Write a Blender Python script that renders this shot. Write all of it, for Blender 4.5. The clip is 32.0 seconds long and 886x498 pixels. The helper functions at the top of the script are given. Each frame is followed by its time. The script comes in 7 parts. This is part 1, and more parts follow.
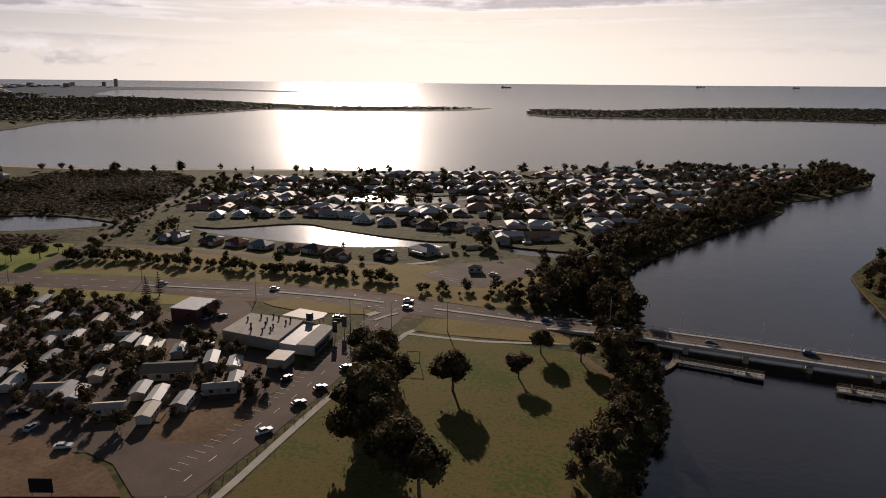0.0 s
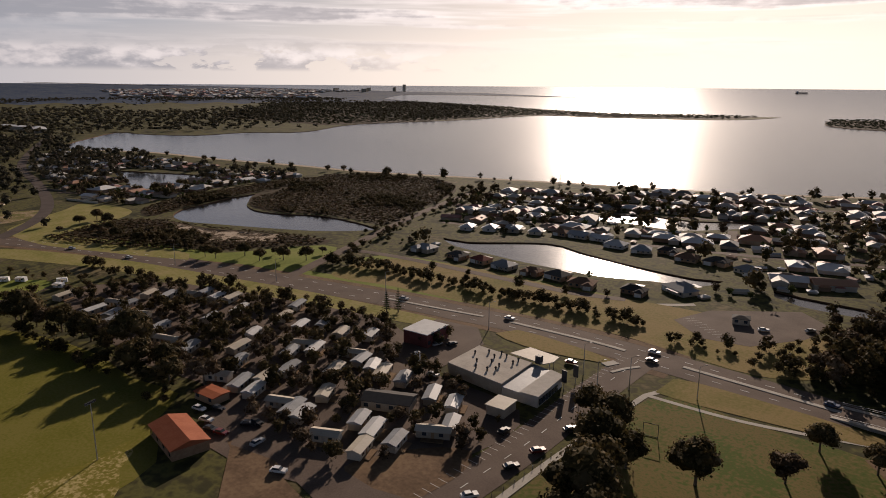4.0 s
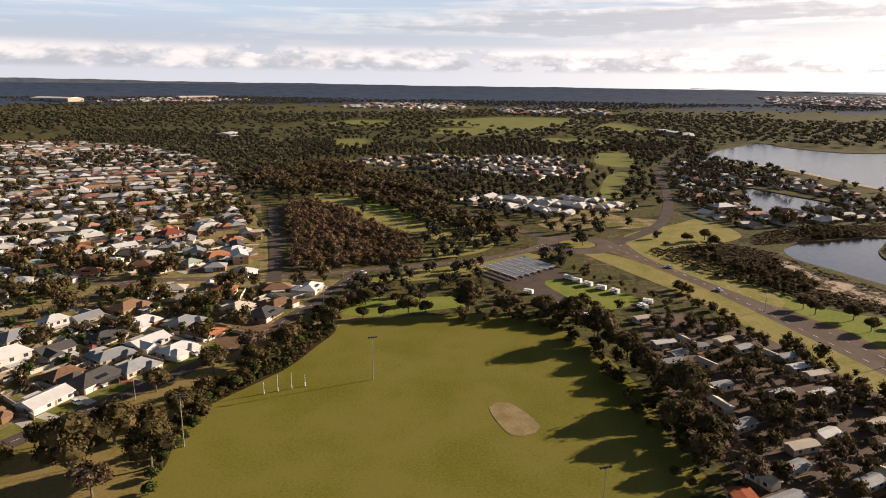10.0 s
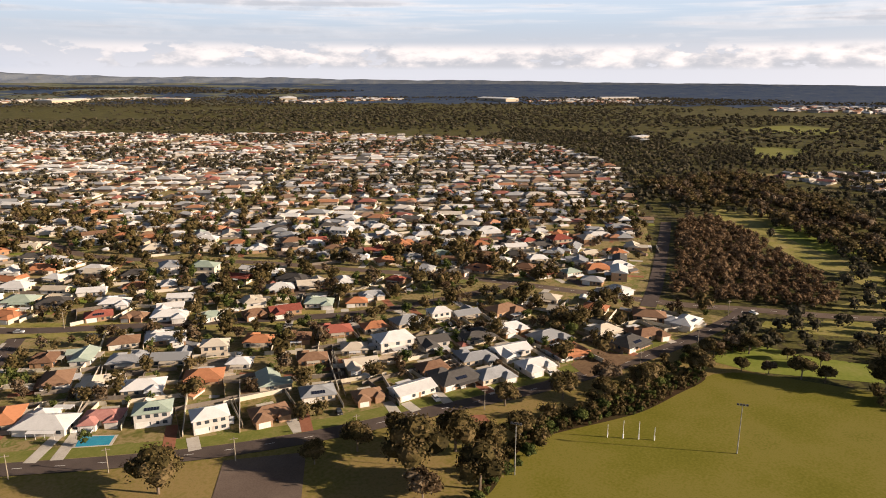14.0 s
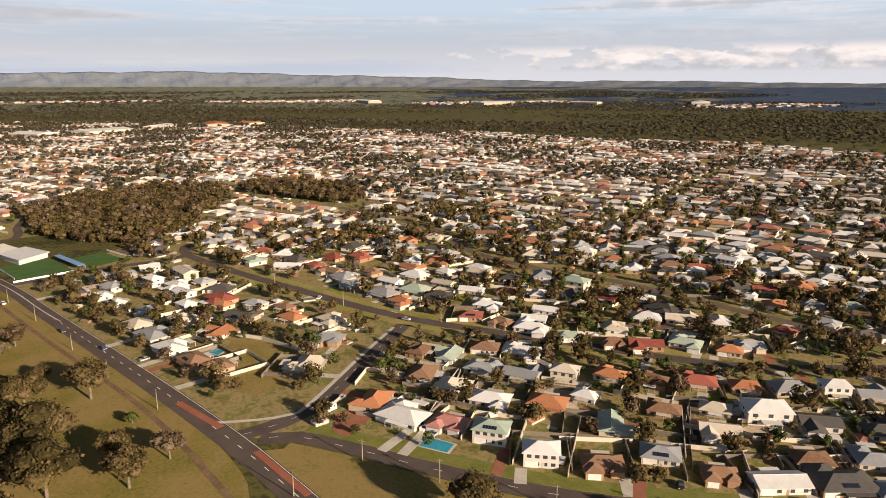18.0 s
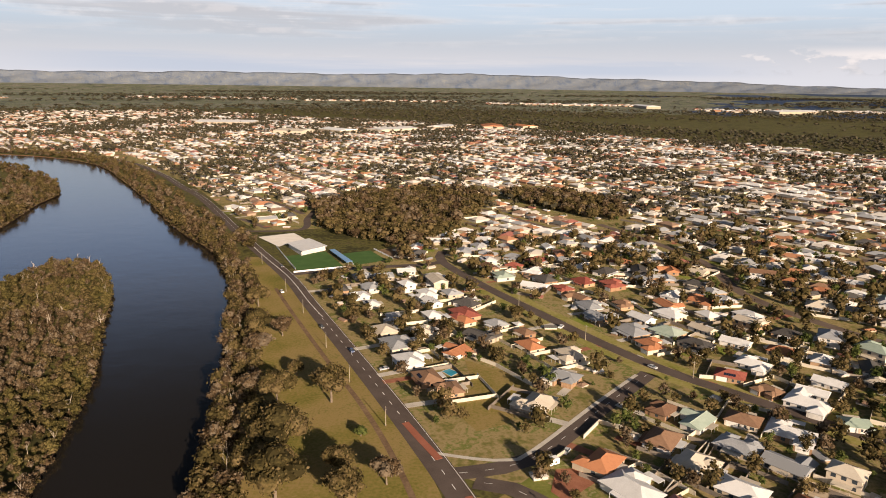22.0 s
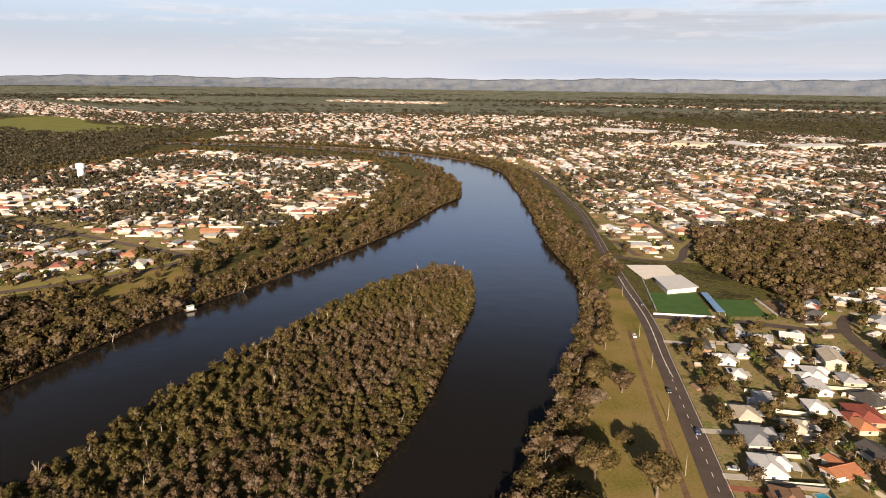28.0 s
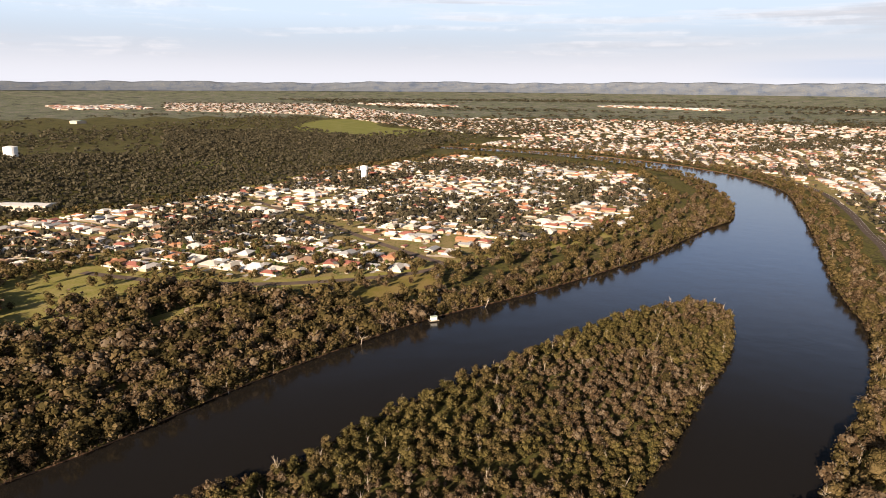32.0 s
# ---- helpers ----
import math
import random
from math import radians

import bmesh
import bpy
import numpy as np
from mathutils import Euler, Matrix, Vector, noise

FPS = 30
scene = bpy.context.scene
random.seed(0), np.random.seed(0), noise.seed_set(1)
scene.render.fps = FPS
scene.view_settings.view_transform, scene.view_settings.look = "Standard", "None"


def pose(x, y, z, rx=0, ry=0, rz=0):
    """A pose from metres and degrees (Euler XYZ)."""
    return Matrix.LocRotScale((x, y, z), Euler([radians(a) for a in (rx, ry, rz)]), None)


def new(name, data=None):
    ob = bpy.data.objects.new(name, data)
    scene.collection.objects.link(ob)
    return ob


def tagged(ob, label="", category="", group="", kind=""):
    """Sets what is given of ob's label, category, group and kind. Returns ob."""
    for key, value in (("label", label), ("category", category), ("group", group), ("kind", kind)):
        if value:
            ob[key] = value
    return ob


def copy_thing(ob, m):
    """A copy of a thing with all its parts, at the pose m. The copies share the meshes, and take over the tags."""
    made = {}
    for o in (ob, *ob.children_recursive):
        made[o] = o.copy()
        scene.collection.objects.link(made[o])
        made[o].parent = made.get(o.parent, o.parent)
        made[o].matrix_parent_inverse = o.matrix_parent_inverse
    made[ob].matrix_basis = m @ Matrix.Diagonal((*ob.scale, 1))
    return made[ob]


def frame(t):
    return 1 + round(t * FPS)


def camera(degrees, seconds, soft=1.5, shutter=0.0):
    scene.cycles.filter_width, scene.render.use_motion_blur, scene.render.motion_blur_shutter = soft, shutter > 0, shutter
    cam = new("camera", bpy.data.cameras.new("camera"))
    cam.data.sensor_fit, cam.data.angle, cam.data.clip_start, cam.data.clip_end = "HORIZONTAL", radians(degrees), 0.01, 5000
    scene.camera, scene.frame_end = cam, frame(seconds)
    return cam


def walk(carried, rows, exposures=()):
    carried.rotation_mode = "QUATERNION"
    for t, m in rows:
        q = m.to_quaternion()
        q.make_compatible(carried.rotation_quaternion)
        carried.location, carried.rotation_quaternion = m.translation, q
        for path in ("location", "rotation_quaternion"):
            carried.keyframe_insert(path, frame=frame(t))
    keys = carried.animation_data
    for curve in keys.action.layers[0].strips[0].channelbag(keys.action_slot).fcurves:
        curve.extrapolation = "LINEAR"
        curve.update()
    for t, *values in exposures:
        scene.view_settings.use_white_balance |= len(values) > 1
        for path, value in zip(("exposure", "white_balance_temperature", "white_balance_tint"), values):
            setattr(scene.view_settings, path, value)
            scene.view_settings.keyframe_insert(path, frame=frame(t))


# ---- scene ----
# ---- camera ----
LENS = 65.94
ROWS = [
    (0.0, 88.8, -1.0, 90.1, 20.81, -13.89, 0.48),
    (0.5, 88.0, 2.4, 90.6, 22.88, -13.88, 0.46),
    (1.0, 87.2, 5.8, 91.1, 25.00, -13.86, 0.43),
    (1.5, 86.3, 8.9, 91.8, 27.13, -13.83, 0.41),
    (2.0, 85.5, 12.0, 92.6, 29.39, -13.81, 0.41),
    (2.5, 84.6, 15.0, 93.4, 32.25, -13.79, 0.38),
    (3.0, 83.6, 18.1, 94.2, 35.55, -13.77, 0.35),
    (3.5, 82.5, 21.0, 95.1, 39.00, -13.73, 0.32),
    (5.5, 75.3, 32.2, 98.0, 55.52, -13.70, 0.47),
    (6.0, 73.8, 34.5, 98.8, 59.73, -13.69, 0.48),
    (6.5, 72.3, 36.7, 99.6, 63.89, -13.65, 0.47),
    (7.0, 70.6, 38.9, 100.3, 68.07, -13.59, 0.52),
    (7.5, 68.1, 40.9, 100.9, 72.20, -13.56, 0.59),
    (8.0, 65.7, 42.8, 101.7, 76.36, -13.56, 0.68),
    (8.5, 63.4, 44.4, 102.7, 80.53, -13.59, 0.74),
    (9.0, 61.0, 45.8, 103.7, 84.67, -13.62, 0.73),
    (9.5, 58.3, 47.4, 104.6, 88.88, -13.68, 0.66),
    (10.0, 55.2, 48.8, 105.2, 93.21, -13.70, 0.61),
    (10.5, 52.0, 49.9, 105.8, 97.48, -13.72, 0.56),
    (11.0, 49.0, 50.7, 106.4, 101.72, -13.73, 0.54),
    (11.5, 46.2, 51.2, 107.1, 105.84, -13.75, 0.52),
    (12.0, 43.4, 51.7, 107.8, 110.06, -13.82, 0.50),
    (12.5, 40.4, 51.9, 108.5, 114.22, -13.89, 0.41),
    (13.0, 37.3, 51.9, 109.2, 118.34, -13.93, 0.32),
    (13.5, 34.0, 52.0, 109.8, 122.67, -13.95, 0.29),
    (14.0, 30.6, 51.7, 110.5, 126.94, -13.93, 0.18),
    (14.5, 27.4, 51.2, 111.0, 131.13, -13.89, 0.05),
    (16.5, 16.6, 45.3, 114.1, 147.68, -13.87, -0.07),
    (17.0, 14.0, 43.8, 114.8, 151.87, -13.81, -0.10),
    (17.5, 11.6, 42.1, 115.6, 156.02, -13.75, -0.13),
    (18.0, 9.5, 40.3, 116.4, 159.90, -13.73, -0.10),
    (18.5, 7.4, 38.4, 117.2, 164.06, -13.65, -0.01),
    (19.0, 5.5, 36.5, 118.0, 168.26, -13.59, 0.10),
    (19.5, 3.9, 34.5, 119.0, 171.69, -13.56, 0.25),
    (20.0, 2.8, 32.1, 120.1, 173.80, -13.54, 0.43),
    (20.5, 1.9, 29.4, 121.4, 175.86, -13.58, 0.62),
    (21.0, 1.1, 26.6, 122.6, 177.92, -13.62, 0.67),
    (21.5, 0.3, 23.5, 123.7, 180.03, -13.65, 0.65),
    (22.0, -0.5, 19.9, 124.7, 182.20, -13.68, 0.66),
    (22.5, -1.5, 16.3, 125.5, 184.42, -13.71, 0.69),
    (23.0, -2.5, 12.7, 126.2, 186.66, -13.72, 0.72),
    (23.5, -3.4, 9.4, 126.9, 189.29, -13.73, 0.73),
    (24.0, -4.2, 6.4, 127.8, 192.16, -13.76, 0.72),
    (24.5, -4.7, 3.5, 128.8, 195.01, -13.76, 0.70),
    (25.0, -5.1, 0.7, 130.0, 197.89, -13.74, 0.66),
    (25.5, -5.4, -2.1, 131.2, 200.76, -13.71, 0.65),
    (27.5, -4.2, -17.4, 133.4, 212.11, -13.53, 0.59),
    (28.0, -3.9, -19.9, 134.6, 214.85, -13.57, 0.56),
    (28.5, -3.6, -22.1, 136.0, 217.63, -13.58, 0.53),
    (29.0, -3.5, -24.2, 137.3, 220.43, -13.58, 0.50),
    (29.5, -3.5, -26.2, 138.5, 223.28, -13.57, 0.46),
    (30.0, -3.1, -28.5, 139.5, 226.06, -13.54, 0.39),
    (30.5, -2.2, -31.0, 140.3, 228.83, -13.52, 0.30),
    (31.0, -0.7, -33.8, 141.0, 231.60, -13.48, 0.28),
    (31.5, 1.2, -36.9, 141.8, 234.35, -13.43, 0.32),
    (32.0, 3.2, -40.0, 142.6, 237.07, -13.41, 0.33),
]
cam = camera(LENS, 32.0, soft=0.95)
walk(cam, [(r[0], pose(r[1], r[2], r[3], 90 + r[5], 0, r[4]) @ pose(0, 0, 0, 0, 0, r[6])) for r in ROWS],
     [(0.0, -0.5, 6500, 19), (3.0, -0.4, 6700, 20), (5.4, -0.3, 7000, 22), (6.0, -0.24, 7200, 32), (6.8, 0.0, 7000, 20), (9.0, 0.46, 7000, 17), (10.5, 0.62, 7050, 18), (13.0, 0.7, 7150, 18), (17.0, 0.58, 7250, 18), (19.0, 0.55, 7300, 18), (25.0, 0.66, 7250, 18), (28.0, 0.69, 7150, 18), (32.0, 0.86, 7150, 18)])

# ---- light ----
SUN_YAW, SUN_UP = 28.5, 17.4            # degrees: left of +y, and above the horizon
sun = new("sun", bpy.data.lights.new("sun", "SUN"))
sun.data.energy, sun.data.angle, sun.data.color = 6.7, radians(0.6), (1.0, 0.87, 0.70)
sun.matrix_world = pose(0, 0, 300, 90 - SUN_UP, 0, 180 + SUN_YAW)
world = bpy.data.worlds.new("sky")
scene.world = world
world.use_nodes = True


def sky_nodes():
    """Clear winter sky, hazy and bright towards the low sun, with broken cloud."""
    nt = world.node_tree
    n, l = nt.nodes, nt.links
    n.clear()

    def math_node(op, a, b=None, c=None, clamp=False):
        m = n.new("ShaderNodeMath")
        m.operation, m.use_clamp = op, clamp
        for i, v in enumerate((a, b, c)):
            if isinstance(v, (int, float)):
                m.inputs[i].default_value = v
            elif v is not None:
                l.new(v, m.inputs[i])
        return m.outputs[0]

    def blend(f, a, b):
        m = n.new("ShaderNodeMix")
        m.data_type, m.clamp_factor = "RGBA", True
        l.new(f, m.inputs[0])
        for i, v in ((6, a), (7, b)):
            if isinstance(v, tuple):
                m.inputs[i].default_value = (*v, 1)
            else:
                l.new(v, m.inputs[i])
        return m.outputs[2]

    def span(v, lo, hi):
        m = n.new("ShaderNodeMapRange")
        m.interpolation_type = "SMOOTHSTEP"
        m.inputs["From Min"].default_value, m.inputs["From Max"].default_value = lo, hi
        l.new(v, m.inputs["Value"])
        return m.outputs["Result"]

    out, bg, sky, tc = (n.new("ShaderNode" + k) for k in ("OutputWorld", "Background", "TexSky", "TexCoord"))
    sky.sky_type, sky.sun_disc = "NISHITA", False
    sky.sun_elevation, sky.sun_rotation = radians(SUN_UP), radians(-SUN_YAW)
    sky.air_density, sky.dust_density, sky.ozone_density = 1.0, .6, 1.5
    way = tc.outputs["Generated"]
    xyz = n.new("ShaderNodeSeparateXYZ")
    l.new(way, xyz.inputs[0])
    up = math_node("MAXIMUM", xyz.outputs[2], 0.0)
    sx, sy = -math.sin(radians(SUN_YAW - 8)), math.cos(radians(SUN_YAW - 8))
    toward = math_node("MULTIPLY_ADD", xyz.outputs[0], sx, math_node("MULTIPLY", xyz.outputs[1], sy))
    sunny = math_node("POWER", math_node("MULTIPLY_ADD", toward, .5, .5, True), SKY_FOCUS)
    broad = math_node("POWER", math_node("MULTIPLY_ADD", toward, .5, .5, True), 4.5)
    dim = n.new("ShaderNodeVectorMath")
    dim.operation = "SCALE"
    dim.inputs[3].default_value = SKY_GAIN
    l.new(sky.outputs[0], dim.inputs[0])
    haze = blend(sunny, SKY_HAZE, SKY_HAZE_SUN)
    low = math_node("SUBTRACT", 1.0, span(math_node("MULTIPLY", up, math_node("MULTIPLY_ADD", broad, -.55, 1.0)), .0, .16), None, True)
    air = blend(low, blend(broad, dim.outputs[0], (.58, .555, .53)), haze)
    blue = blend(math_node("MULTIPLY", span(up, .02, .10), math_node("SUBTRACT", 1.0, broad)), air, SKY_BLUE)
    blue = blend(math_node("MULTIPLY", span(up, .10, .24), math_node("SUBTRACT", 1.0, broad)), blue, SKY_DEEP)
    high = math_node("SUBTRACT", 1.0, span(math_node("MULTIPLY_ADD", math_node("POWER", math_node("MULTIPLY_ADD", toward, .5, .5, True), 2.0), -.42, up), .16, .42), None, True)
    air = blend(high, dim.outputs[0], blue)

    def clouds(scale, lift, detail, seed):
        mp, nz = n.new("ShaderNodeMapping"), n.new("ShaderNodeTexNoise")
        mp.inputs["Scale"].default_value, mp.inputs["Location"].default_value = (scale, scale, lift), (seed, seed * .7, .3)
        l.new(way, mp.inputs[0])
        l.new(mp.outputs[0], nz.inputs["Vector"])
        nz.inputs["Scale"].default_value, nz.inputs["Detail"].default_value, nz.inputs["Roughness"].default_value = 1.0, detail, .58
        return nz.outputs["Fac"]

    def bearing(yaw, lo, hi):
        """1 near one bearing, fading out away from it."""
        d = math_node("MULTIPLY_ADD", xyz.outputs[0], -math.sin(radians(yaw)), math_node("MULTIPLY", xyz.outputs[1], math.cos(radians(yaw))))
        return span(d, lo, hi)

    sheet, streak, heaps, fine = clouds(1.6, 34, 4, 3.1), clouds(3.2, 70, 5, 6.3), clouds(15, 38, 7, 8.4), clouds(24, 60, 6, 1.7)
    light = blend(sunny, (.67, .665, .67), (1.75, 1.66, 1.55))
    dark = blend(sunny, (.35, .39, .44), (.74, .70, .68))
    # broken grey sheets, high up and towards the sun
    cover = math_node("MULTIPLY_ADD", sunny, .07, math_node("MULTIPLY_ADD", bearing(85, .2, .9), .05, sheet))
    veil = blend(span(math_node("MULTIPLY_ADD", fine, .3, sheet), .62, .78), light, dark)
    air = blend(math_node("MULTIPLY", math_node("MULTIPLY", span(cover, .50, .66), span(up, .03, .09)), math_node("MULTIPLY", high, .85)), air, veil)
    # thin streaks
    air = blend(math_node("MULTIPLY", math_node("MULTIPLY", span(streak, .52, .68), span(up, .015, .05)), math_node("MULTIPLY", high, .22)), air, blend(span(fine, .4, .62), dark, light))
    # a flat cloud bank low over the hills
    bank = math_node("MULTIPLY", span(up, .006, .016), math_node("SUBTRACT", 1.0, span(math_node("MULTIPLY_ADD", streak, .05, up), .044, .062), None, True))
    air = blend(math_node("MULTIPLY", bank, math_node("MULTIPLY", bearing(186, .84, .97), .75)), air, (.32, .405, .52))
    # heaped clouds with flat grey bases
    near = bearing(102, .38, .8)
    band = math_node("MULTIPLY", span(up, .012, .02), math_node("SUBTRACT", 1.0, span(up, .036, .052), None, True))
    heap = math_node("MULTIPLY", span(math_node("MULTIPLY_ADD", near, .16, heaps), .56, .61), math_node("MULTIPLY", band, near))
    puff = blend(span(math_node("MULTIPLY_ADD", up, 5.0, math_node("MULTIPLY_ADD", heaps, .45, math_node("MULTIPLY", fine, .45))), .52, .70), dark, light)
    air = blend(math_node("MULTIPLY", heap, .9), air, puff)
    l.new(air, bg.inputs[0])
    bg.inputs["Strength"].default_value = 1.0
    l.new(bg.outputs[0], out.inputs[0])


SKY_GAIN, SKY_FOCUS = .009, 7.0
SKY_HAZE, SKY_HAZE_SUN, SKY_BLUE, SKY_DEEP = (.455, .505, .575), (1.58, 1.42, 1.17), (.37, .485, .60), (.27, .46, .80)
sky_nodes()

# ---- materials ----


def mat(name, colors, scale=1.0, rough=0.9, metal=0.0, bump=0.0, fine=6.0, detail=4.0, stops=None, spec=0.04, object_space=False, random_shift=0.0, island=False):
    """A rough surface whose colour wanders through the given colours at two scales, in metres."""
    m = bpy.data.materials.new(name)
    m.use_nodes = True
    nt = m.node_tree
    n, l = nt.nodes, nt.links
    b = n["Principled BSDF"]
    b.inputs["Roughness"].default_value, b.inputs["Metallic"].default_value = rough, metal
    b.inputs["Specular IOR Level"].default_value = spec
    if object_space:
        where = n.new("ShaderNodeTexCoord").outputs["Object"]
    else:
        where = n.new("ShaderNodeNewGeometry").outputs["Position"]
    big, small, mix, ramp = n.new("ShaderNodeTexNoise"), n.new("ShaderNodeTexNoise"), n.new("ShaderNodeMath"), n.new("ShaderNodeValToRGB")
    big.inputs["Scale"].default_value, small.inputs["Scale"].default_value = 1 / scale, fine / scale
    big.inputs["Detail"].default_value, small.inputs["Detail"].default_value = detail, 3
    for t in (big, small):
        l.new(where, t.inputs["Vector"])
    mix.operation = "MULTIPLY_ADD"
    mix.inputs[1].default_value = 0.4
    l.new(small.outputs["Fac"], mix.inputs[0])
    add = n.new("ShaderNodeMath")
    add.operation = "MULTIPLY_ADD"
    add.inputs[1].default_value = 0.6
    l.new(big.outputs["Fac"], add.inputs[0])
    add.inputs[2].default_value = 0.0
    l.new(add.outputs[0], mix.inputs[2])
    fac = mix.outputs[0]
    if random_shift:
        info = n.new("ShaderNodeNewGeometry" if island else "ShaderNodeObjectInfo")
        sh = n.new("ShaderNodeMath")
        sh.operation = "MULTIPLY_ADD"
        sh.inputs[1].default_value = random_shift
        l.new(info.outputs["Random Per Island" if island else "Random"], sh.inputs[0])
        sub = n.new("ShaderNodeMath")
        sub.operation = "SUBTRACT"
        sub.inputs[1].default_value = random_shift / 2
        l.new(fac, sh.inputs[2])
        l.new(sh.outputs[0], sub.inputs[0])
        fac = sub.outputs[0]
    e = ramp.color_ramp.elements
    stops = stops or [0.32 + 0.36 * i / max(1, len(colors) - 1) for i in range(len(colors))]
    for i, (c, s) in enumerate(zip(colors, stops)):
        el = e[i] if i < 2 else e.new(s)
        el.position, el.color = s, (*c, 1)
    l.new(fac, ramp.inputs[0])
    l.new(ramp.outputs[0], b.inputs["Base Color"])
    if bump:
        bp = n.new("ShaderNodeBump")
        bp.inputs["Strength"].default_value, bp.inputs["Distance"].default_value = bump, scale * 0.1
        l.new(small.outputs["Fac"], bp.inputs["Height"])
        l.new(bp.outputs[0], b.inputs["Normal"])
    return m


M_LAND = mat("suburban_ground", [(.09, .10, .026), (.16, .14, .05), (.27, .205, .105), (.11, .13, .03), (.35, .28, .18)], 13, fine=6)
# far plain: field and tree tones greyed, distance haze put into the colour
M_HAZY_PLAIN = mat("haze_tinted_farmland", [(.05, .057, .05), (.068, .075, .063), (.16, .175, .10), (.078, .086, .078), (.22, .205, .16), (.066, .076, .067)], 55, fine=7, stops=[.36, .43, .49, .53, .60, .66])
# far forest: haze blue and cloud shadow put into the base colour
M_HAZY_FOREST = mat("haze_tinted_forest", [(.019, .036, .080), (.028, .048, .10), (.06, .08, .105), (.023, .042, .09), (.12, .135, .14)], 70, fine=8, stops=[.36, .45, .52, .57, .68])
M_GROUND = mat("scrubby_ground", [(.030, .032, .014), (.052, .048, .021), (.105, .10, .032), (.058, .052, .024), (.155, .125, .065)], 34, fine=8, stops=[.34, .44, .50, .56, .66])
M_OVAL = mat("mown_turf", [(.105, .105, .014), (.138, .13, .019), (.175, .152, .036), (.12, .12, .016)], 30, fine=34)
M_PARK = mat("worn_turf", [(.11, .108, .024), (.175, .145, .042), (.245, .175, .074), (.13, .125, .03)], 26, fine=22)
# green and brown turf, its colour darkened to stand in for backlight
M_BACKLIT_LAWN = mat("backlit_park_turf", [(.05, .085, .012), (.085, .095, .02), (.155, .112, .042), (.06, .095, .015), (.10, .09, .025)], 34, fine=26)
M_GREEN = mat("lush_grass", [(.12, .15, .026), (.17, .20, .04), (.22, .22, .065)], 18, fine=10)
M_FIELD = mat("winter_paddock", [(.125, .14, .036), (.165, .17, .05), (.21, .195, .078)], 40, fine=9)
M_VERGE = mat("verge_grass", [(.15, .155, .034), (.235, .21, .068), (.30, .24, .115)], 14, fine=8)
M_SYNTH = mat("synthetic_green", [(.045, .095, .03), (.055, .11, .036), (.07, .125, .045)], 8, fine=20)
M_SAND = mat("pale_sand", [(.30, .24, .17), (.42, .34, .25), (.5, .43, .34)], 12, fine=8)
M_SHOAL = mat("patchy_sand_flat", [(.06, .042, .026), (.09, .06, .034), (.36, .29, .22), (.44, .36, .28)], 10, fine=6, stops=[.42, .48, .53, .62])
M_LOT = mat("weedy_bare_lot", [(.12, .115, .035), (.16, .14, .05), (.27, .2, .12), (.34, .26, .17)], 14, fine=7, stops=[.40, .48, .55, .64])
M_DIRT = mat("brown_dirt", [(.10, .065, .04), (.16, .105, .065), (.22, .15, .09)], 10, fine=8)
M_SCRUB = mat("marsh_scrub", [(.035, .022, .013), (.055, .034, .018), (.045, .036, .016), (.085, .06, .034)], 26, fine=14)
M_ASPH = mat("asphalt", [(.066, .052, .046), (.09, .071, .062), (.11, .088, .077)], 9, fine=30, rough=.85)
M_ASPH2 = mat("worn_asphalt", [(.094, .070, .057), (.128, .097, .079), (.16, .124, .10)], 12, fine=26, rough=.85)
M_REDASPH = mat("red_asphalt", [(.24, .085, .055), (.31, .12, .08)], 8, fine=20)
M_CONC = mat("concrete", [(.34, .31, .27), (.44, .41, .36), (.5, .47, .42)], 5, fine=10)
M_PAINT = mat("white_road_paint", [(.6, .6, .57), (.75, .75, .72)], 3)


def water_material():
    m = bpy.data.materials.new("water")
    m.use_nodes = True
    n, l = m.node_tree.nodes, m.node_tree.links
    b = n["Principled BSDF"]
    b.inputs["Base Color"].default_value, b.inputs["IOR"].default_value = (.013, .0115, .010, 1), 1.33
    g = n.new("ShaderNodeNewGeometry")
    a, c, bp, bq = n.new("ShaderNodeTexNoise"), n.new("ShaderNodeTexNoise"), n.new("ShaderNodeBump"), n.new("ShaderNodeBump")
    a.inputs["Scale"].default_value, a.inputs["Detail"].default_value = .55, 5
    c.inputs["Scale"].default_value, c.inputs["Detail"].default_value = .06, 3
    bp.inputs["Distance"].default_value = .25
    bq.inputs["Strength"].default_value, bq.inputs["Distance"].default_value = .15, .6
    for t in (a, c):
        l.new(g.outputs["Position"], t.inputs["Vector"])
    pos, wind, ruffle = n.new("ShaderNodeSeparateXYZ"), n.new("ShaderNodeMapRange"), n.new("ShaderNodeMapRange")
    l.new(g.outputs["Position"], pos.inputs[0])
    for w, lo, hi in ((wind, .13, .25), (ruffle, .16, .34)):
        w.interpolation_type = "SMOOTHSTEP"
        w.inputs["From Min"].default_value, w.inputs["From Max"].default_value = 100, 800
        w.inputs["To Min"].default_value, w.inputs["To Max"].default_value = lo, hi
        l.new(pos.outputs[1], w.inputs["Value"])
    l.new(wind.outputs[0], b.inputs["Roughness"])
    l.new(ruffle.outputs[0], bp.inputs["Strength"])
    l.new(c.outputs["Fac"], bq.inputs["Height"])
    l.new(a.outputs["Fac"], bp.inputs["Height"])
    l.new(bq.outputs[0], bp.inputs["Normal"])
    l.new(bp.outputs[0], b.inputs["Normal"])
    return m


M_SOIL = mat("red_bank_soil", [(.09, .05, .03), (.15, .085, .05)], 5, fine=8)
M_WATER = water_material()

# ---- mesh helpers ----


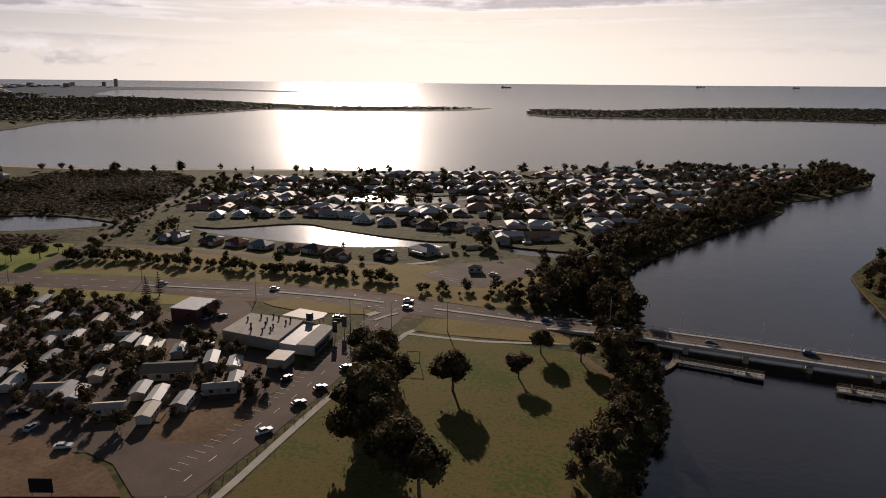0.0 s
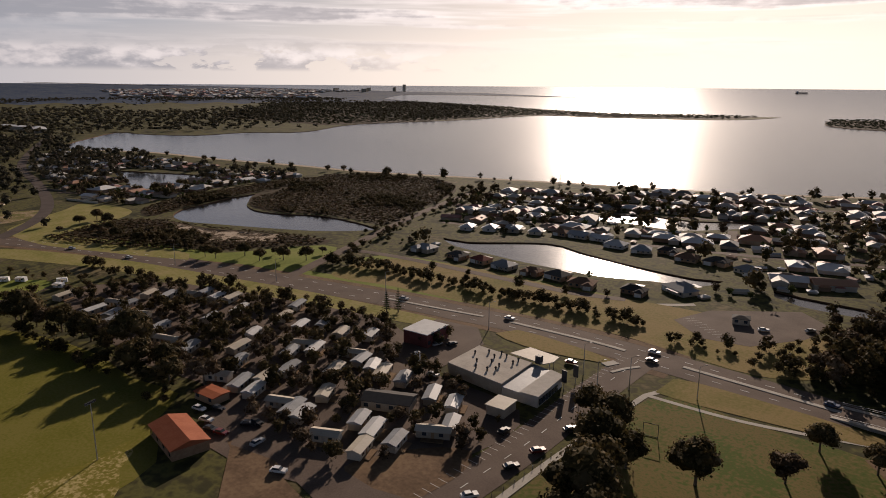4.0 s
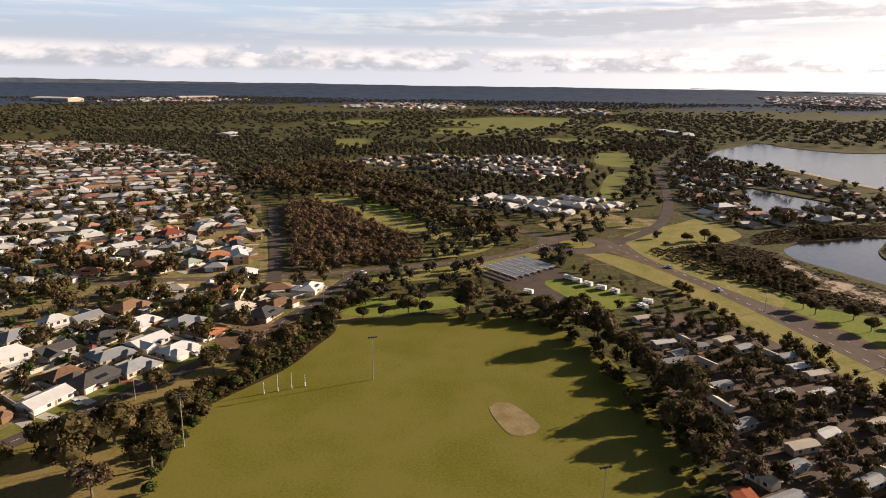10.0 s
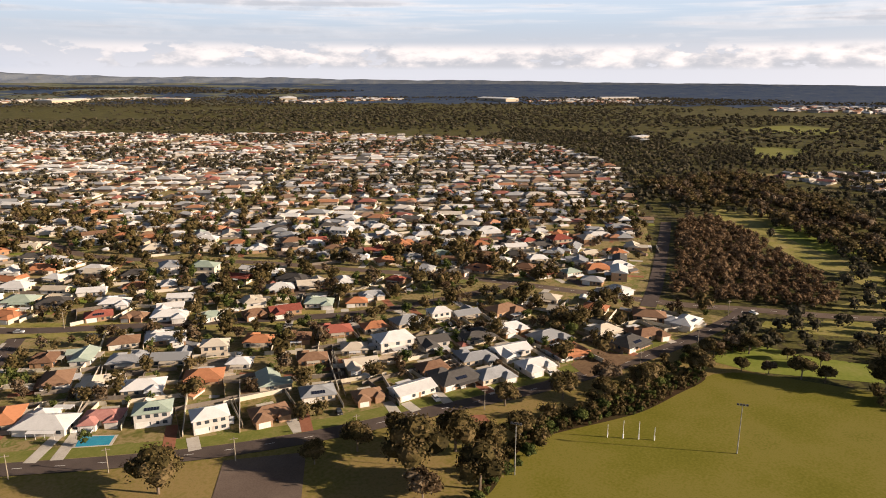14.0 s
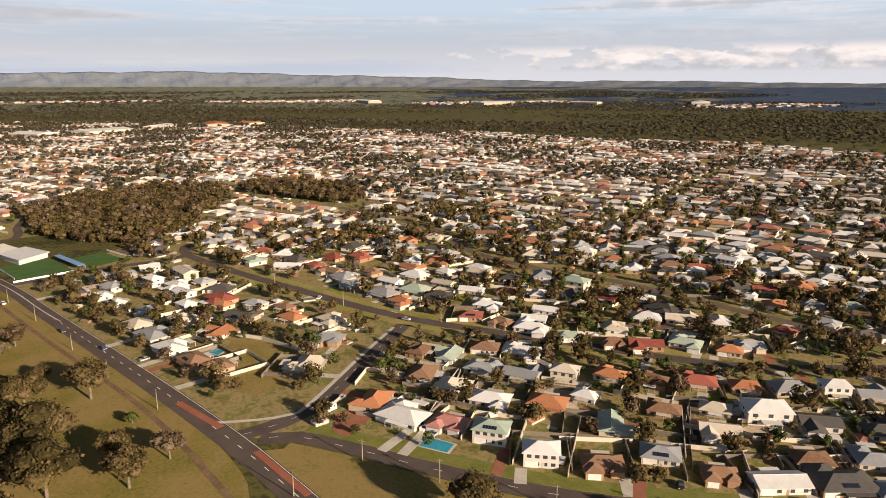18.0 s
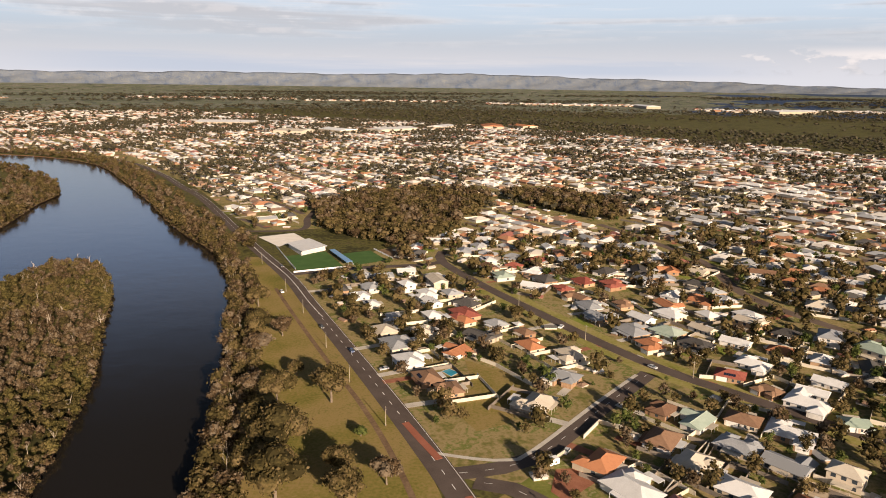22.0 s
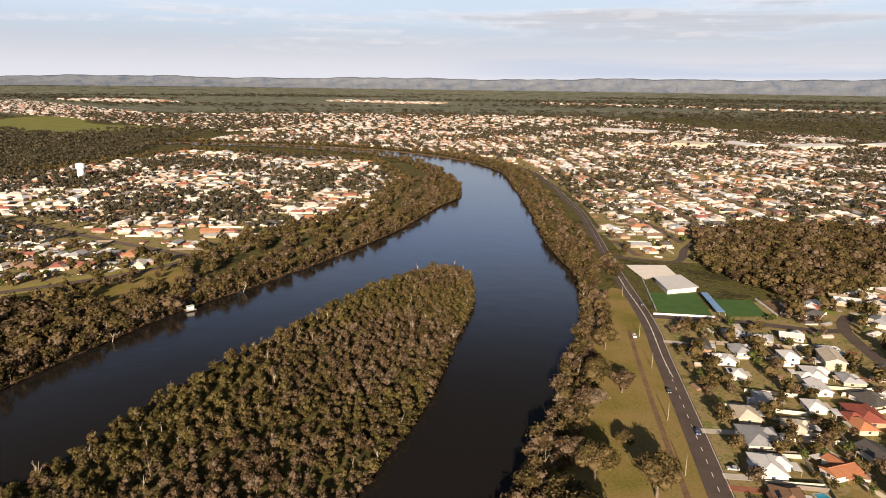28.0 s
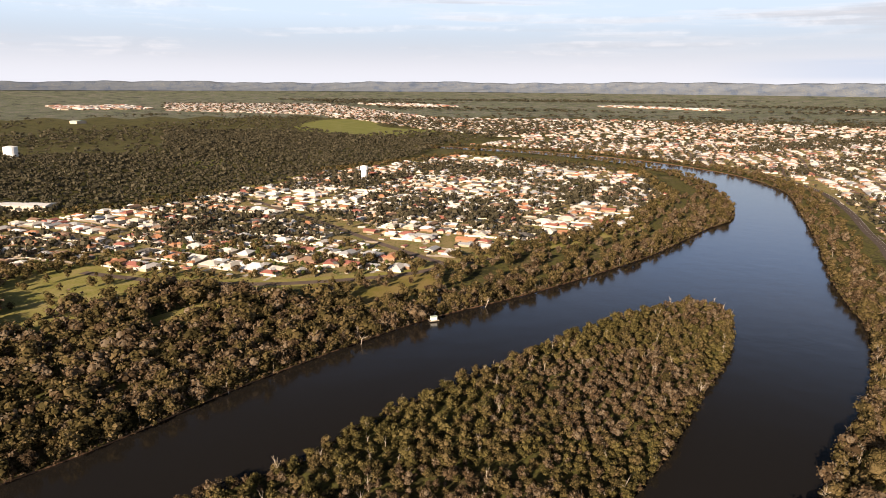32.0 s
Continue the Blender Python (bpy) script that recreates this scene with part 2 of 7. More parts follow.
def mesh(name, verts, faces, *mats, ids=None):
    """A mesh from arrays: verts (n, 3), and faces (m, 3 or 4), or a list of such face arrays."""
    me = bpy.data.meshes.new(name)
    verts = np.asarray(verts, dtype=np.float32)
    groups = [np.asarray(f, dtype=np.int32) for f in (faces if isinstance(faces, list) else [faces]) if len(f)]
    loops = np.concatenate([f.ravel() for f in groups])
    sizes = np.concatenate([np.full(len(f), f.shape[1], np.int32) for f in groups])
    me.vertices.add(len(verts))
    me.vertices.foreach_set("co", verts.ravel())
    me.loops.add(len(loops))
    me.loops.foreach_set("vertex_index", loops)
    me.polygons.add(len(sizes))
    me.polygons.foreach_set("loop_start", (np.cumsum(sizes) - sizes).astype(np.int32))
    for m in mats:
        me.materials.append(m)
    if ids is not None:
        me.polygons.foreach_set("material_index", np.asarray(ids, np.int32))
    me.update(calc_edges=True)
    me.shade_flat()
    return me


def thing(name, label, category, group="", kind="", at=(0, 0, 0), turn=0.0):
    ob = tagged(new(name), label, category, group, kind)
    ob.matrix_basis = pose(*at, 0, 0, turn)
    return ob


def part(name, me, parent, label=""):
    ob = tagged(new(name, me), label)
    ob.parent = parent
    return ob


def structure(name, me, label, category):
    return tagged(new(name, me), label, category, "", "structure")


def stuff(name, me, label, category):
    return tagged(new(name, me), label, category, "", "stuff")


# ---- plan ----
CENTRE = np.array([40.0, 0.0])
FLAT = 2500.0           # beyond this the distance is drawn together, rising as the eye sees it


def eye_height(yaw):
    return np.interp(yaw % 360, [0, 20, 55, 97, 131, 160, 180, 200, 237, 270, 350, 360], [90, 90, 98, 106, 111, 116, 124, 131, 143, 143, 95, 90])


def bowl(x, y, h=0.0):
    """A far place drawn nearer along the line of sight; near places stay."""
    x, y, h = np.broadcast_arrays(np.asarray(x, float), np.asarray(y, float), np.asarray(h, float))
    dx, dy = x - CENTRE[0], y - CENTRE[1]
    r = np.maximum(np.hypot(dx, dy), 1e-6)
    s = np.where(r > FLAT, FLAT + 2250 * (1 / FLAT - 1 / r) / (1 / FLAT - 1 / 21000), r)
    eye = eye_height(np.degrees(np.arctan2(-dx, dy)))
    return np.stack([CENTRE[0] + dx * s / r, CENTRE[1] + dy * s / r, eye * (1 - s / r) + h * s / r], -1)


def inside(x, y, poly):
    x, y = np.asarray(x, float), np.asarray(y, float)
    hit = np.zeros(np.broadcast(x, y).shape, bool)
    for (x0, y0), (x1, y1) in zip(poly, poly[1:] + poly[:1]):
        if y0 != y1:
            hit ^= ((y0 > y) != (y1 > y)) & (x < (x1 - x0) * (y - y0) / (y1 - y0) + x0)
    return hit


def curve(points, step=8.0, closed=False):
    """A smooth line through the points."""
    p = np.array(points, float)
    n = len(p)
    out = []
    for i in range(n if closed else n - 1):
        if closed:
            a, b, c, d = p[(i - 1) % n], p[i], p[(i + 1) % n], p[(i + 2) % n]
        else:
            a, b, c, d = p[max(i - 1, 0)], p[i], p[i + 1], p[min(i + 2, n - 1)]
        k = int(np.clip(np.linalg.norm(c - b) / step, 1, 14))
        for t in np.arange(k) / k:
            out.append(.5 * (2 * b + (c - a) * t + (2 * a - 5 * b + 4 * c - d) * t**2 + (3 * b - a - 3 * c + d) * t**3))
    if not closed:
        out.append(p[-1])
    return [tuple(q) for q in out]


PARK_BANK = [(78, -60), (77, 40), (80, 140), (82, 156), (86, 179), (83, 196), (81, 217), (77, 237), (71, 256), (69, 277), (59, 322), (67, 359), (91, 419), (115, 472), (144, 531), (153, 586), (178, 614), (229, 709), (246, 800), (224, 844)]
ESTUARY = [(166, 823), (63, 776), (-45, 706), (-137, 649), (-255, 605), (-393, 552), (-492, 511), (-601, 491), (-724, 460), (-854, 440), (-961, 388), (-1039, 391), (-1174, 484), (-1272, 569), (-1194, 585), (-1105, 640), (-1108, 743), (-1049, 839), (-1173, 1088), (-1130, 1416), (-1149, 1777), (-898, 1800), (-640, 1975), (-589, 2226)]
OCEAN = [(-698, 2196), (-1115, 2094), (-1402, 2149), (-1808, 2389), (-2508, 2571), (-3071, 2892), (-3990, 3970), (-3453, 4308), (-2430, 4246), (-4257, 5283), (-5227, 5171), (-10526, 6379), (-30000, 9000), (-30000, -30000), (30000, -30000), (30000, 3000), (1500, 2000), (900, 1700), (600, 1000), (330, 640)]
NORTH_BANK = [(188, 430), (170, 390), (160, 364), (161, 326), (162, 304), (175, 220), (230, 110), (268, 30), (279, -26), (290, -64), (317, -130), (340, -205), (353, -262), (357, -315), (367, -390), (392, -510), (436, -640), (464, -728), (560, -848), (715, -980), (919, -1045), (1164, -1021), (1400, -900)]
EAST_BANK = [(1405, -960), (1180, -1080), (935, -1120), (760, -1095), (650, -1050), (540, -960), (450, -840), (345, -690), (250, -545), (188, -465), (147, -380), (125, -315), (108, -262), (97, -220), (86, -180), (80, -150)]
LAND = curve(PARK_BANK, 12) + curve(ESTUARY, 25) + OCEAN + curve(NORTH_BANK, 14) + curve(EAST_BANK, 14)
SPIT = curve([(-429, 2125), (-352, 1830), (-179, 1763), (85, 1844), (342, 1894), (700, 1850), (1200, 1900), (1500, 2100), (1300, 2900), (673, 2858), (400, 2800), (61, 2585), (-167, 2239), (-343, 2227)], 40, True)
ISLAND = curve([(231, -92), (232, -120), (243, -150), (254, -186), (264, -236), (278, -300), (286, -370), (283, -420), (266, -432), (249, -416), (212, -360), (183, -295), (160, -246), (148, -211), (136, -170), (125, -120), (140, -60), (165, -15), (205, -20), (226, -60)], 12, True)
POND = [(-398, 250), (-419, 268), (-429, 293), (-442, 322), (-446, 355), (-468, 408), (-483, 441), (-451, 390), (-417, 327), (-385, 306), (-355, 307), (-323, 325), (-285, 328), (-254, 322), (-262, 310), (-281, 291), (-313, 273), (-347, 257), (-372, 246)]
CANAL = [(-207, 335), (-188, 337), (-150, 368), (-121, 362), (-84, 356), (-52, 355), (-39, 360), (-44, 343), (-66, 335), (-86, 326), (-105, 323), (-134, 321), (-159, 322), (-186, 323)]
CANAL_FAR = [(-200, 460), (-171, 472), (-154, 498), (-116, 500), (-72, 533), (-74, 509), (-93, 478), (-112, 459), (-135, 460), (-176, 454)]
CANAL_WEST = [(-684, 326), (-640, 353), (-584, 374), (-552, 333), (-542, 287), (-600, 300)]
CHANNEL = [(-16, 362), (-3, 359), (26, 359), (40, 357), (40, 346), (26, 345), (1, 344), (-12, 351)]
DRAIN = [(-143, 241.5), (-127, 244.5), (-105, 247), (-86, 249.5), (-60, 250.2), (-34, 253), (-14, 253.5), (-14, 261), (-35, 261.5), (-48, 261), (-63, 260), (-78, 259), (-100, 256), (-127, 253), (-143, 250)]
HOLES = [curve(p, 8, True) for p in (POND, CANAL, CANAL_FAR, CANAL_WEST, CHANNEL, DRAIN)]


def is_land(x, y):
    land = inside(x, y, LAND) | inside(x, y, SPIT) | inside(x, y, ISLAND)
    for p in HOLES:
        land &= ~inside(x, y, p)
    return land


def build_ground():
    from mathutils.geometry import delaunay_2d_cdt
    pts, edges = [], []
    for ring in (LAND, SPIT, ISLAND, *HOLES):
        k = len(pts)
        pts += [Vector(p) for p in ring]
        edges += [(k + i, k + (i + 1) % len(ring)) for i in range(len(ring))]
    radii = [25, 60, 100, 150, 210, 280, 360, 450, 550, 670, 820, 1000, 1200, 1450, 1750, 2100, 2500, 2700, 2900, 3150, 3450, 3800, 4300, 5000, 5700, 6600, 7800, 9500, 12500, 17000, 21000]
    for j, r in enumerate(radii):
        for i in range(96):
            a = 2 * math.pi * (i + .5 * (j % 2)) / 96
            pts.append(Vector((CENTRE[0] + r * math.cos(a) + .13, CENTRE[1] + r * math.sin(a) + .07)))
    v, _, f, *_ = delaunay_2d_cdt(pts, edges, [], 0, 1e-3)
    v, f = np.array([tuple(p) for p in v]), np.array([t for t in f if len(t) == 3])
    c = v[f].mean(1)
    f = f[np.hypot(*(c - CENTRE).T) < 20500]
    c = v[f].mean(1)
    land = is_land(c[:, 0], c[:, 1])
    top = bowl(v[:, 0], v[:, 1])
    low = bowl(v[:, 0], v[:, 1])
    low[:, 2] -= .7
    # the shore: a bank from the land's edge down under the water
    lf = f[land]
    e = np.sort(np.concatenate([lf[:, [0, 1]], lf[:, [1, 2]], lf[:, [2, 0]]]), 1)
    u, n = np.unique(e, axis=0, return_counts=True)
    rim = u[n == 1]
    foot = top.copy()
    foot[:, 2] -= 2.5
    k = len(v)
    mid = v[lf].mean(1) - CENTRE
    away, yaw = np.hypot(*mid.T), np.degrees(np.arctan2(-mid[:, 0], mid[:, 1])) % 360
    # faces past 3300 m take the plain and forest colours with haze in them
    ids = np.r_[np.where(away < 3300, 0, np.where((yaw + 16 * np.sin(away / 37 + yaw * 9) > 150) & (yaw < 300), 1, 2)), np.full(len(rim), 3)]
    me = mesh("ground", np.concatenate([top, foot]), [lf, np.stack([rim[:, 0], rim[:, 1], rim[:, 1] + k, rim[:, 0] + k], 1)], M_GROUND, M_HAZY_PLAIN, M_HAZY_FOREST, M_SOIL, ids=ids)
    structure("ground", me, "flat sandy land with dry grass and soil beside the water", "ground")
    structure("water", mesh("water", low, f, M_WATER), "dark river and wide bright estuary running out to sea", "water")


build_ground()


LAYER = [0.0]


def patch(name, outline, material, z, label, category, smooth=8.0):
    """A flat piece of ground with a smooth outline."""
    from mathutils.geometry import tessellate_polygon
    ring = curve(outline, smooth, True) if smooth else outline
    v = [Vector((x, y, 0)) for x, y in ring]
    f = np.array(tessellate_polygon([v]))
    xy = np.array(ring)
    p = bowl(xy[:, 0], xy[:, 1])
    LAYER[0] += .0009
    p[:, 2] += z + LAYER[0]
    a = p[f]
    flip = np.cross(a[:, 1] - a[:, 0], a[:, 2] - a[:, 0])[:, 2] < 0
    f[flip] = f[flip][:, ::-1]
    return structure(name, mesh(name, p, f, material), label, category)


def ribbon_mesh(name, line, half, material, z=0.06, side=0.0):
    p = np.array(line, float)
    d = np.gradient(p, axis=0)
    d /= np.maximum(np.linalg.norm(d, axis=1, keepdims=True), 1e-6)
    n = np.stack([-d[:, 1], d[:, 0]], 1)
    a, b = p + n * (side + half), p + n * (side - half)
    v = np.concatenate([bowl(*a.T), bowl(*b.T)])
    v[:, 2] += z
    k = len(p)
    i = np.arange(k - 1)
    return mesh(name, v, np.stack([i + k, i + k + 1, i + 1, i], 1), material)


def road(name, points, half, label, material=None, z=0.06, step=8.0):
    return structure(name, ribbon_mesh(name, curve(points, step), half, material or M_ASPH, z), label, "road")

# ---- where things may stand ----
CELL, SPAN = 2.0, 1500.0
OCC = np.zeros((int(2 * SPAN / CELL),) * 2, bool)


def cell(x, y):
    return (np.clip(((np.asarray(x) + SPAN) / CELL).astype(int), 0, OCC.shape[0] - 1), np.clip(((np.asarray(y) + SPAN) / CELL).astype(int), 0, OCC.shape[0] - 1))


def mark_line(points, half):
    for x, y in curve(points, 3.0):
        if abs(x) < SPAN - 20 and abs(y) < SPAN - 20:
            mark_disc(x, y, half)


def mark_disc(x, y, r):
    i0, j0 = cell(x - r, y - r)
    i1, j1 = cell(x + r, y + r)
    OCC[i0:i1 + 1, j0:j1 + 1] = True


def mark_poly(poly):
    p = np.array(poly)
    i0, j0 = cell(*p.min(0))
    i1, j1 = cell(*p.max(0))
    gx, gy = np.meshgrid((np.arange(i0, i1 + 1) + .5) * CELL - SPAN, (np.arange(j0, j1 + 1) + .5) * CELL - SPAN, indexing="ij")
    OCC[i0:i1 + 1, j0:j1 + 1] |= inside(gx, gy, [tuple(q) for q in poly])


def taken(x, y, r=0.0):
    i0, j0 = cell(x - r, y - r)
    i1, j1 = cell(x + r, y + r)
    return bool(OCC[i0:i1 + 1, j0:j1 + 1].any())


rng = np.random.default_rng(7)


def scatter(poly, spacing, jitter=.45):
    """Points strewn evenly over a polygon."""
    p = np.array(poly, float)
    lo, hi = p.min(0), p.max(0)
    gx, gy = np.meshgrid(np.arange(lo[0], hi[0], spacing), np.arange(lo[1], hi[1], spacing))
    q = np.stack([gx.ravel(), gy.ravel()], 1) + rng.uniform(-jitter, jitter, (gx.size, 2)) * spacing
    return q[inside(q[:, 0], q[:, 1], [tuple(a) for a in poly])]


# ---- ground cover ----
OVAL = [(-84, -33), (-104, -38), (-130, -43), (-150, -39), (-183, -23), (-218, -15), (-235, -6), (-245, 26), (-249, 63), (-238, 86), (-227, 89), (-199, 101), (-166, 108), (-137, 108), (-115, 113), (-102, 99), (-81, 90), (-72, 60), (-72, 10)]
PARK = [(-5, 212), (-3, 107), (0, 60), (20, 20), (74, 30), (74, 136), (73, 176), (64, 210), (54, 219), (21, 217)]
RIVERSIDE = [(2, -150), (24, -215), (50, -270), (84, -340), (110, -395), (150, -455), (158, -440), (138, -370), (118, -315), (100, -255), (90, -215), (80, -170), (72, -120), (70, -40), (40, -60), (12, -120)]
patch("oval", OVAL, M_OVAL, .05, "wide green sports oval of mown winter turf", "sports field")
patch("park_lawn", PARK, M_BACKLIT_LAWN, .05, "worn riverside lawn, green fading to brown, darkened for backlight", "lawn")
patch("river_meadow", [(-8, 66), (74, 40), (72, -60), (68, -130), (20, -130), (0, -115), (-40, -60), (-74, -16), (-70, 60), (-40, 80)], M_PARK, .02, "rough mown grass between oval and river", "grass", 6)
patch("riverside_lawn", RIVERSIDE, M_PARK, .05, "sunlit grass strip between road and river", "lawn")
MARSH = [(-445, 350), (-395, 312), (-355, 312), (-323, 330), (-285, 334), (-262, 336), (-290, 400), (-318, 466), (-350, 505), (-400, 530), (-470, 500), (-500, 470), (-470, 410)]
patch("marsh", MARSH, M_SCRUB, .04, "dark reddish-brown marsh scrub beside the pond", "marsh")
SPIT_SCRUB = [(-1150, 1800), (-900, 1815), (-650, 1995), (-640, 2190), (-1115, 2080), (-1402, 2130), (-1800, 2330), (-2400, 2480), (-2600, 1800), (-1700, 1000), (-1180, 1000), (-1150, 1400)]
for p in (SPIT, SPIT_SCRUB):
    patch("spit_scrub", p, M_SCRUB, .05, "dark low scrub on the sand spit", "scrub", 0)
MARSH_SOUTH = [(-381, 156), (-412, 209), (-384, 238), (-340, 246), (-300, 266), (-252, 280), (-250, 262), (-270, 235), (-284, 208), (-332, 178)]
patch("marsh_south", MARSH_SOUTH, M_SCRUB, .04, "low brown marsh scrub with sandy edges", "marsh")
FRONT_VERGE = [(-4, -168), (-16, -166), (-40, -144), (-80, -109), (-140, -73), (-178, -53), (-216, -38), (-250, -27), (-236, 8), (-180, -10), (-120, -22), (-80, -10), (-40, -50), (-4, -110), (-6, -140)]
patch("front_verge", FRONT_VERGE, M_PARK, .03, "grass verge with trees between street and oval", "grass")
NORTH_LAWN = [(463, -222), (449, -266), (441, -316), (368, -278), (366, -238), (393, -229), (430, -222)]
patch("north_lawn", NORTH_LAWN, M_PARK, .05, "dry grass reserve on the far bank", "lawn")
CLEARING = [(-345, 12), (-372, 22), (-400, 20), (-430, -10), (-470, -42), (-545, -96), (-590, -110), (-610, -80), (-520, 0), (-450, 50), (-410, 60), (-370, 50)]
patch("clearing", CLEARING, M_VERGE, .03, "dry grassy clearing beside the bush", "grass")
for v in ([(-215, 214), (-150, 233), (-110, 243), (-112, 246), (-160, 240), (-215, 224)], [(-345, 180), (-280, 203), (-240, 214), (-250, 220), (-300, 208), (-350, 192)], [(-200, 262), (-150, 280), (-90, 290), (-20, 293), (-20, 300), (-100, 298), (-190, 284)]):
    patch("road_verge", v, M_GREEN, .05, "sunlit green verge along the highway", "grass")
SHOAL = [(-380, 234), (-360, 240), (-335, 244), (-310, 256), (-287, 268), (-276, 256), (-290, 240), (-304, 228), (-322, 234), (-338, 228), (-360, 230)]
patch("sand_shoal", SHOAL, M_SHOAL, .08, "pale bare sand flat beside the pond", "sand")
BUSH = [(-520, -123), (-430, -96), (-340, -69), (-312, -64), (-317, -27), (-338, 8), (-365, 14), (-400, 0), (-445, -39), (-480, -50), (-537, -101)]
FIELDS = [[(-1850, -86), (-2150, 100), (-2100, 330), (-1700, 260), (-1500, 140)], [(-1440, 100), (-1365, 32), (-1420, -59), (-1560, -60), (-1600, 60)], [(-1222, -232), (-1239, -153), (-1083, -138), (-1060, -191)], [(-1330, 200), (-1250, 300), (-1180, 240), (-1240, 150)], [(-1700, 330), (-1900, 420), (-1600, 450), (-1450, 380)],
          [(-1042, 235), (-1058, 280), (-860, 245), (-888, 204)], [(-800, 226), (-701, 210), (-585, 175), (-612, 164), (-756, 196)], [(-1650, -350), (-1900, -300), (-1800, -180), (-1600, -200)], [(1819, -896), (2338, -923), (2782, -1245), (2697, -1419), (2193, -1205), (1900, -1250)], [(1319, -308), (1368, -360), (1344, -402), (1239, -358)], [(756, -663), (811, -748), (774, -785), (727, -734)]]
for f in FIELDS:
    patch("paddock", f, M_FIELD, .05, "yellow-green grass paddock between dark trees", "field")
CAMP = [(-302, 84), (-309, 97), (-282, 128), (-266, 121), (-262, 104)]
for v in ([(-579, -39), (-509, 0), (-470, 10), (-480, -20), (-545, -60)], [(-1100, -20), (-1020, 20), (-1040, -60)]):
    patch("clearing", v, M_GREEN, .04, "green grassy clearing among bush", "grass")
patch("junction_grass", [(-417, 149), (-440, 160), (-475, 200), (-498, 226), (-442, 238), (-410, 212), (-392, 175), (-387, 159)], M_VERGE, .045, "dry grass inside the junction loop", "grass")
patch("road_verge", [(-413, 150), (-373, 177), (-306, 198), (-282, 203), (-270, 196), (-323, 170), (-369, 152)], M_VERGE, .06, "yellow-green verge beside the highway", "grass")
patch("road_verge", [(-327, 18), (-342, 48), (-372, 78), (-362, 90), (-330, 60), (-303, 19), (-296, -10), (-306, -10)], M_VERGE, .035, "dry grass verge beside the road", "grass")
for v in ([(579, -29), (603, -63), (568, -114), (515, -145), (508, -116), (494, -65), (474, -45), (462, -28)], [(470, -33), (475, -64), (452, -71), (441, -44)], [(440, -101), (454, -131), (454, -153), (438, -145), (425, -115)]):
    patch("reserve_lawn", v, M_VERGE, .05, "open grass clearing in the bank woodland", "lawn")
    mark_poly(v)
patch("camp_lawn", CAMP, M_GREEN, .06, "bright green camping lawn", "lawn", 4)
GREENS = [[(115, -422), (86, -435), (107, -476), (134, -459)], [(79, -438), (58, -454), (74, -482), (94, -470)]]
for g in GREENS:
    patch("bowling_green", g, M_SYNTH, .10, "flat synthetic green of a bowling club", "bowling green", 0)
VERGE = [(-380, 112), (-335, 132), (-285, 156), (-230, 172), (-190, 186), (-150, 198), (-105, 210), (-90, 222), (-150, 212), (-230, 193), (-300, 169), (-365, 138)]
patch("road_verge", VERGE, M_VERGE, .04, "strip of yellow-green verge along the highway", "grass")
VERGE2 = [(-284, 200), (-266, 224), (-250, 262), (-234, 271), (-216, 246), (-210, 226), (-215, 218), (-241, 211), (-265, 200)]
patch("road_verge", VERGE2, M_GREEN, .04, "green lawn beside the highway junction", "grass")
VERGE3 = [(-190, 232), (-150, 240), (-100, 247), (-40, 256), (20, 256), (40, 300), (-20, 306), (-90, 296), (-160, 290), (-195, 270)]
patch("road_verge", VERGE3, M_PARK, .04, "grassy strip between the highway and the canal houses", "grass")
MARSH_WEST = [(-408, 236), (-440, 246), (-470, 285), (-482, 340), (-500, 420), (-492, 446), (-470, 412), (-450, 356), (-444, 322), (-430, 290), (-418, 262)]
patch("marsh_west", MARSH_WEST, M_SCRUB, .045, "dark scrub along the pond edge", "marsh")
for p in (OVAL, PARK, NORTH_LAWN, RIVERSIDE, SHOAL, CAMP, *GREENS, POND, CANAL, CANAL_FAR, CANAL_WEST, CHANNEL):
    mark_poly(curve(p, 8, True))

# ---- roads ----
HIGHWAY = [(-398, 137), (-343, 164), (-282, 185), (-227, 201), (-192, 211), (-158, 220), (-126, 228), (-101, 233), (-79, 238), (-45, 242), (-9, 243), (23, 243), (46, 242.4)]
BRIDGE = [(40, 242.8), (52, 242), (66, 240.5), (85, 238.8), (108, 237.8), (150, 236.2), (190, 235)]
PARK_ROAD = [(-22, 240), (-20, 203), (-17, 168), (-16, 135), (-16, 109), (-12, 70), (-10, 30), (-12, -20), (-18, -70), (-24, -106)]
WEST_ROAD = [(-398, 92), (-381, 83), (-357, 58), (-335, 20), (-318, -22), (-306, -49), (-296, -91), (-286, -137), (-277, -172)]
FRONT_ROAD = [(-4, -176), (-16, -173), (-34, -157), (-53, -138), (-78, -116), (-106, -97), (-140, -79), (-178, -59), (-216, -44), (-251, -33), (-294, -24), (-318, -22)]
RIVER_DRIVE = [(-22, -110), (-7, -149), (4, -176), (25, -221), (53, -278), (90, -352), (117, -406), (180, -512), (285, -695), (343, -778), (420, -890), (520, -1010), (650, -1110), (800, -1170)]
CROSS_ROAD = [(4, -180), (-23, -191), (-54, -230), (-82, -266)]
SECOND_ROAD = [(-281, -137), (-265, -141), (-214, -161), (-185, -179), (-146, -216), (-110, -250), (-90, -270), (-68, -300), (-43, -341), (-13, -391), (18, -453), (19, -484)]
THIRD_ROAD = [(-277, -172), (-254, -221), (-226, -288), (-196, -333), (-171, -390), (-169, -479), (-120, -600)]
CLUB_ROAD = [(117, -412), (73, -432), (29, -444), (18, -453)]
CLUB_LANE = [(196, -540), (145, -552), (150, -600), (152, -640)]
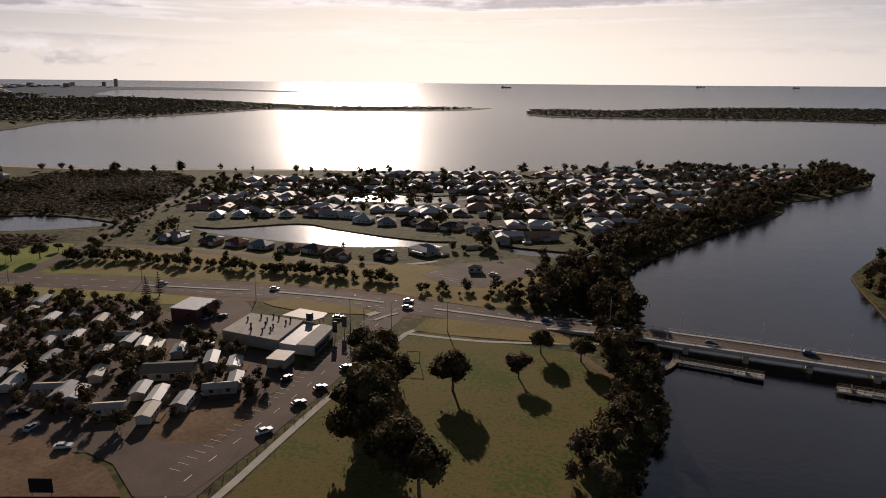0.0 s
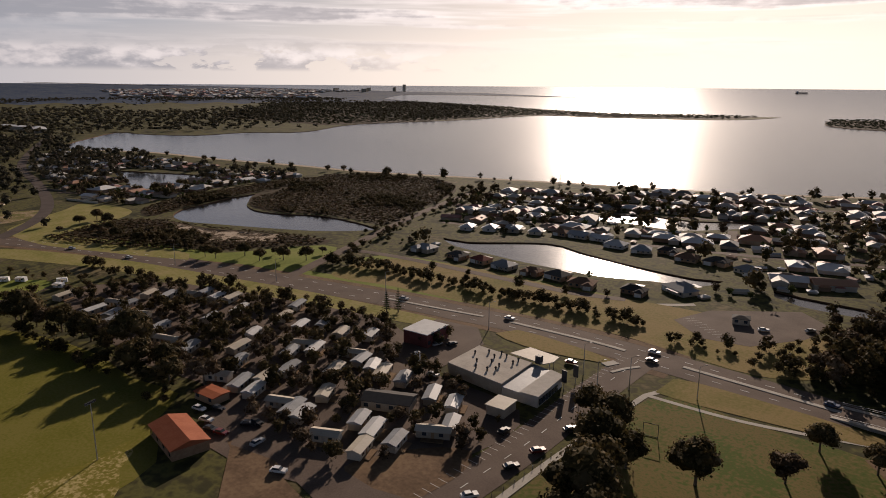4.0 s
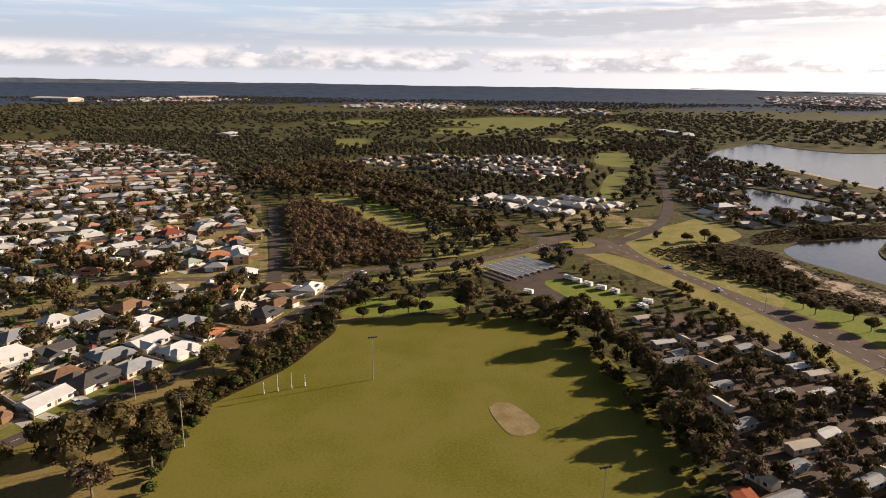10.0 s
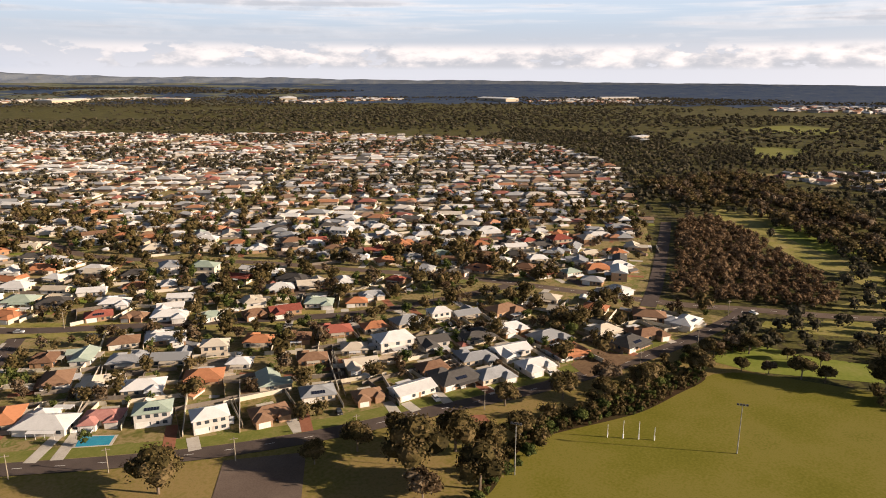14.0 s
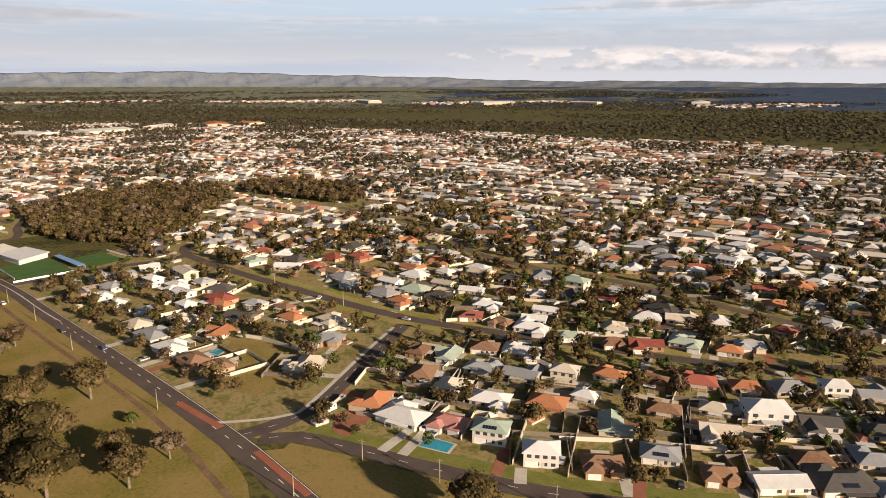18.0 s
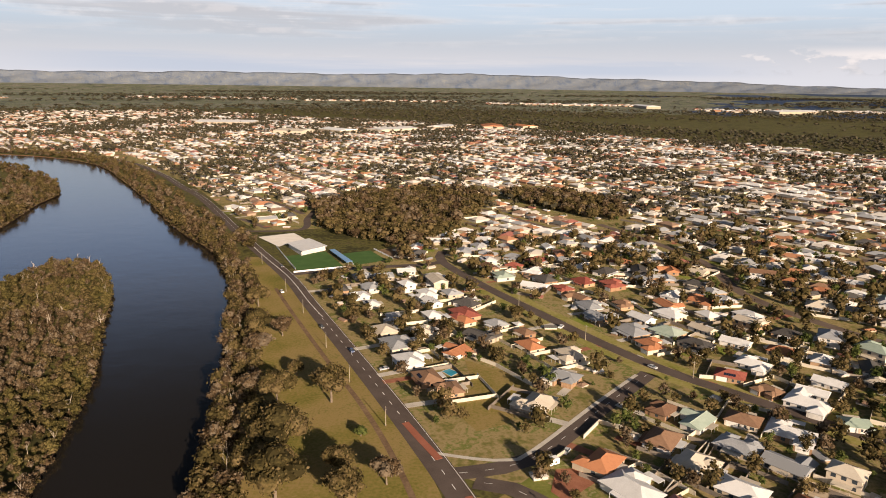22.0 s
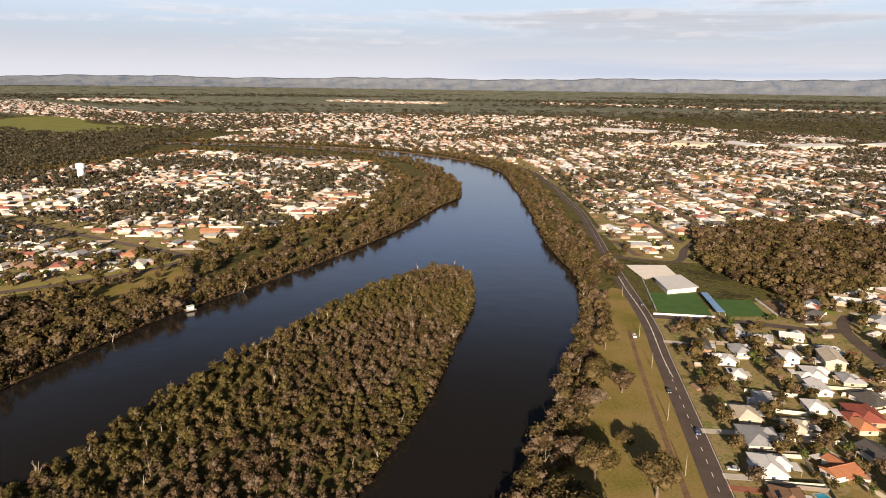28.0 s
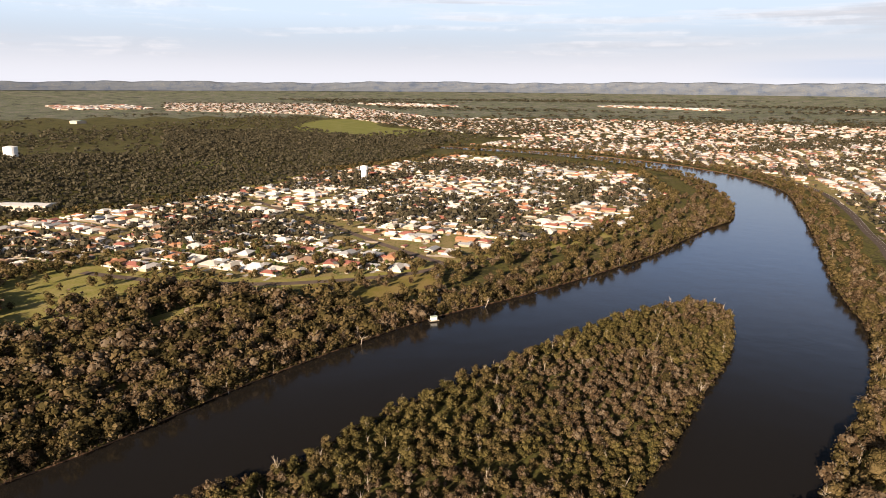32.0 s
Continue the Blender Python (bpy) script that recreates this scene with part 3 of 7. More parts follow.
NORTH_LINK = [(-406, 98), (-453, 69), (-524, 22), (-598, -56), (-700, -150)]
MAIN_WEST = [(-400, 137), (-452, 176), (-520, 205), (-640, 235), (-790, 265), (-950, 320), (-1200, 420)]
MARSH_ROAD = [(-201, 213), (-222, 260), (-244, 309), (-275, 381), (-306, 466), (-325, 520)]
CANAL_STREET = [(-228, 272), (-190, 281), (-134, 286), (-104, 289), (-82, 291), (-60, 299)]
NORTH_FRONT = [(585, -83), (529, -129), (486, -183), (466, -226), (450, -288), (452, -337), (456, -381)]
NORTH_STREET = [(452, -338), (560, -327), (678, -321), (876, -302)]
LANE = [(-292, -62), (-340, -75), (-420, -100), (-506, -128)]
ROADS = [("highway", HIGHWAY, 9.0, "wide grey highway with turning lanes", M_ASPH2), ("park_road", PARK_ROAD, 6.5, "grey street with parking bays beside the park", M_ASPH2),
         ("west_road", WEST_ROAD, 4.0, "two-lane asphalt road behind the oval", M_ASPH2), ("front_road", FRONT_ROAD, 3.7, "dark asphalt street along the houses", M_ASPH),
         ("river_drive", RIVER_DRIVE, 4.6, "dark two-lane riverside drive", M_ASPH), ("cross_road", CROSS_ROAD, 3.8, "dark suburban side street", M_ASPH),
         ("second_road", SECOND_ROAD, 3.6, "dark suburban street", M_ASPH), ("third_road", THIRD_ROAD, 3.8, "suburban street through the houses", M_ASPH2),
         ("club_road", CLUB_ROAD, 3.6, "street beside the bowling greens", M_ASPH), ("club_lane", CLUB_LANE, 3.2, "lane behind the bowling club", M_ASPH),
         ("link_road", NORTH_LINK, 4.2, "asphalt link road from the roundabout", M_ASPH2), ("main_road", MAIN_WEST, 4.6, "asphalt main road running into the distance", M_ASPH),
         ("canal_street", CANAL_STREET, 2.8, "narrow street before the canal houses", M_ASPH2), ("marsh_road", MARSH_ROAD, 3.5, "street leading to the canal houses", M_ASPH2), ("north_front_road", NORTH_FRONT, 4.2, "grey street along the front of the far suburb", M_ASPH2), ("north_street", NORTH_STREET, 3.8, "grey street through the far suburb", M_ASPH2), ("lane", LANE, 4.0, "dark lane beside the bush", M_ASPH)]
for i, (name, pts, half, label, m) in enumerate(ROADS):
    road(name, pts, half, label, m, .08 + .004 * i)
    mark_line(pts, half + 2.5)

# ---- houses ----
ROOFS = {
    "white": mat("white_metal_roof", [(.46, .46, .45), (.58, .58, .57)], 3, rough=.45, random_shift=.3),
    "cream": mat("cream_metal_roof", [(.40, .35, .28), (.50, .45, .37)], 3, rough=.55, random_shift=.3),
    "grey": mat("grey_metal_roof", [(.22, .23, .24), (.32, .33, .34)], 3, rough=.5, random_shift=.5),
    "dark": mat("dark_tile_roof", [(.055, .052, .05), (.09, .085, .08)], 1.2, fine=9, rough=.8, random_shift=.4),
    "terracotta": mat("terracotta_tile_roof", [(.28, .12, .065), (.40, .175, .09)], 1.2, fine=9, rough=.85, random_shift=.4),
    "red": mat("red_tile_roof", [(.19, .055, .042), (.29, .095, .07)], 1.2, fine=9, rough=.85, random_shift=.4),
    "brown": mat("brown_tile_roof", [(.15, .085, .055), (.23, .14, .09)], 1.2, fine=9, rough=.85, random_shift=.4),
    "pink": mat("dusty_pink_tile_roof", [(.33, .15, .13), (.44, .22, .19)], 1.2, fine=9, rough=.85, random_shift=.3),
    "green": mat("pale_green_metal_roof", [(.24, .30, .25), (.32, .38, .32)], 3, rough=.5, random_shift=.3),
}
WALLS = {"brick": mat("house_brick", [(.25, .15, .09), (.36, .24, .15)], 1.0, fine=8, random_shift=.6), "render": mat("pale_render", [(.34, .28, .21), (.48, .41, .32)], 2, random_shift=.6),
         "whitewall": mat("white_render", [(.42, .39, .35), (.54, .51, .47)], 2, random_shift=.3)}
M_GLASS = mat("window_glass", [(.03, .04, .05), (.05, .06, .07)], 2, rough=.18, spec=.4)
M_DOOR = mat("painted_door", [(.3, .2, .12), (.45, .42, .38)], 3, random_shift=.8)
M_GARAGE = mat("garage_door_metal", [(.5, .48, .44), (.66, .64, .6)], 2, rough=.5)


def box_arrays(x0, x1, y0, y1, z0, z1):
    v = [(x, y, z) for z in (z0, z1) for x, y in ((x0, y0), (x1, y0), (x1, y1), (x0, y1))]
    f = [(0, 3, 2, 1), (4, 5, 6, 7), (0, 1, 5, 4), (1, 2, 6, 5), (2, 3, 7, 6), (3, 0, 4, 7)]
    return np.array(v, float), np.array(f)


def merge(pieces):
    """Joins (verts, quads) pieces into one."""
    vs, fs, k = [], [], 0
    for v, f in pieces:
        vs.append(np.asarray(v, float))
        fs.append(np.asarray(f) + k)
        k += len(v)
    return np.concatenate(vs), np.concatenate(fs)


def roof_arrays(w, d, h, rise, hip, over=.7, cx=0.0, cy=0.0, along=True):
    """A hipped or gabled roof with eaves and a fascia, ridge along x or y."""
    a, b = w / 2 + over, d / 2 + over
    if not along:
        a, b = b, a
    r = max(a - b, .4) if hip else a
    v = [(-a, -b, h - .18), (a, -b, h - .18), (a, b, h - .18), (-a, b, h - .18), (-a, -b, h), (a, -b, h), (a, b, h), (-a, b, h), (-r, 0, h + rise), (r, 0, h + rise)]
    f = [(0, 3, 2, 1), (0, 1, 5, 4), (1, 2, 6, 5), (2, 3, 7, 6), (3, 0, 4, 7), (4, 5, 9, 8), (6, 7, 8, 9), (5, 6, 9, 9), (7, 4, 8, 8)]
    v = np.array(v, float)
    if not along:
        v = v[:, [1, 0, 2]] * (-1, 1, 1)
    return v + (cx, cy, 0), np.array(f)


def split(v, f):
    """Quads whose last two corners are one become triangles."""
    tri = f[:, 2] == f[:, 3]
    return v, [f[~tri], f[tri][:, :3]]


# width, depth, hipped roof, wings as (place along the front, width, depth, place behind the middle)
PLANS = [(16.5, 12, True, []), (16, 10.5, True, [(5.0, 6.2, 4.4, -7.0)]), (18, 10, False, []), (16, 9.5, False, [(-4.6, 6.8, 5.5, -6.5)]), (18.5, 11.5, True, [(-4.0, 8.5, 5.0, 7.6)]), (12.5, 9.5, True, []),
         (17, 9.5, True, [(5.2, 6.4, 5.0, -6.8), (-4.8, 7.4, 5.5, 7.0)]), (15, 9, True, [(-4.0, 6.6, 5.0, -6.4), (4.7, 5.0, 3.4, -5.7)]), (14, 9, False, [(3.5, 6.6, 6.0, 7.0)])]


def house_shape(style, storeys=1):
    """Wall and roof arrays, windows and doors as boxes, for one of the house plans."""
    h = 2.7 * storeys + .1
    w, d, hip, wings = PLANS[style]
    rise = d / 2 * (.42 if hip else .36)
    walls = [box_arrays(-w / 2, w / 2, -d / 2, d / 2, -.3, h)]
    roofs = [roof_arrays(w, d, h, rise, hip)]
    if not hip:
        for s in (-1, 1):
            x = s * w / 2
            walls.append((np.array([(x - .1, -d / 2, h), (x - .1, d / 2, h), (x - .1, 0, h + rise - .12), (x + .1, -d / 2, h), (x + .1, d / 2, h), (x + .1, 0, h + rise - .12)]),
                          np.array([(0, 1, 2, 2), (3, 5, 4, 4), (0, 2, 5, 3), (1, 4, 5, 2)])))
    for cx, ww, wd, cy in wings:
        walls.append(box_arrays(cx - ww / 2, cx + ww / 2, cy - wd / 2, cy + wd / 2, -.3, h - .02))
        roofs.append(roof_arrays(ww, wd + 3, h + .02, ww / 2 * .42, hip, .45, cx, cy + (1.5 if cy < 0 else -1.5), False))
    front, back = -d / 2, d / 2
    boxes = []
    for s in range(storeys):
        z = 2.7 * s
        for x in np.linspace(-w / 2 + 2, w / 2 - 2, 4 if w > 12 else 3):
            if any(abs(x - g[0]) < g[1] / 2 + .6 and g[3] < 0 for g in wings):
                continue
            boxes.append(("window", box_arrays(x - .8, x + .8, front - .05, front + .05, z + .9, z + 2.1)))
        for x in np.linspace(-w / 2 + 2.5, w / 2 - 2.5, 3):
            if any(abs(x - g[0]) < g[1] / 2 + .6 and g[3] > 0 for g in wings):
                continue
            boxes.append(("window", box_arrays(x - .9, x + .9, back - .05, back + .05, z + .7, z + 2.1)))
        for sx in (-1, 1):
            boxes.append(("window", box_arrays(sx * w / 2 - .05, sx * w / 2 + .05, -1.2, .4, z + .9, z + 2.1)))
    boxes.append(("door", box_arrays(.2, 1.15, front - .06, front + .04, 0, 2.1)))
    wing = wings[0] if wings else None
    if wing and wing[3] < 0:
        y = wing[3] - wing[2] / 2
        boxes.append(("garage_door", box_arrays(wing[0] - 2.4, wing[0] + 2.4, y - .05, y + .05, 0, 2.3)))
    else:
        boxes.append(("garage_door", box_arrays(-w / 2 + .5, -w / 2 + 5.2, front - .07, front + .05, 0, 2.3)))
    return merge(walls), merge(roofs), boxes


LABELS = {"white": "white metal roof", "cream": "cream metal roof", "grey": "grey metal roof", "dark": "dark grey tiled roof", "terracotta": "orange terracotta tiled roof",
          "red": "dark red tiled roof", "brown": "brown tiled roof", "pink": "dusty pink tiled roof", "green": "pale green metal roof"}
PLAN = ["hipped", "hipped", "gabled", "gabled", "wide hipped", "small hipped", "rambling hipped", "hipped", "gabled"]
SHAPES = {}


def shape(style, storeys):
    if (style, storeys) not in SHAPES:
        SHAPES[style, storeys] = house_shape(style, storeys)
    return SHAPES[style, storeys]


MADE = {}


def house(x, y, turn, roof, style, storeys=1, wall="render", group="suburban houses", size=1.0):
    """A house with walls, roof, windows and doors; alike ones share their meshes."""
    key = (roof, style, storeys, wall)
    m = pose(x, y, 0, 0, 0, turn) @ Matrix.Diagonal((size, size, .5 + size / 2, 1))
    if key in MADE:
        return copy_thing(MADE[key], m)
    (wv, wf), (rv, rf), boxes = shape(style, storeys)
    tall = "two-storey" if storeys > 1 else "single-storey"
    h = thing("house", f"{tall} {PLAN[style]} house with {LABELS[roof]}", "house", group)
    part("wall", mesh("wall", *split(wv, wf), WALLS[wall]), h)
    top = part("roof", mesh("roof", *split(rv, rf), ROOFS[roof]), h, LABELS[roof])
    peak = rv[np.abs(rv[:, 2] - rv[:10, 2].max()) < .02][:2]
    part("ridge_cap", mesh("ridge_cap", *limb(peak[0] + (0, 0, .02), peak[1] + (0, 0, .021), .16, .16, 5), ROOFS[roof]), top)
    back = wv[:, 1].max()
    if style in (0, 4, 8):
        y = -PLANS[style][1] / 2
        eave = [np.array([(-3.0, y + .1, 2.75), (7.0, y + .1, 2.75), (7.0, y - 2.4, 2.3), (-3.0, y - 2.4, 2.3), (-3.0, y + .1, 2.66), (7.0, y + .1, 2.66), (7.0, y - 2.4, 2.21), (-3.0, y - 2.4, 2.21)]), np.array([(3, 2, 1, 0), (4, 5, 6, 7), (2, 3, 7, 6), (0, 3, 7, 4), (1, 2, 6, 5)])]
        part("verandah", mesh("verandah", *merge([eave] + [box_arrays(x - .06, x + .06, y - 2.35, y - 2.23, 0, 2.25) for x in (-2.9, .4, 3.7, 6.9)]), ROOFS[roof]), h, "sloping verandah roof on posts")
    posts = [box_arrays(x - .06, x + .06, back + 3.3, back + 3.42, 0, 2.4) for x in (-3.4, 0, 3.4)]
    part("patio_roof", mesh("patio_roof", *merge([box_arrays(-3.6, 3.6, back - .1, back + 3.6, 2.4, 2.5)] + posts), ROOFS["cream" if style % 2 else "white"]), h, "flat patio roof on posts")
    for name, (v, f) in boxes:
        part(name, mesh(name, v, f, {"window": M_GLASS, "door": M_DOOR, "garage_door": M_GARAGE}[name]), h)
    h.matrix_basis = m
    MADE[key] = h
    return h


def spread(template, xs, ys, zs, scales, turns, flat=None):
    """Copies of one (verts, faces) template at many places, as one array pair."""
    v, f = template
    n, k = len(xs), len(v)
    c, s = np.cos(turns)[:, None], np.sin(turns)[:, None]
    sx = np.asarray(scales, float).reshape(n, -1)
    sx = np.repeat(sx, 3, 1) if sx.shape[1] == 1 else sx
    px, py, pz = v[:, 0] * sx[:, :1], v[:, 1] * sx[:, 1:2], v[:, 2] * sx[:, 2:3]
    out = np.stack([px * c - py * s + np.asarray(xs)[:, None], px * s + py * c + np.asarray(ys)[:, None], pz + np.asarray(zs)[:, None]], -1).reshape(-1, 3)
    return out, (f[None] + (np.arange(n) * k)[:, None, None]).reshape(-1, f.shape[1])


def far_spread(template, xy, scale, turns):
    """The same for places that may lie far off."""
    p = bowl(xy[:, 0], xy[:, 1])
    r, s = np.hypot(*(xy - CENTRE).T), np.hypot(*(p[:, :2] - CENTRE).T)
    sc = np.asarray(scale, float).reshape(len(xy), -1) * (s / np.maximum(r, 1e-6))[:, None]
    return spread(template, p[:, 0], p[:, 1], p[:, 2], sc, turns)


def far_roof_material():
    m = bpy.data.materials.new("mixed_roofs")
    m.use_nodes = True
    n, l = m.node_tree.nodes, m.node_tree.links
    g, ramp = n.new("ShaderNodeNewGeometry"), n.new("ShaderNodeValToRGB")
    ramp.color_ramp.interpolation = "CONSTANT"
    e = ramp.color_ramp.elements
    tones = [(0, (.58, .575, .56)), (.22, (.45, .415, .365)), (.38, (.28, .29, .30)), (.52, (.09, .085, .08)), (.60, (.36, .17, .09)), (.70, (.22, .14, .095)), (.82, (.27, .10, .075)), (.90, (.54, .51, .465))]
    for i, (s, c) in enumerate(tones):
        el = e[i] if i < 2 else e.new(s)
        el.position, el.color = s, (*c, 1)
    l.new(g.outputs["Random Per Island"], ramp.inputs[0])
    l.new(ramp.outputs[0], n["Principled BSDF"].inputs["Base Color"])
    n["Principled BSDF"].inputs["Roughness"].default_value = .7
    return m


M_ROOFS = far_roof_material()
M_WALLS = mat("mixed_house_walls", [(.22, .14, .09), (.34, .28, .21), (.46, .41, .35)], 25, fine=4, random_shift=.7, island=True)


def house_stuff(name, xy, turns, label, scale=1.0, styles=(0, 1, 2, 3, 4, 5, 6, 6, 7, 7, 8), roof=None):
    """Far houses, too many to count: walls and roofs as two meshes."""
    wv, wf, rv, rf = [], [], [], []
    style = np.array(styles)[rng.integers(0, len(styles), len(xy))]
    for s in range(len(PLANS)):
        sel = style == s
        if not sel.any():
            continue
        (a, b), (c, d), _ = shape(s, 1)
        sc = rng.uniform(.72, 1.08, (sel.sum(), 1)) * scale
        wv.append(far_spread((a, b), xy[sel], sc, turns[sel]))
        rv.append(far_spread((c, d), xy[sel], sc, turns[sel]))
    ob = thing(name, label, "houses", kind="stuff")
    part("walls", mesh("walls", *split(*merge(wv)), M_WALLS), ob)
    part("roofs", mesh("roofs", *split(*merge(rv)), roof or M_ROOFS), ob)
    return ob


# ---- trees ----


def leaf_material(name, tones):
    m = mat(name, tones, 11, fine=15, rough=.8, random_shift=.34, island=True, spec=.04, stops=[.36 + .28 * i / (len(tones) - 1) for i in range(len(tones))])
    n, l = m.node_tree.nodes, m.node_tree.links
    b, t, mix = n["Principled BSDF"], n.new("ShaderNodeBsdfTranslucent"), n.new("ShaderNodeMixShader")
    l.new(b.inputs["Base Color"].links[0].from_socket, t.inputs["Color"])
    mix.inputs[0].default_value = .2
    l.new(b.outputs[0], mix.inputs[1])
    l.new(t.outputs[0], mix.inputs[2])
    l.new(mix.outputs[0], n["Material Output"].inputs[0])
    return m


M_LEAF = leaf_material("eucalypt_leaves", [(.036, .029, .012), (.062, .049, .019), (.094, .069, .028), (.134, .097, .047)])
M_LEAF2 = leaf_material("green_leaves", [(.032, .044, .013), (.058, .074, .02), (.10, .112, .034)])
M_LEAF3 = leaf_material("brown_leaves", [(.085, .054, .03), (.14, .09, .05), (.20, .135, .08)])
M_MARSH = leaf_material("marsh_leaves", [(.04, .026, .014), (.07, .042, .022), (.11, .075, .036), (.05, .045, .018)])
M_LEAF4 = leaf_material("paperbark_leaves", [(.046, .031, .017), (.076, .05, .028), (.108, .073, .041), (.15, .115, .078)])
M_LEAF5 = leaf_material("olive_mangrove_leaves", [(.040, .035, .013), (.068, .056, .019), (.098, .078, .027), (.13, .102, .041)])
M_FARLEAF = leaf_material("grey_green_bush_leaves", [(.036, .033, .021), (.054, .048, .030), (.080, .069, .045)])
M_BARK = mat("bark", [(.10, .075, .055), (.2, .16, .12)], 1.0, fine=8, bump=.3)


def ball(level):
    bm = bmesh.new()
    bmesh.ops.create_icosphere(bm, subdivisions=level, radius=1)
    v, f = np.array([q.co[:] for q in bm.verts]), np.array([[q.index for q in p.verts] for p in bm.faces])
    bm.free()
    return v, np.c_[f, f[:, 2]]


BALLS = {1: ball(1), 2: ball(2)}


def leaves(seed, n, radius, low, high, size, blobs=8, level=1):
    """A ragged crown: several uneven leafy clumps between two heights, with loose sprays of leaves round them."""
    g = np.random.default_rng(seed)
    a = np.arange(blobs) * 2.4 + g.uniform(-.5, .5, blobs)
    rad = radius * np.sqrt((np.arange(blobs) + .3) / blobs) * (.64 if blobs > 2 else .4)
    mid, half = (low + high) / 2, (high - low) / 2
    cz = mid + half * (.55 - .9 * (rad / radius) ** 1.5 + g.uniform(-.35, .2, blobs))
    cen = np.stack([np.cos(a) * rad, np.sin(a) * rad, cz], 1)
    br = radius * g.uniform(.36, .52, blobs) * (1.0 if blobs > 6 else 1.12 if blobs > 3 else 1.5)
    if level == 1 and blobs > 2:
        cen, br, blobs = np.vstack([cen, (0, 0, low + .3 * (high - low))]), np.r_[br, radius * .6], blobs + 1
    flat = min(1.0, half / radius * 1.3)
    out = []
    bv, bf = BALLS[level]
    for c, r in zip(cen, br):
        out.append((c + bv * r * (1.0 if level > 1 else .84) * g.uniform(.62, 1.0, (len(bv), 1)) * (1, 1, flat * .85), bf))
    b = g.integers(0, blobs, n)
    d = g.normal(size=(n, 3))
    d[:, 2] += .3
    d /= np.linalg.norm(d, axis=1, keepdims=True)
    p = cen[b] + d * (br[b] * g.uniform(.75, 1.18, n))[:, None] * (1, 1, flat * .9)
    nrm = d + g.normal(scale=.5, size=(n, 3))
    nrm /= np.linalg.norm(nrm, axis=1, keepdims=True)
    t = np.cross(nrm, g.normal(size=(n, 3)))
    t /= np.linalg.norm(t, axis=1, keepdims=True)
    u = np.cross(nrm, t)
    sz = size * g.uniform(.5, 1.3, n)[:, None]
    k = sz * g.uniform(.5, .95, (n, 1))
    v = np.stack([p - t * sz, p - u * k + nrm * .1 * sz, p + t * sz, p + u * k], 1).reshape(-1, 3)
    out.append((v, np.arange(4 * n).reshape(n, 4)))
    return merge(out), cen


def limb(a, b, r0, r1, sides=5):
    a, b = np.array(a, float), np.array(b, float)
    d = (b - a) / np.linalg.norm(b - a)
    s = np.cross(d, (.3, .9, .1))
    s /= np.linalg.norm(s)
    u = np.cross(d, s)
    ang = np.arange(sides) * 2 * np.pi / sides
    ring = np.cos(ang)[:, None] * s + np.sin(ang)[:, None] * u
    v = np.concatenate([a + ring * r0, b + ring * r1])
    i = np.arange(sides)
    return v, np.stack([i, (i + 1) % sides, (i + 1) % sides + sides, i + sides], 1)


def trunk(height, spots, r=.32):
    fork = height * .36
    out = [limb((0, 0, -.4), (.1, .05, fork), r, r * .7, 7)]
    for c in spots[:6]:
        mid = (c[0] * .55, c[1] * .55, (fork + c[2]) / 2)
        out += [limb((.1, .05, fork - .2), mid, r * .5, r * .32), limb(mid, c, r * .32, r * .1)]
    return merge(out)


TREES = []
for i, (n, rad, lo, hi, size, m, lab) in enumerate([
        (1500, 5.4, 2.0, 9.5, .34, M_LEAF, "broad olive-green eucalypt with a spreading crown"), (1200, 4.6, 1.8, 8.2, .32, M_LEAF, "rounded olive-green eucalypt with an open crown"),
        (900, 3.4, .8, 6.0, .30, M_LEAF2, "dense dark green garden tree"), (1000, 4.8, 2.0, 7.8, .34, M_LEAF4, "brownish paperbark tree with a thin crown"),
        (1800, 6.6, 2.6, 11.5, .38, M_LEAF, "tall spreading eucalypt with several limbs"), (420, 2.1, .2, 3.2, .26, M_LEAF2, "small rounded green shrub")]):
    lv, cen = leaves(40 + i, n, rad, lo, hi, size, 13, 2)
    TREES.append((lv, trunk(hi, cen[::2], .14 + .022 * hi), m, lab))
NEARLOD = [leaves(80 + i, 190, r, lo, hi, s, 5)[0] for i, (r, lo, hi, s) in enumerate([(4.0, .2, 7.4, .5), (3.3, .1, 6.8, .46), (4.7, .4, 8.6, .56), (2.9, .2, 8.4, .44)])]
LOD = [leaves(85 + i, 64, r, lo, hi, s, 3)[0] for i, (r, lo, hi, s) in enumerate([(4.0, .6, 7.6, .8), (3.5, .5, 6.4, .75), (4.7, .9, 9.0, .9)])]
FARLOD = [leaves(95 + i, 9, 4.4, .2, 7.5, 1.8, 1 + i % 2)[0] for i in range(4)]
TREE_MADE = {}


def tree(kind, x, y, scale=1.0, turn=0.0, group="park trees"):
    m = pose(x, y, 0, 0, 0, turn) @ Matrix.Scale(scale, 4)
    if kind in TREE_MADE:
        ob = copy_thing(TREE_MADE[kind], m)
    else:
        lv, tv, leaf, lab = TREES[kind]
        ob = thing("shrub" if kind == 5 else "tree", lab, "shrub" if kind == 5 else "tree", group)
        part("trunk", mesh("trunk", *tv, M_BARK), ob)
        part("crown", mesh("crown", *split(*lv), leaf), ob)
        TREE_MADE[kind] = ob
    ob.matrix_basis = m
    return ob


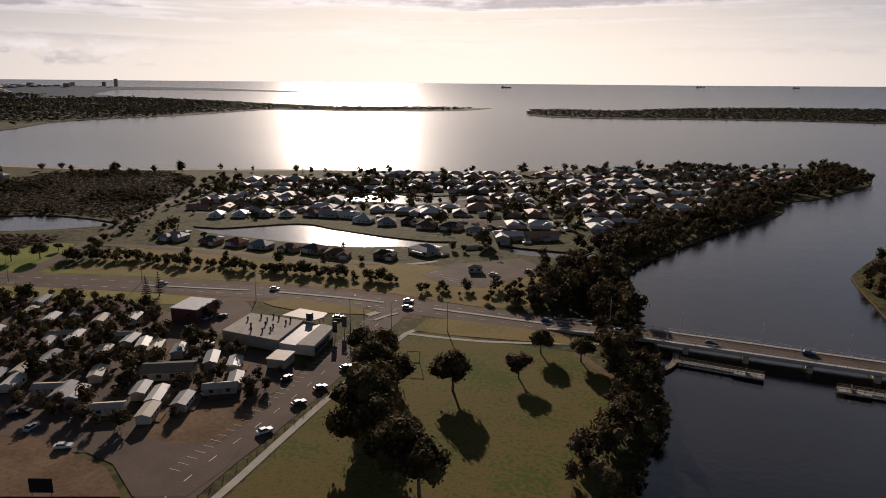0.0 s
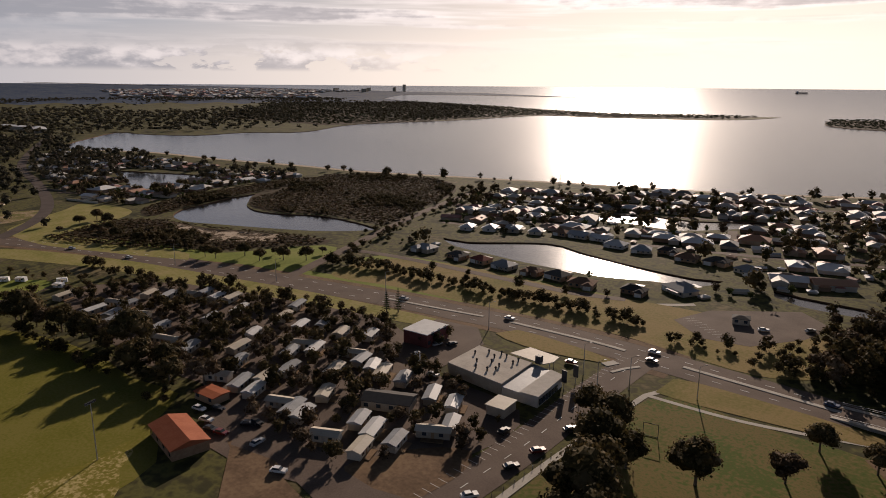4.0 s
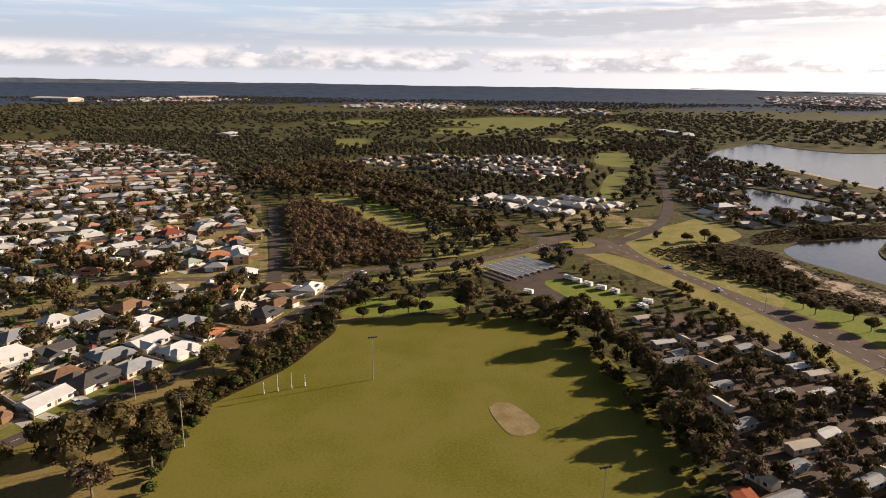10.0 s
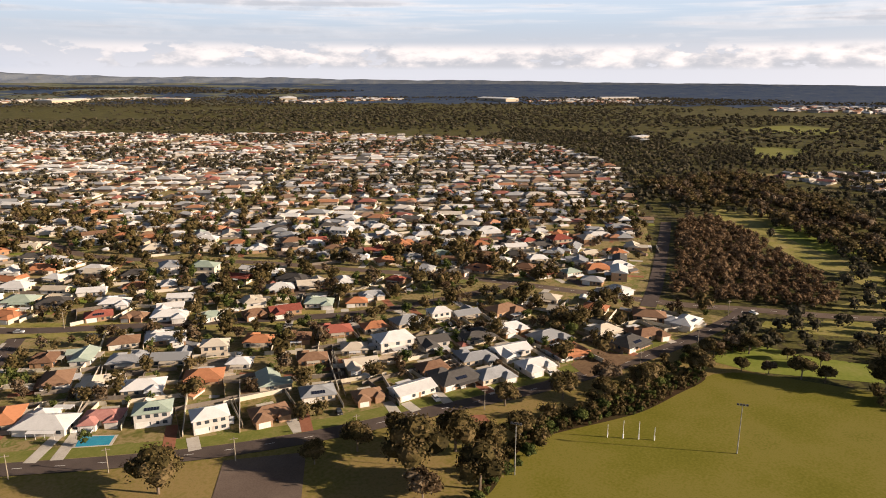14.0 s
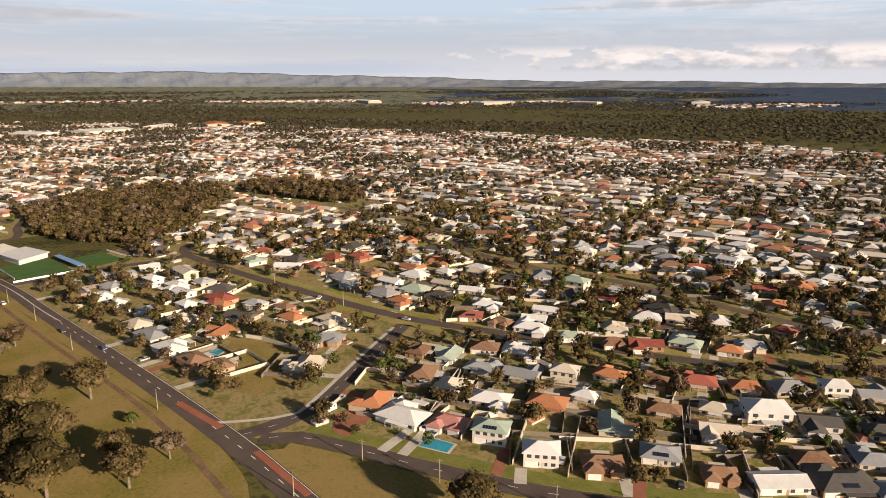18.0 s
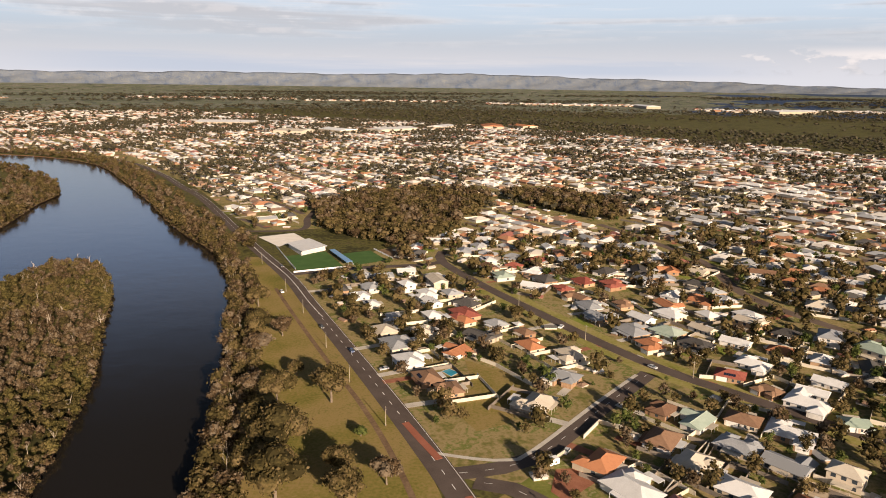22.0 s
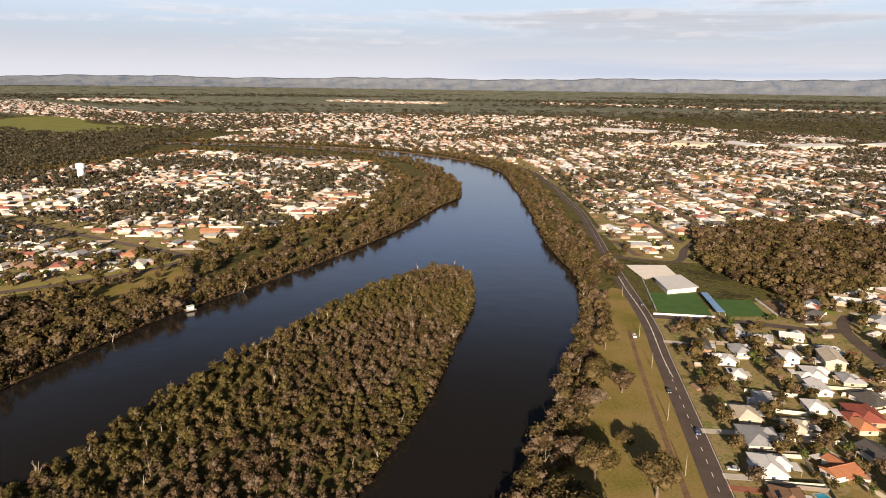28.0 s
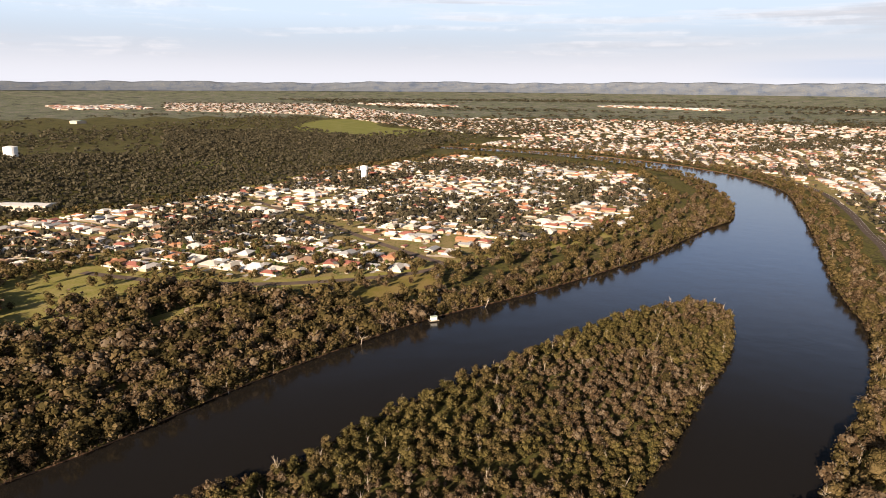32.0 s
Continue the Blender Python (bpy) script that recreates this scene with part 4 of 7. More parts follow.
def tree_stuff(name, xy, label, material, lods=None, scale=(.7, 1.25), tall=1.0):
    lods = lods or LOD
    pick = rng.integers(0, len(lods), len(xy))
    out = []
    for i, t in enumerate(lods):
        sel = pick == i
        if sel.any():
            sc = rng.uniform(*scale, (sel.sum(), 1)) * np.array([1, 1, tall])
            out.append(far_spread(t, xy[sel], sc, rng.uniform(0, 6.3, sel.sum())))
    return stuff(name, mesh(name, *split(*merge(out)), material), label, "trees")


def open_ground(q, r=1.5):
    ok = is_land(q[:, 0], q[:, 1])
    i, j = cell(q[:, 0], q[:, 1])
    near = (np.abs(q) < SPAN - 10).all(1)
    return q[ok & ~(near & OCC[i, j])]

# ---- suburbs ----
ROAD_LINES = [curve(p, 6.0) for _, p, *_ in ROADS]
ROAD_POINTS = np.concatenate([np.array(c) for c in ROAD_LINES])


def facing(x, y):
    """The turn with which a house's front looks to the nearest road."""
    d = ROAD_POINTS - (x, y)
    k = np.argmin((d ** 2).sum(1))
    return math.degrees(math.atan2(d[k, 0], -d[k, 1])), math.hypot(*d[k])


STREETS = []


def runs(xy, poly):
    """Splits a line of points where it leaves the polygon or meets something."""
    i, j = cell(xy[:, 0], xy[:, 1])
    ok = inside(xy[:, 0], xy[:, 1], poly) & is_land(xy[:, 0], xy[:, 1]) & ~(OCC[i, j] & (np.abs(xy) < SPAN - 10).all(1))
    run = []
    for p, o in zip(xy, ok):
        if o:
            run.append(tuple(p))
        if (not o or p is xy[-1]) and run:
            if len(run) > 3:
                STREETS.append(run)
            run = []
    if len(run) > 3:
        STREETS.append(run)


def suburb(poly, angle, pitch=56.0, cross=150.0, lot=17.5):
    """Rows of house lots along winding parallel streets inside a polygon: places, turns."""
    c, s = math.cos(radians(angle)), math.sin(radians(angle))
    p = np.array(poly, float)
    u, v = p[:, 0] * c + p[:, 1] * s, -p[:, 0] * s + p[:, 1] * c
    xy, turns = [], []
    for k, row in enumerate(np.arange(v.min() + pitch / 2, v.max(), pitch)):
        q = np.arange(u.min(), u.max(), 9.0)
        w = row + 9 * np.sin(q / 80 + k * 1.7)
        runs(np.stack([q * c - w * s, q * s + w * c], 1), poly)
        for side in (-1, 1):
            q = np.arange(u.min() + rng.uniform(0, 8), u.max(), lot)
            q = q[(q % cross > 9) & (rng.uniform(size=len(q)) > .08)]
            q = q + rng.uniform(-2, 2, len(q))
            w = row + 9 * np.sin(q / 80 + k * 1.7) + side * (15.5 + rng.uniform(-2, 3, len(q)))
            xy.append(np.stack([q * c - w * s, q * s + w * c], 1))
            turns.append(radians(angle) + (0 if side > 0 else math.pi) + rng.normal(0, .09, len(q)) + (rng.uniform(size=len(q)) < .3) * math.pi / 2)
    for col in np.arange(u.min() + cross / 2, u.max(), cross):
        w = np.arange(v.min(), v.max(), 9.0)
        runs(np.stack([col * c - w * s, col * s + w * c], 1), poly)
    xy, turns = np.concatenate(xy), np.concatenate(turns)
    ok = inside(xy[:, 0], xy[:, 1], poly) & is_land(xy[:, 0], xy[:, 1])
    xy, turns = xy[ok], turns[ok]
    ok = np.array([max(abs(x), abs(y)) > SPAN - 30 or not taken(x, y, 7) for x, y in xy], bool)
    return xy[ok], turns[ok]


# houses that stand along the near streets: x, y, roof, plan, storeys
HOUSES_A = [(-47, -187, "terracotta", 1, 1), (-53, -172, "white", 4, 1), (-67, -162, "pink", 7, 1), (-77, -149, "green", 5, 2), (-86, -131, "white", 5, 2), (-102, -121, "brown", 7, 1), (-122, -119, "grey", 5, 1), (-132, -104, "brown", 7, 1), (-145, -94, "white", 2, 1), (-162, -87, "dark", 4, 1), (-173, -78, "grey", 1, 1), (-191, -70, "white", 7, 1), (-236, -49, "dark", 0, 1), (-251, -47, "brown", 6, 1), (-275, -55, "brown", 1, 1), (-277, -38, "white", 4, 1), (-243, -64, "cream", 0, 1), (-269, -80, "terracotta", 5, 1), (-256, -90, "cream", 2, 1)]
HOUSES_B = [(-240, -115, "brown", 4, 1), (-198, -85, "white", 3, 1), (-183, -92, "grey", 6, 1), (-164, -100, "brown", 5, 1), (-78, -227, "brown", 7, 1), (-88, -218, "green", 3, 1), (-96, -200, "grey", 7, 1), (-108, -189, "grey", 3, 1), (-124, -182, "cream", 5, 2), (-142, -176, "terracotta", 1, 1), (-155, -167, "brown", 6, 1), (-170, -159, "red", 1, 1), (-184, -149, "terracotta", 5, 1), (-199, -142, "grey", 0, 1), (-213, -134, "white", 5, 2), (-224, -126, "grey", 3, 1)]
HOUSES_C = [(-90, -296, "terracotta", 6, 1), (-116, -262, "red", 5, 1), (-127, -248, "brown", 7, 1), (-156, -257, "white", 2, 1), (-137, -236, "white", 6, 1), (-147, -220, "green", 5, 1), (-163, -207, "brown", 7, 1), (-175, -199, "red", 3, 1), (-193, -194, "green", 6, 1), (-205, -180, "terracotta", 5, 1), (-218, -182, "grey", 7, 1), (-304, -83, "white", 0, 1), (-269, -106, "cream", 5, 1), (-295, -166, "terracotta", 0, 1), (-247, -190, "red", 5, 1), (-275, -192, "grey", 1, 1), (-277, -173, "dark", 6, 1)]
HOUSES_D = [(34, -289, "grey", 4, 1), (26, -269, "white", 4, 1), (16, -251, "brown", 0, 1), (5, -241, "brown", 7, 1), (-29, -229, "cream", 4, 1), (-49, -281, "cream", 6, 1), (-31, -291, "terracotta", 1, 1), (-30, -309, "brown", 5, 1), (-16, -321, "grey", 0, 1), (1, -336, "red", 4, 1)]
HOUSES_E = [(-144, -247, "white", 3, 1), (-131, -275, "white", 6, 1), (78, -376, "dark", 0, 1), (62, -365, "white", 7, 1), (-156, -344, "white", 4, 1), (-123, -321, "cream", 2, 1), (-8, -496, "grey", 4, 1), (-15, -454, "white", 5, 1), (-62, -499, "white", 2, 1), (-78, -513, "grey", 7, 1), (-95, -503, "grey", 3, 1), (-90, -476, "terracotta", 5, 1), (-123, -505, "grey", 0, 1), (-140, -515, "grey", 7, 1), (-74, -404, "red", 4, 1), (-92, -399, "red", 6, 1), (-60, -388, "red", 1, 1), (-90, -359, "brown", 6, 1), (-95, -336, "white", 2, 1)]
HOUSES_F = [(54, -349, "white", 5, 1), (68, -406, "grey", 0, 1), (54, -405, "grey", 7, 1), (41, -420, "white", 3, 1), (24, -371, "white", 6, 1), (20, -355, "white", 2, 1), (10, -373, "grey", 7, 1), (37, -382, "white", 5, 2), (19, -333, "white", 5, 1), (1, -325, "terracotta", 1, 1)]
HOUSES_G = [(-191, 303, "grey", 7, 1), (-166, 303, "dark", 6, 1), (-150, 304, "red", 5, 1), (-134, 304, "grey", 0, 1), (-116, 305, "brown", 7, 1), (-102, 307, "dark", 5, 1), (-86, 304, "brown", 1, 1), (-62, 311, "dark", 6, 1), (-47, 327, "grey", 4, 1)]
HOUSES_H = [(-213, 366, "white", 0, 1), (-200, 374, "white", 0, 1), (-186, 383, "grey", 7, 1), (-172, 387, "grey", 0, 1), (-157, 394, "brown", 5, 1), (-145, 396, "grey", 8, 1), (-131, 398, "white", 8, 1), (-115, 389, "white", 0, 1), (-98, 388, "grey", 0, 1), (-85, 396, "dark", 6, 1), (-70, 388, "brown", 0, 1), (-54, 392, "dark", 7, 1), (-36, 384, "grey", 6, 1)]
LAWN = [mat("front_lawn", [(.10, .12, .027), (.145, .155, .04), (.20, .185, .07)], 6, fine=6), mat("dry_lawn", [(.21, .17, .08), (.29, .235, .12), (.18, .18, .05)], 6, fine=6)]
M_BRICKPAVE = mat("red_brick_paving", [(.22, .09, .055), (.31, .14, .09)], 3, fine=9)
M_FENCE = mat("cream_steel_fence", [(.40, .36, .28), (.52, .47, .38)], 4, random_shift=.5)
M_DARKFENCE = mat("grey_timber_fence", [(.13, .11, .09), (.2, .17, .14)], 3, random_shift=.5)
M_PANEL = mat("solar_panel", [(.012, .016, .03), (.02, .026, .045)], 1.5, rough=.12, spec=.6)


def fence_run(length):
    """Steel sheets between posts under a capping rail."""
    n = max(1, round(length / 2.4))
    out = [box_arrays(0, length, -.02, .02, 0, 1.65), box_arrays(0, length, -.05, .05, 1.65, 1.73)]
    out += [box_arrays(i * length / n - .04, i * length / n + .04, -.05, .05, 0, 1.7) for i in range(n + 1)]
    return merge(out)


FENCES = {k: fence_run(k) for k in (20.0, 24.0)}


def yard(x, y, turn, dist, k):
    """The lot round a house: lawn, driveway to the road, and a fence on three sides."""
    m = pose(x, y, 0, 0, 0, turn)
    deep = min(dist - 4.5, 16.0)
    lawn = tagged(new("lawn", mesh("lawn", *box_arrays(-9.2, 9.2, -deep, 12, -.1, .025 + .002 * (k % 5)), LAWN[k % 3 == 0])), "small house lawn of rough winter grass" if k % 3 else "small house lawn of dry sandy grass", "lawn", "", "structure")
    lawn.matrix_basis = m
    drive = tagged(new("driveway", mesh("driveway", *box_arrays(-8 + (k % 2) * 12, -4.2 + (k % 2) * 12, -dist + 3.4, -5, -.1, .095 + .002 * (k % 5)), M_BRICKPAVE if k % 3 == 0 else M_CONC)),
                   "red brick driveway" if k % 3 == 0 else "pale concrete driveway", "driveway", "", "structure")
    drive.matrix_basis = m
    key = ("fence", k % 2)
    if key in MADE:
        return copy_thing(MADE[key], m)
    f = thing("fence", "cream steel garden fence round a yard" if k % 2 else "weathered grey timber garden fence", "fence", "garden fences")
    me, mb = mesh("panel", *FENCES[20.0], (M_DARKFENCE, M_FENCE)[k % 2]), mesh("back_panel", *FENCES[24.0], (M_DARKFENCE, M_FENCE)[k % 2])
    for n, mm, px, py, rz in (("side_panel", me, -9.6, -4, 90), ("side_panel", me, 9.6, -4, 90), ("back_panel", mb, -12, 15.8, 0)):
        p = part(n, mm, f)
        p.matrix_basis = pose(px, py, 0, 0, 0, rz)
    f.matrix_basis = m
    MADE[key] = f
    return f


OPEN_LOTS = []
for v, m, lab in (([(-113, -183), (-126, -174), (-115, -158), (-104, -170)], M_SAND, "bare sandy house lot"), ([(-103, -168), (-115, -156), (-106, -142), (-95, -157)], LAWN[1], "dry sandy house lot"), ([(-157, -125), (-192, -131), (-186, -117), (-161, -116)], M_SAND, "bare sandy house lot"),
                  ([(-204, -134), (-218, -125), (-202, -107), (-187, -114)], M_GREEN, "bright green terraced lawn"), ([(-203, -60), (-224, -60), (-227, -41), (-196, -49)], M_DIRT, "bare brown house lot"), ([(7, -230), (-7, -252), (-29, -241), (-16, -215), (-5, -209)], M_PARK, "rough grass on an open lot"),
                  ([(0, -275), (-18, -264), (-27, -248), (-15, -231), (-4, -246)], M_PARK, "rough grass on an open lot"), ([(-31, -185), (-42, -187), (-45, -180), (-32, -167), (-28, -172)], M_BRICKPAVE, "red brick paved yard"), ([(-241, -16), (-271, -17), (-270, 13), (-277, 41), (-259, 43), (-240, 0)], M_GREEN, "grass under trees beside the oval")):
    patch("lot", v, m, .08, lab, "ground", 0)
    if m is M_PARK:
        OPEN_LOTS.append(v)
k = 0
for row in (HOUSES_A, HOUSES_B, HOUSES_C, HOUSES_D, HOUSES_E, HOUSES_F, HOUSES_G, HOUSES_H):
    for x, y, roof, plan_no, st in row:
        turn, dist = facing(x, y)
        house(x, y, turn, roof, plan_no, st, ("render", "brick", "whitewall")[0 if roof in ("cream", "terracotta", "grey") else 1 if roof in ("brown", "red", "dark") else 2], "houses by the canal" if y > 250 else "houses along the streets", .86 + .06 * math.sin(k * 2.3))
        if y < 250 and dist < 30 and dist > 9:
            yard(x, y, turn, dist, k)
        if k % 3 == 0 and y < 250 and plan_no in (0, 2, 4, 5):
            s = thing("solar_array", "dark solar panels on a house roof", "solar panels", "roof panels")
            d, ratio = {0: (12, .42), 2: (10, .36), 4: (11.5, .42), 5: (9.5, .42)}[plan_no]
            tilt = math.degrees(math.atan2(d / 2 * ratio, d / 2 + .7))
            size = .86 + .06 * math.sin(k * 2.3)
            s.matrix_basis = pose(x, y, 0, 0, 0, turn) @ Matrix.Diagonal((size, size, .5 + size / 2, 1)) @ pose(0, -(d / 2 + .7) * .78, 2.7 * st + .1 + d / 2 * ratio * .22 + .06, tilt, 0, 0)
            for j in range(5):
                part("panel", mesh("panel", *box_arrays(-2.6 + j * 1.05, -1.62 + j * 1.05, 0, 1.65, 0, .05), M_PANEL), s)
        mark_disc(x, y, 9)
        k += 1

GARDEN_WALLS = [((-101.8, -166.4), (-114.8, -156.1)), ((-88.5, -177.4), (-100.0, -166.0)), ((-110.0, -178.8), (-76.6, -132.1)), ((-77.7, -192.6), (-87.7, -205.1)), ((-162.4, -129.2), (-178.3, -122.0)), ((-114.9, -184.9), (-127.2, -174.1)), ((-171.6, -263.9), (-139.6, -227.0)), ((-55.9, -215.9), (-65.9, -205.4)), ((-149.6, -142.8), (-128.8, -115.1)), ((-152.1, -117.7), (-134.3, -90.8)), ((-156.3, -180.4), (-139.5, -159.2)), ((-102.8, -262.3), (-113.5, -260.9)), ((-112.1, -150.2), (-89.1, -119.7)), ((-195.3, -118.0), (-211.2, -112.7)), ((-206.5, -103.3), (-221.2, -99.6)), ((-232.3, -85.2), (-225.9, -70.5)), ((-261.6, -42.9), (-280.7, -30.1)), ((-230.5, -121.5), (-214.2, -93.3)), ((-258.0, -94.8), (-274.9, -97.2)), ((-239.7, -59.9), (-231.7, -45.3)), ((-218.5, -66.0), (-212.8, -50.5)), ((-184.8, -110.1), (-173.3, -92.9)), ((-230.4, -104.2), (-245.1, -102.4)), ((-14.0, -269.0), (-29.4, -248.0)), ((-26.4, -184.8), (-35.3, -195.0)), ((-43.5, -205.9), (-51.1, -217.8)), ((-77.7, -186.7), (-87.5, -203.3)), ((-51.1, -217.8), (-58.9, -213.9)), ((7.3, -288.0), (-14.0, -269.0)), ((28.5, -299.1), (11.8, -308.3)), ((-63.0, -171.8), (-70.9, -182.9))]
for i, (a, b) in enumerate(GARDEN_WALLS):
    ln = math.hypot(b[0] - a[0], b[1] - a[1])
    w = thing("garden_wall", "long cream boundary wall between gardens" if i % 3 else "pale limestone retaining wall between lots", "wall", "boundary walls")
    part("panel", mesh("panel", *box_arrays(0, ln, -.09, .09, -.1, 1.7), (M_SAND, M_FENCE, M_FENCE)[i % 3]), w)
    part("capping", mesh("capping", *box_arrays(0, ln, -.14, .14, 1.7, 1.8), M_CONC), w)
    w.matrix_basis = pose(*a, 0, 0, 0, math.degrees(math.atan2(b[1] - a[1], b[0] - a[0])))
S_NEAR = [(6, -182), (-16, -170), (-34, -155), (-53, -136), (-78, -114), (-106, -95), (-140, -77), (-178, -57), (-216, -42), (-251, -31), (-300, -22), (-298, -66), (-402, -100), (-420, -260), (-330, -420), (-150, -560), (20, -560), (117, -406), (90, -352), (53, -278), (25, -221)]
S_MAIN = [(-402, -100), (-506, -146), (-798, -295), (-1013, -478), (-1074, -690), (-1000, -1000), (-800, -1200), (-609, -1504), (235, -2287), (900, -2500), (1230, -1460), (1480, -1250), (1420, -1040), (1180, -1135), (940, -1165), (760, -1140), (640, -1095), (500, -990), (340, -800), (180, -540), (125, -560), (20, -560), (-150, -560), (-330, -420), (-420, -260)]
S_NORTH = [(640, -18), (615, -85), (574, -125), (527, -160), (486, -205), (463, -280), (462, -344), (475, -422), (490, -575), (603, -776), (812, -948), (1203, -871), (1130, -677), (1071, -490), (965, -345), (880, -205), (845, -60), (800, 0), (700, 12)]
S_WEST = [(-864, -145), (-787, -18), (-712, 135), (-819, 192), (-957, 164), (-956, -29)]
S_ESTATE = [(-568, 25), (-490, 100), (-536, 180), (-580, 165), (-590, 90)]
S_CANAL = [(-314, 467), (-251, 380), (-207, 340), (-224, 306), (-184, 303), (-87, 306), (-36, 320), (-8, 345), (13, 405), (77, 460), (113, 530), (160, 635), (183, 760), (92, 790), (-42, 680), (-194, 600), (-291, 515)]
S_SHORE = [(-911, 287), (-572, 231), (-458, 244), (-486, 322), (-510, 440), (-553, 450), (-694, 413), (-910, 380), (-965, 336)]
WOOD_BELT = [[(159, -660), (123, -742), (53, -770), (2, -783), (-29, -732), (14, -574), (40, -500), (58, -496), (127, -548)], [(-31, -776), (-106, -785), (-159, -707), (-154, -631), (-112, -623), (-58, -706)]]
CLUB = [(112, -418), (186, -520), (150, -556), (110, -500), (50, -486), (48, -452), (70, -440)]
mark_poly(CLUB)
mark_poly([(-222, 318), (-150, 316), (-60, 320), (-34, 340), (-30, 376), (-80, 378), (-150, 384), (-222, 352)])
for w in WOOD_BELT:
    mark_poly(w)
homes = []
SUBURBS = ((S_NEAR, 146, 52), (S_MAIN, 128, 54), (S_NORTH, 35, 52), (S_WEST, 60, 46), (S_ESTATE, 60, 30), (S_CANAL, 20, 44), (S_SHORE, 20, 46))
for n, (poly, ang, pitch) in enumerate(SUBURBS):
    if poly is not S_CANAL and poly is not S_SHORE:
        patch("suburb_ground", poly, M_LAND, .012 + .002 * n, "sandy lots and lawns between houses", "ground", 0)
    xy, tn = suburb(poly, ang, pitch, lot=20.0 if poly is S_NORTH else 18.0)
    homes.append((xy, tn))
    for x, y in xy:
        if max(abs(x), abs(y)) < SPAN - 30:
            mark_disc(x, y, 5.5)
for v in OPEN_LOTS:
    mark_poly(v)
mark_disc(-8, -201, 12)
# houses on the lots that the rows leave empty
fill, fill_turn = [], []
for x, y in scatter(S_NEAR, 9.0, .3):
    if not taken(x, y, 7.5):
        fill.append((x, y))
        fill_turn.append(radians(facing(x, y)[0] + rng.normal(0, 5)))
        mark_disc(x, y, 6)
homes.append((np.array(fill), np.array(fill_turn)))
allxy, alltn = np.concatenate([h[0] for h in homes]), np.concatenate([h[1] for h in homes])
away = np.hypot(*(allxy + (20, 60)).T)
order = np.argsort(away)
names = [k for k in ROOFS if k != "pink"]
prob = [.29, .11, .24, .11, .09, .04, .08, .04]
NEAR_HOMES = 175
for i in order[:NEAR_HOMES]:
    canal = allxy[i][1] > 250
    house(*allxy[i], math.degrees(alltn[i]), names[rng.choice(8, p=[.3, .05, .34, .2, .04, .05, .02, 0] if canal else prob)], int(rng.integers(0, 9)), 1 + int(rng.uniform() < .07), ["render", "brick", "whitewall"][rng.integers(0, 3)],
          "houses by the canal" if canal else "houses along the streets", float(rng.uniform(.78, .95)))
rest = order[NEAR_HOMES:]
estate = inside(allxy[rest, 0], allxy[rest, 1], S_ESTATE)
house_stuff("estate_houses", allxy[rest[estate]], alltn[rest[estate]], "row of new houses with pale grey metal roofs", roof=ROOFS["white"])
rest = rest[~estate]
house_stuff("far_houses", allxy[rest], alltn[rest], "many low suburban houses with white, grey and red roofs")
LOT_TONES = [LAWN[0], LAWN[1], M_CONC, M_BRICKPAVE, M_DIRT, M_GREEN]


def lots(name, xy, turns, label):
    """Lawns, driveways and patios round the houses: flat pieces on each lot."""
    vs, fs, ids, k = [], [], [], 0
    for px, py, w, d, z, tones in ((0, 11, 13, 9, .045, (0, 0, 1, 1, 4, 5)), (0, -11, 14, 8, .05, (0, 1, 0, 1, 5)), (5, -10, 3.6, 11, .075, (2, 3, 2, 3, 2)), (-4, 8.5, 6, 4, .07, (2, 3, 2, 4))):
        use = rng.uniform(size=len(xy)) < .82
        q, tn = xy[use], turns[use]
        quad = (np.array([(-.5, -.5, 0), (.5, -.5, 0), (.5, .5, 0), (-.5, .5, 0)]), np.array([[0, 1, 2, 3]]))
        off = np.stack([px * np.cos(tn) - py * np.sin(tn), px * np.sin(tn) + py * np.cos(tn)], 1)
        sc = np.c_[rng.uniform(.7, 1.15, len(q)) * w, rng.uniform(.7, 1.15, len(q)) * d, np.ones(len(q))]
        v, f = far_spread(quad, q + off, sc, tn)
        v[:, 2] += z + np.repeat(rng.uniform(0, .012, len(q)), 4)
        vs.append(v)
        fs.append(f + k)
        k += len(v)
        ids.append(np.array(tones)[rng.integers(0, len(tones), len(q))])
    return stuff(name, mesh(name, np.concatenate(vs), np.concatenate(fs), *LOT_TONES, ids=np.concatenate(ids)), label, "gardens")


def lot_fences(name, xy, turns, label, material):
    """Boundary fences behind and beside the houses."""
    box = box_arrays(-.5, .5, -.5, .5, 0, 1)
    out = []
    for px, py, w, d, odds in ((0, 16, 18, .12, .85), (-9, 5, .12, 22, .8), (9, 5, .12, 22, .3)):
        use = rng.uniform(size=len(xy)) < odds
        q, tn = xy[use], turns[use]
        off = np.stack([px * np.cos(tn) - py * np.sin(tn), px * np.sin(tn) + py * np.cos(tn)], 1)
        out.append(far_spread(box, q + off, np.c_[np.full(len(q), w), np.full(len(q), d), rng.uniform(1.5, 1.9, len(q))], tn))
    return stuff(name, mesh(name, *merge(out), material), label, "fences")


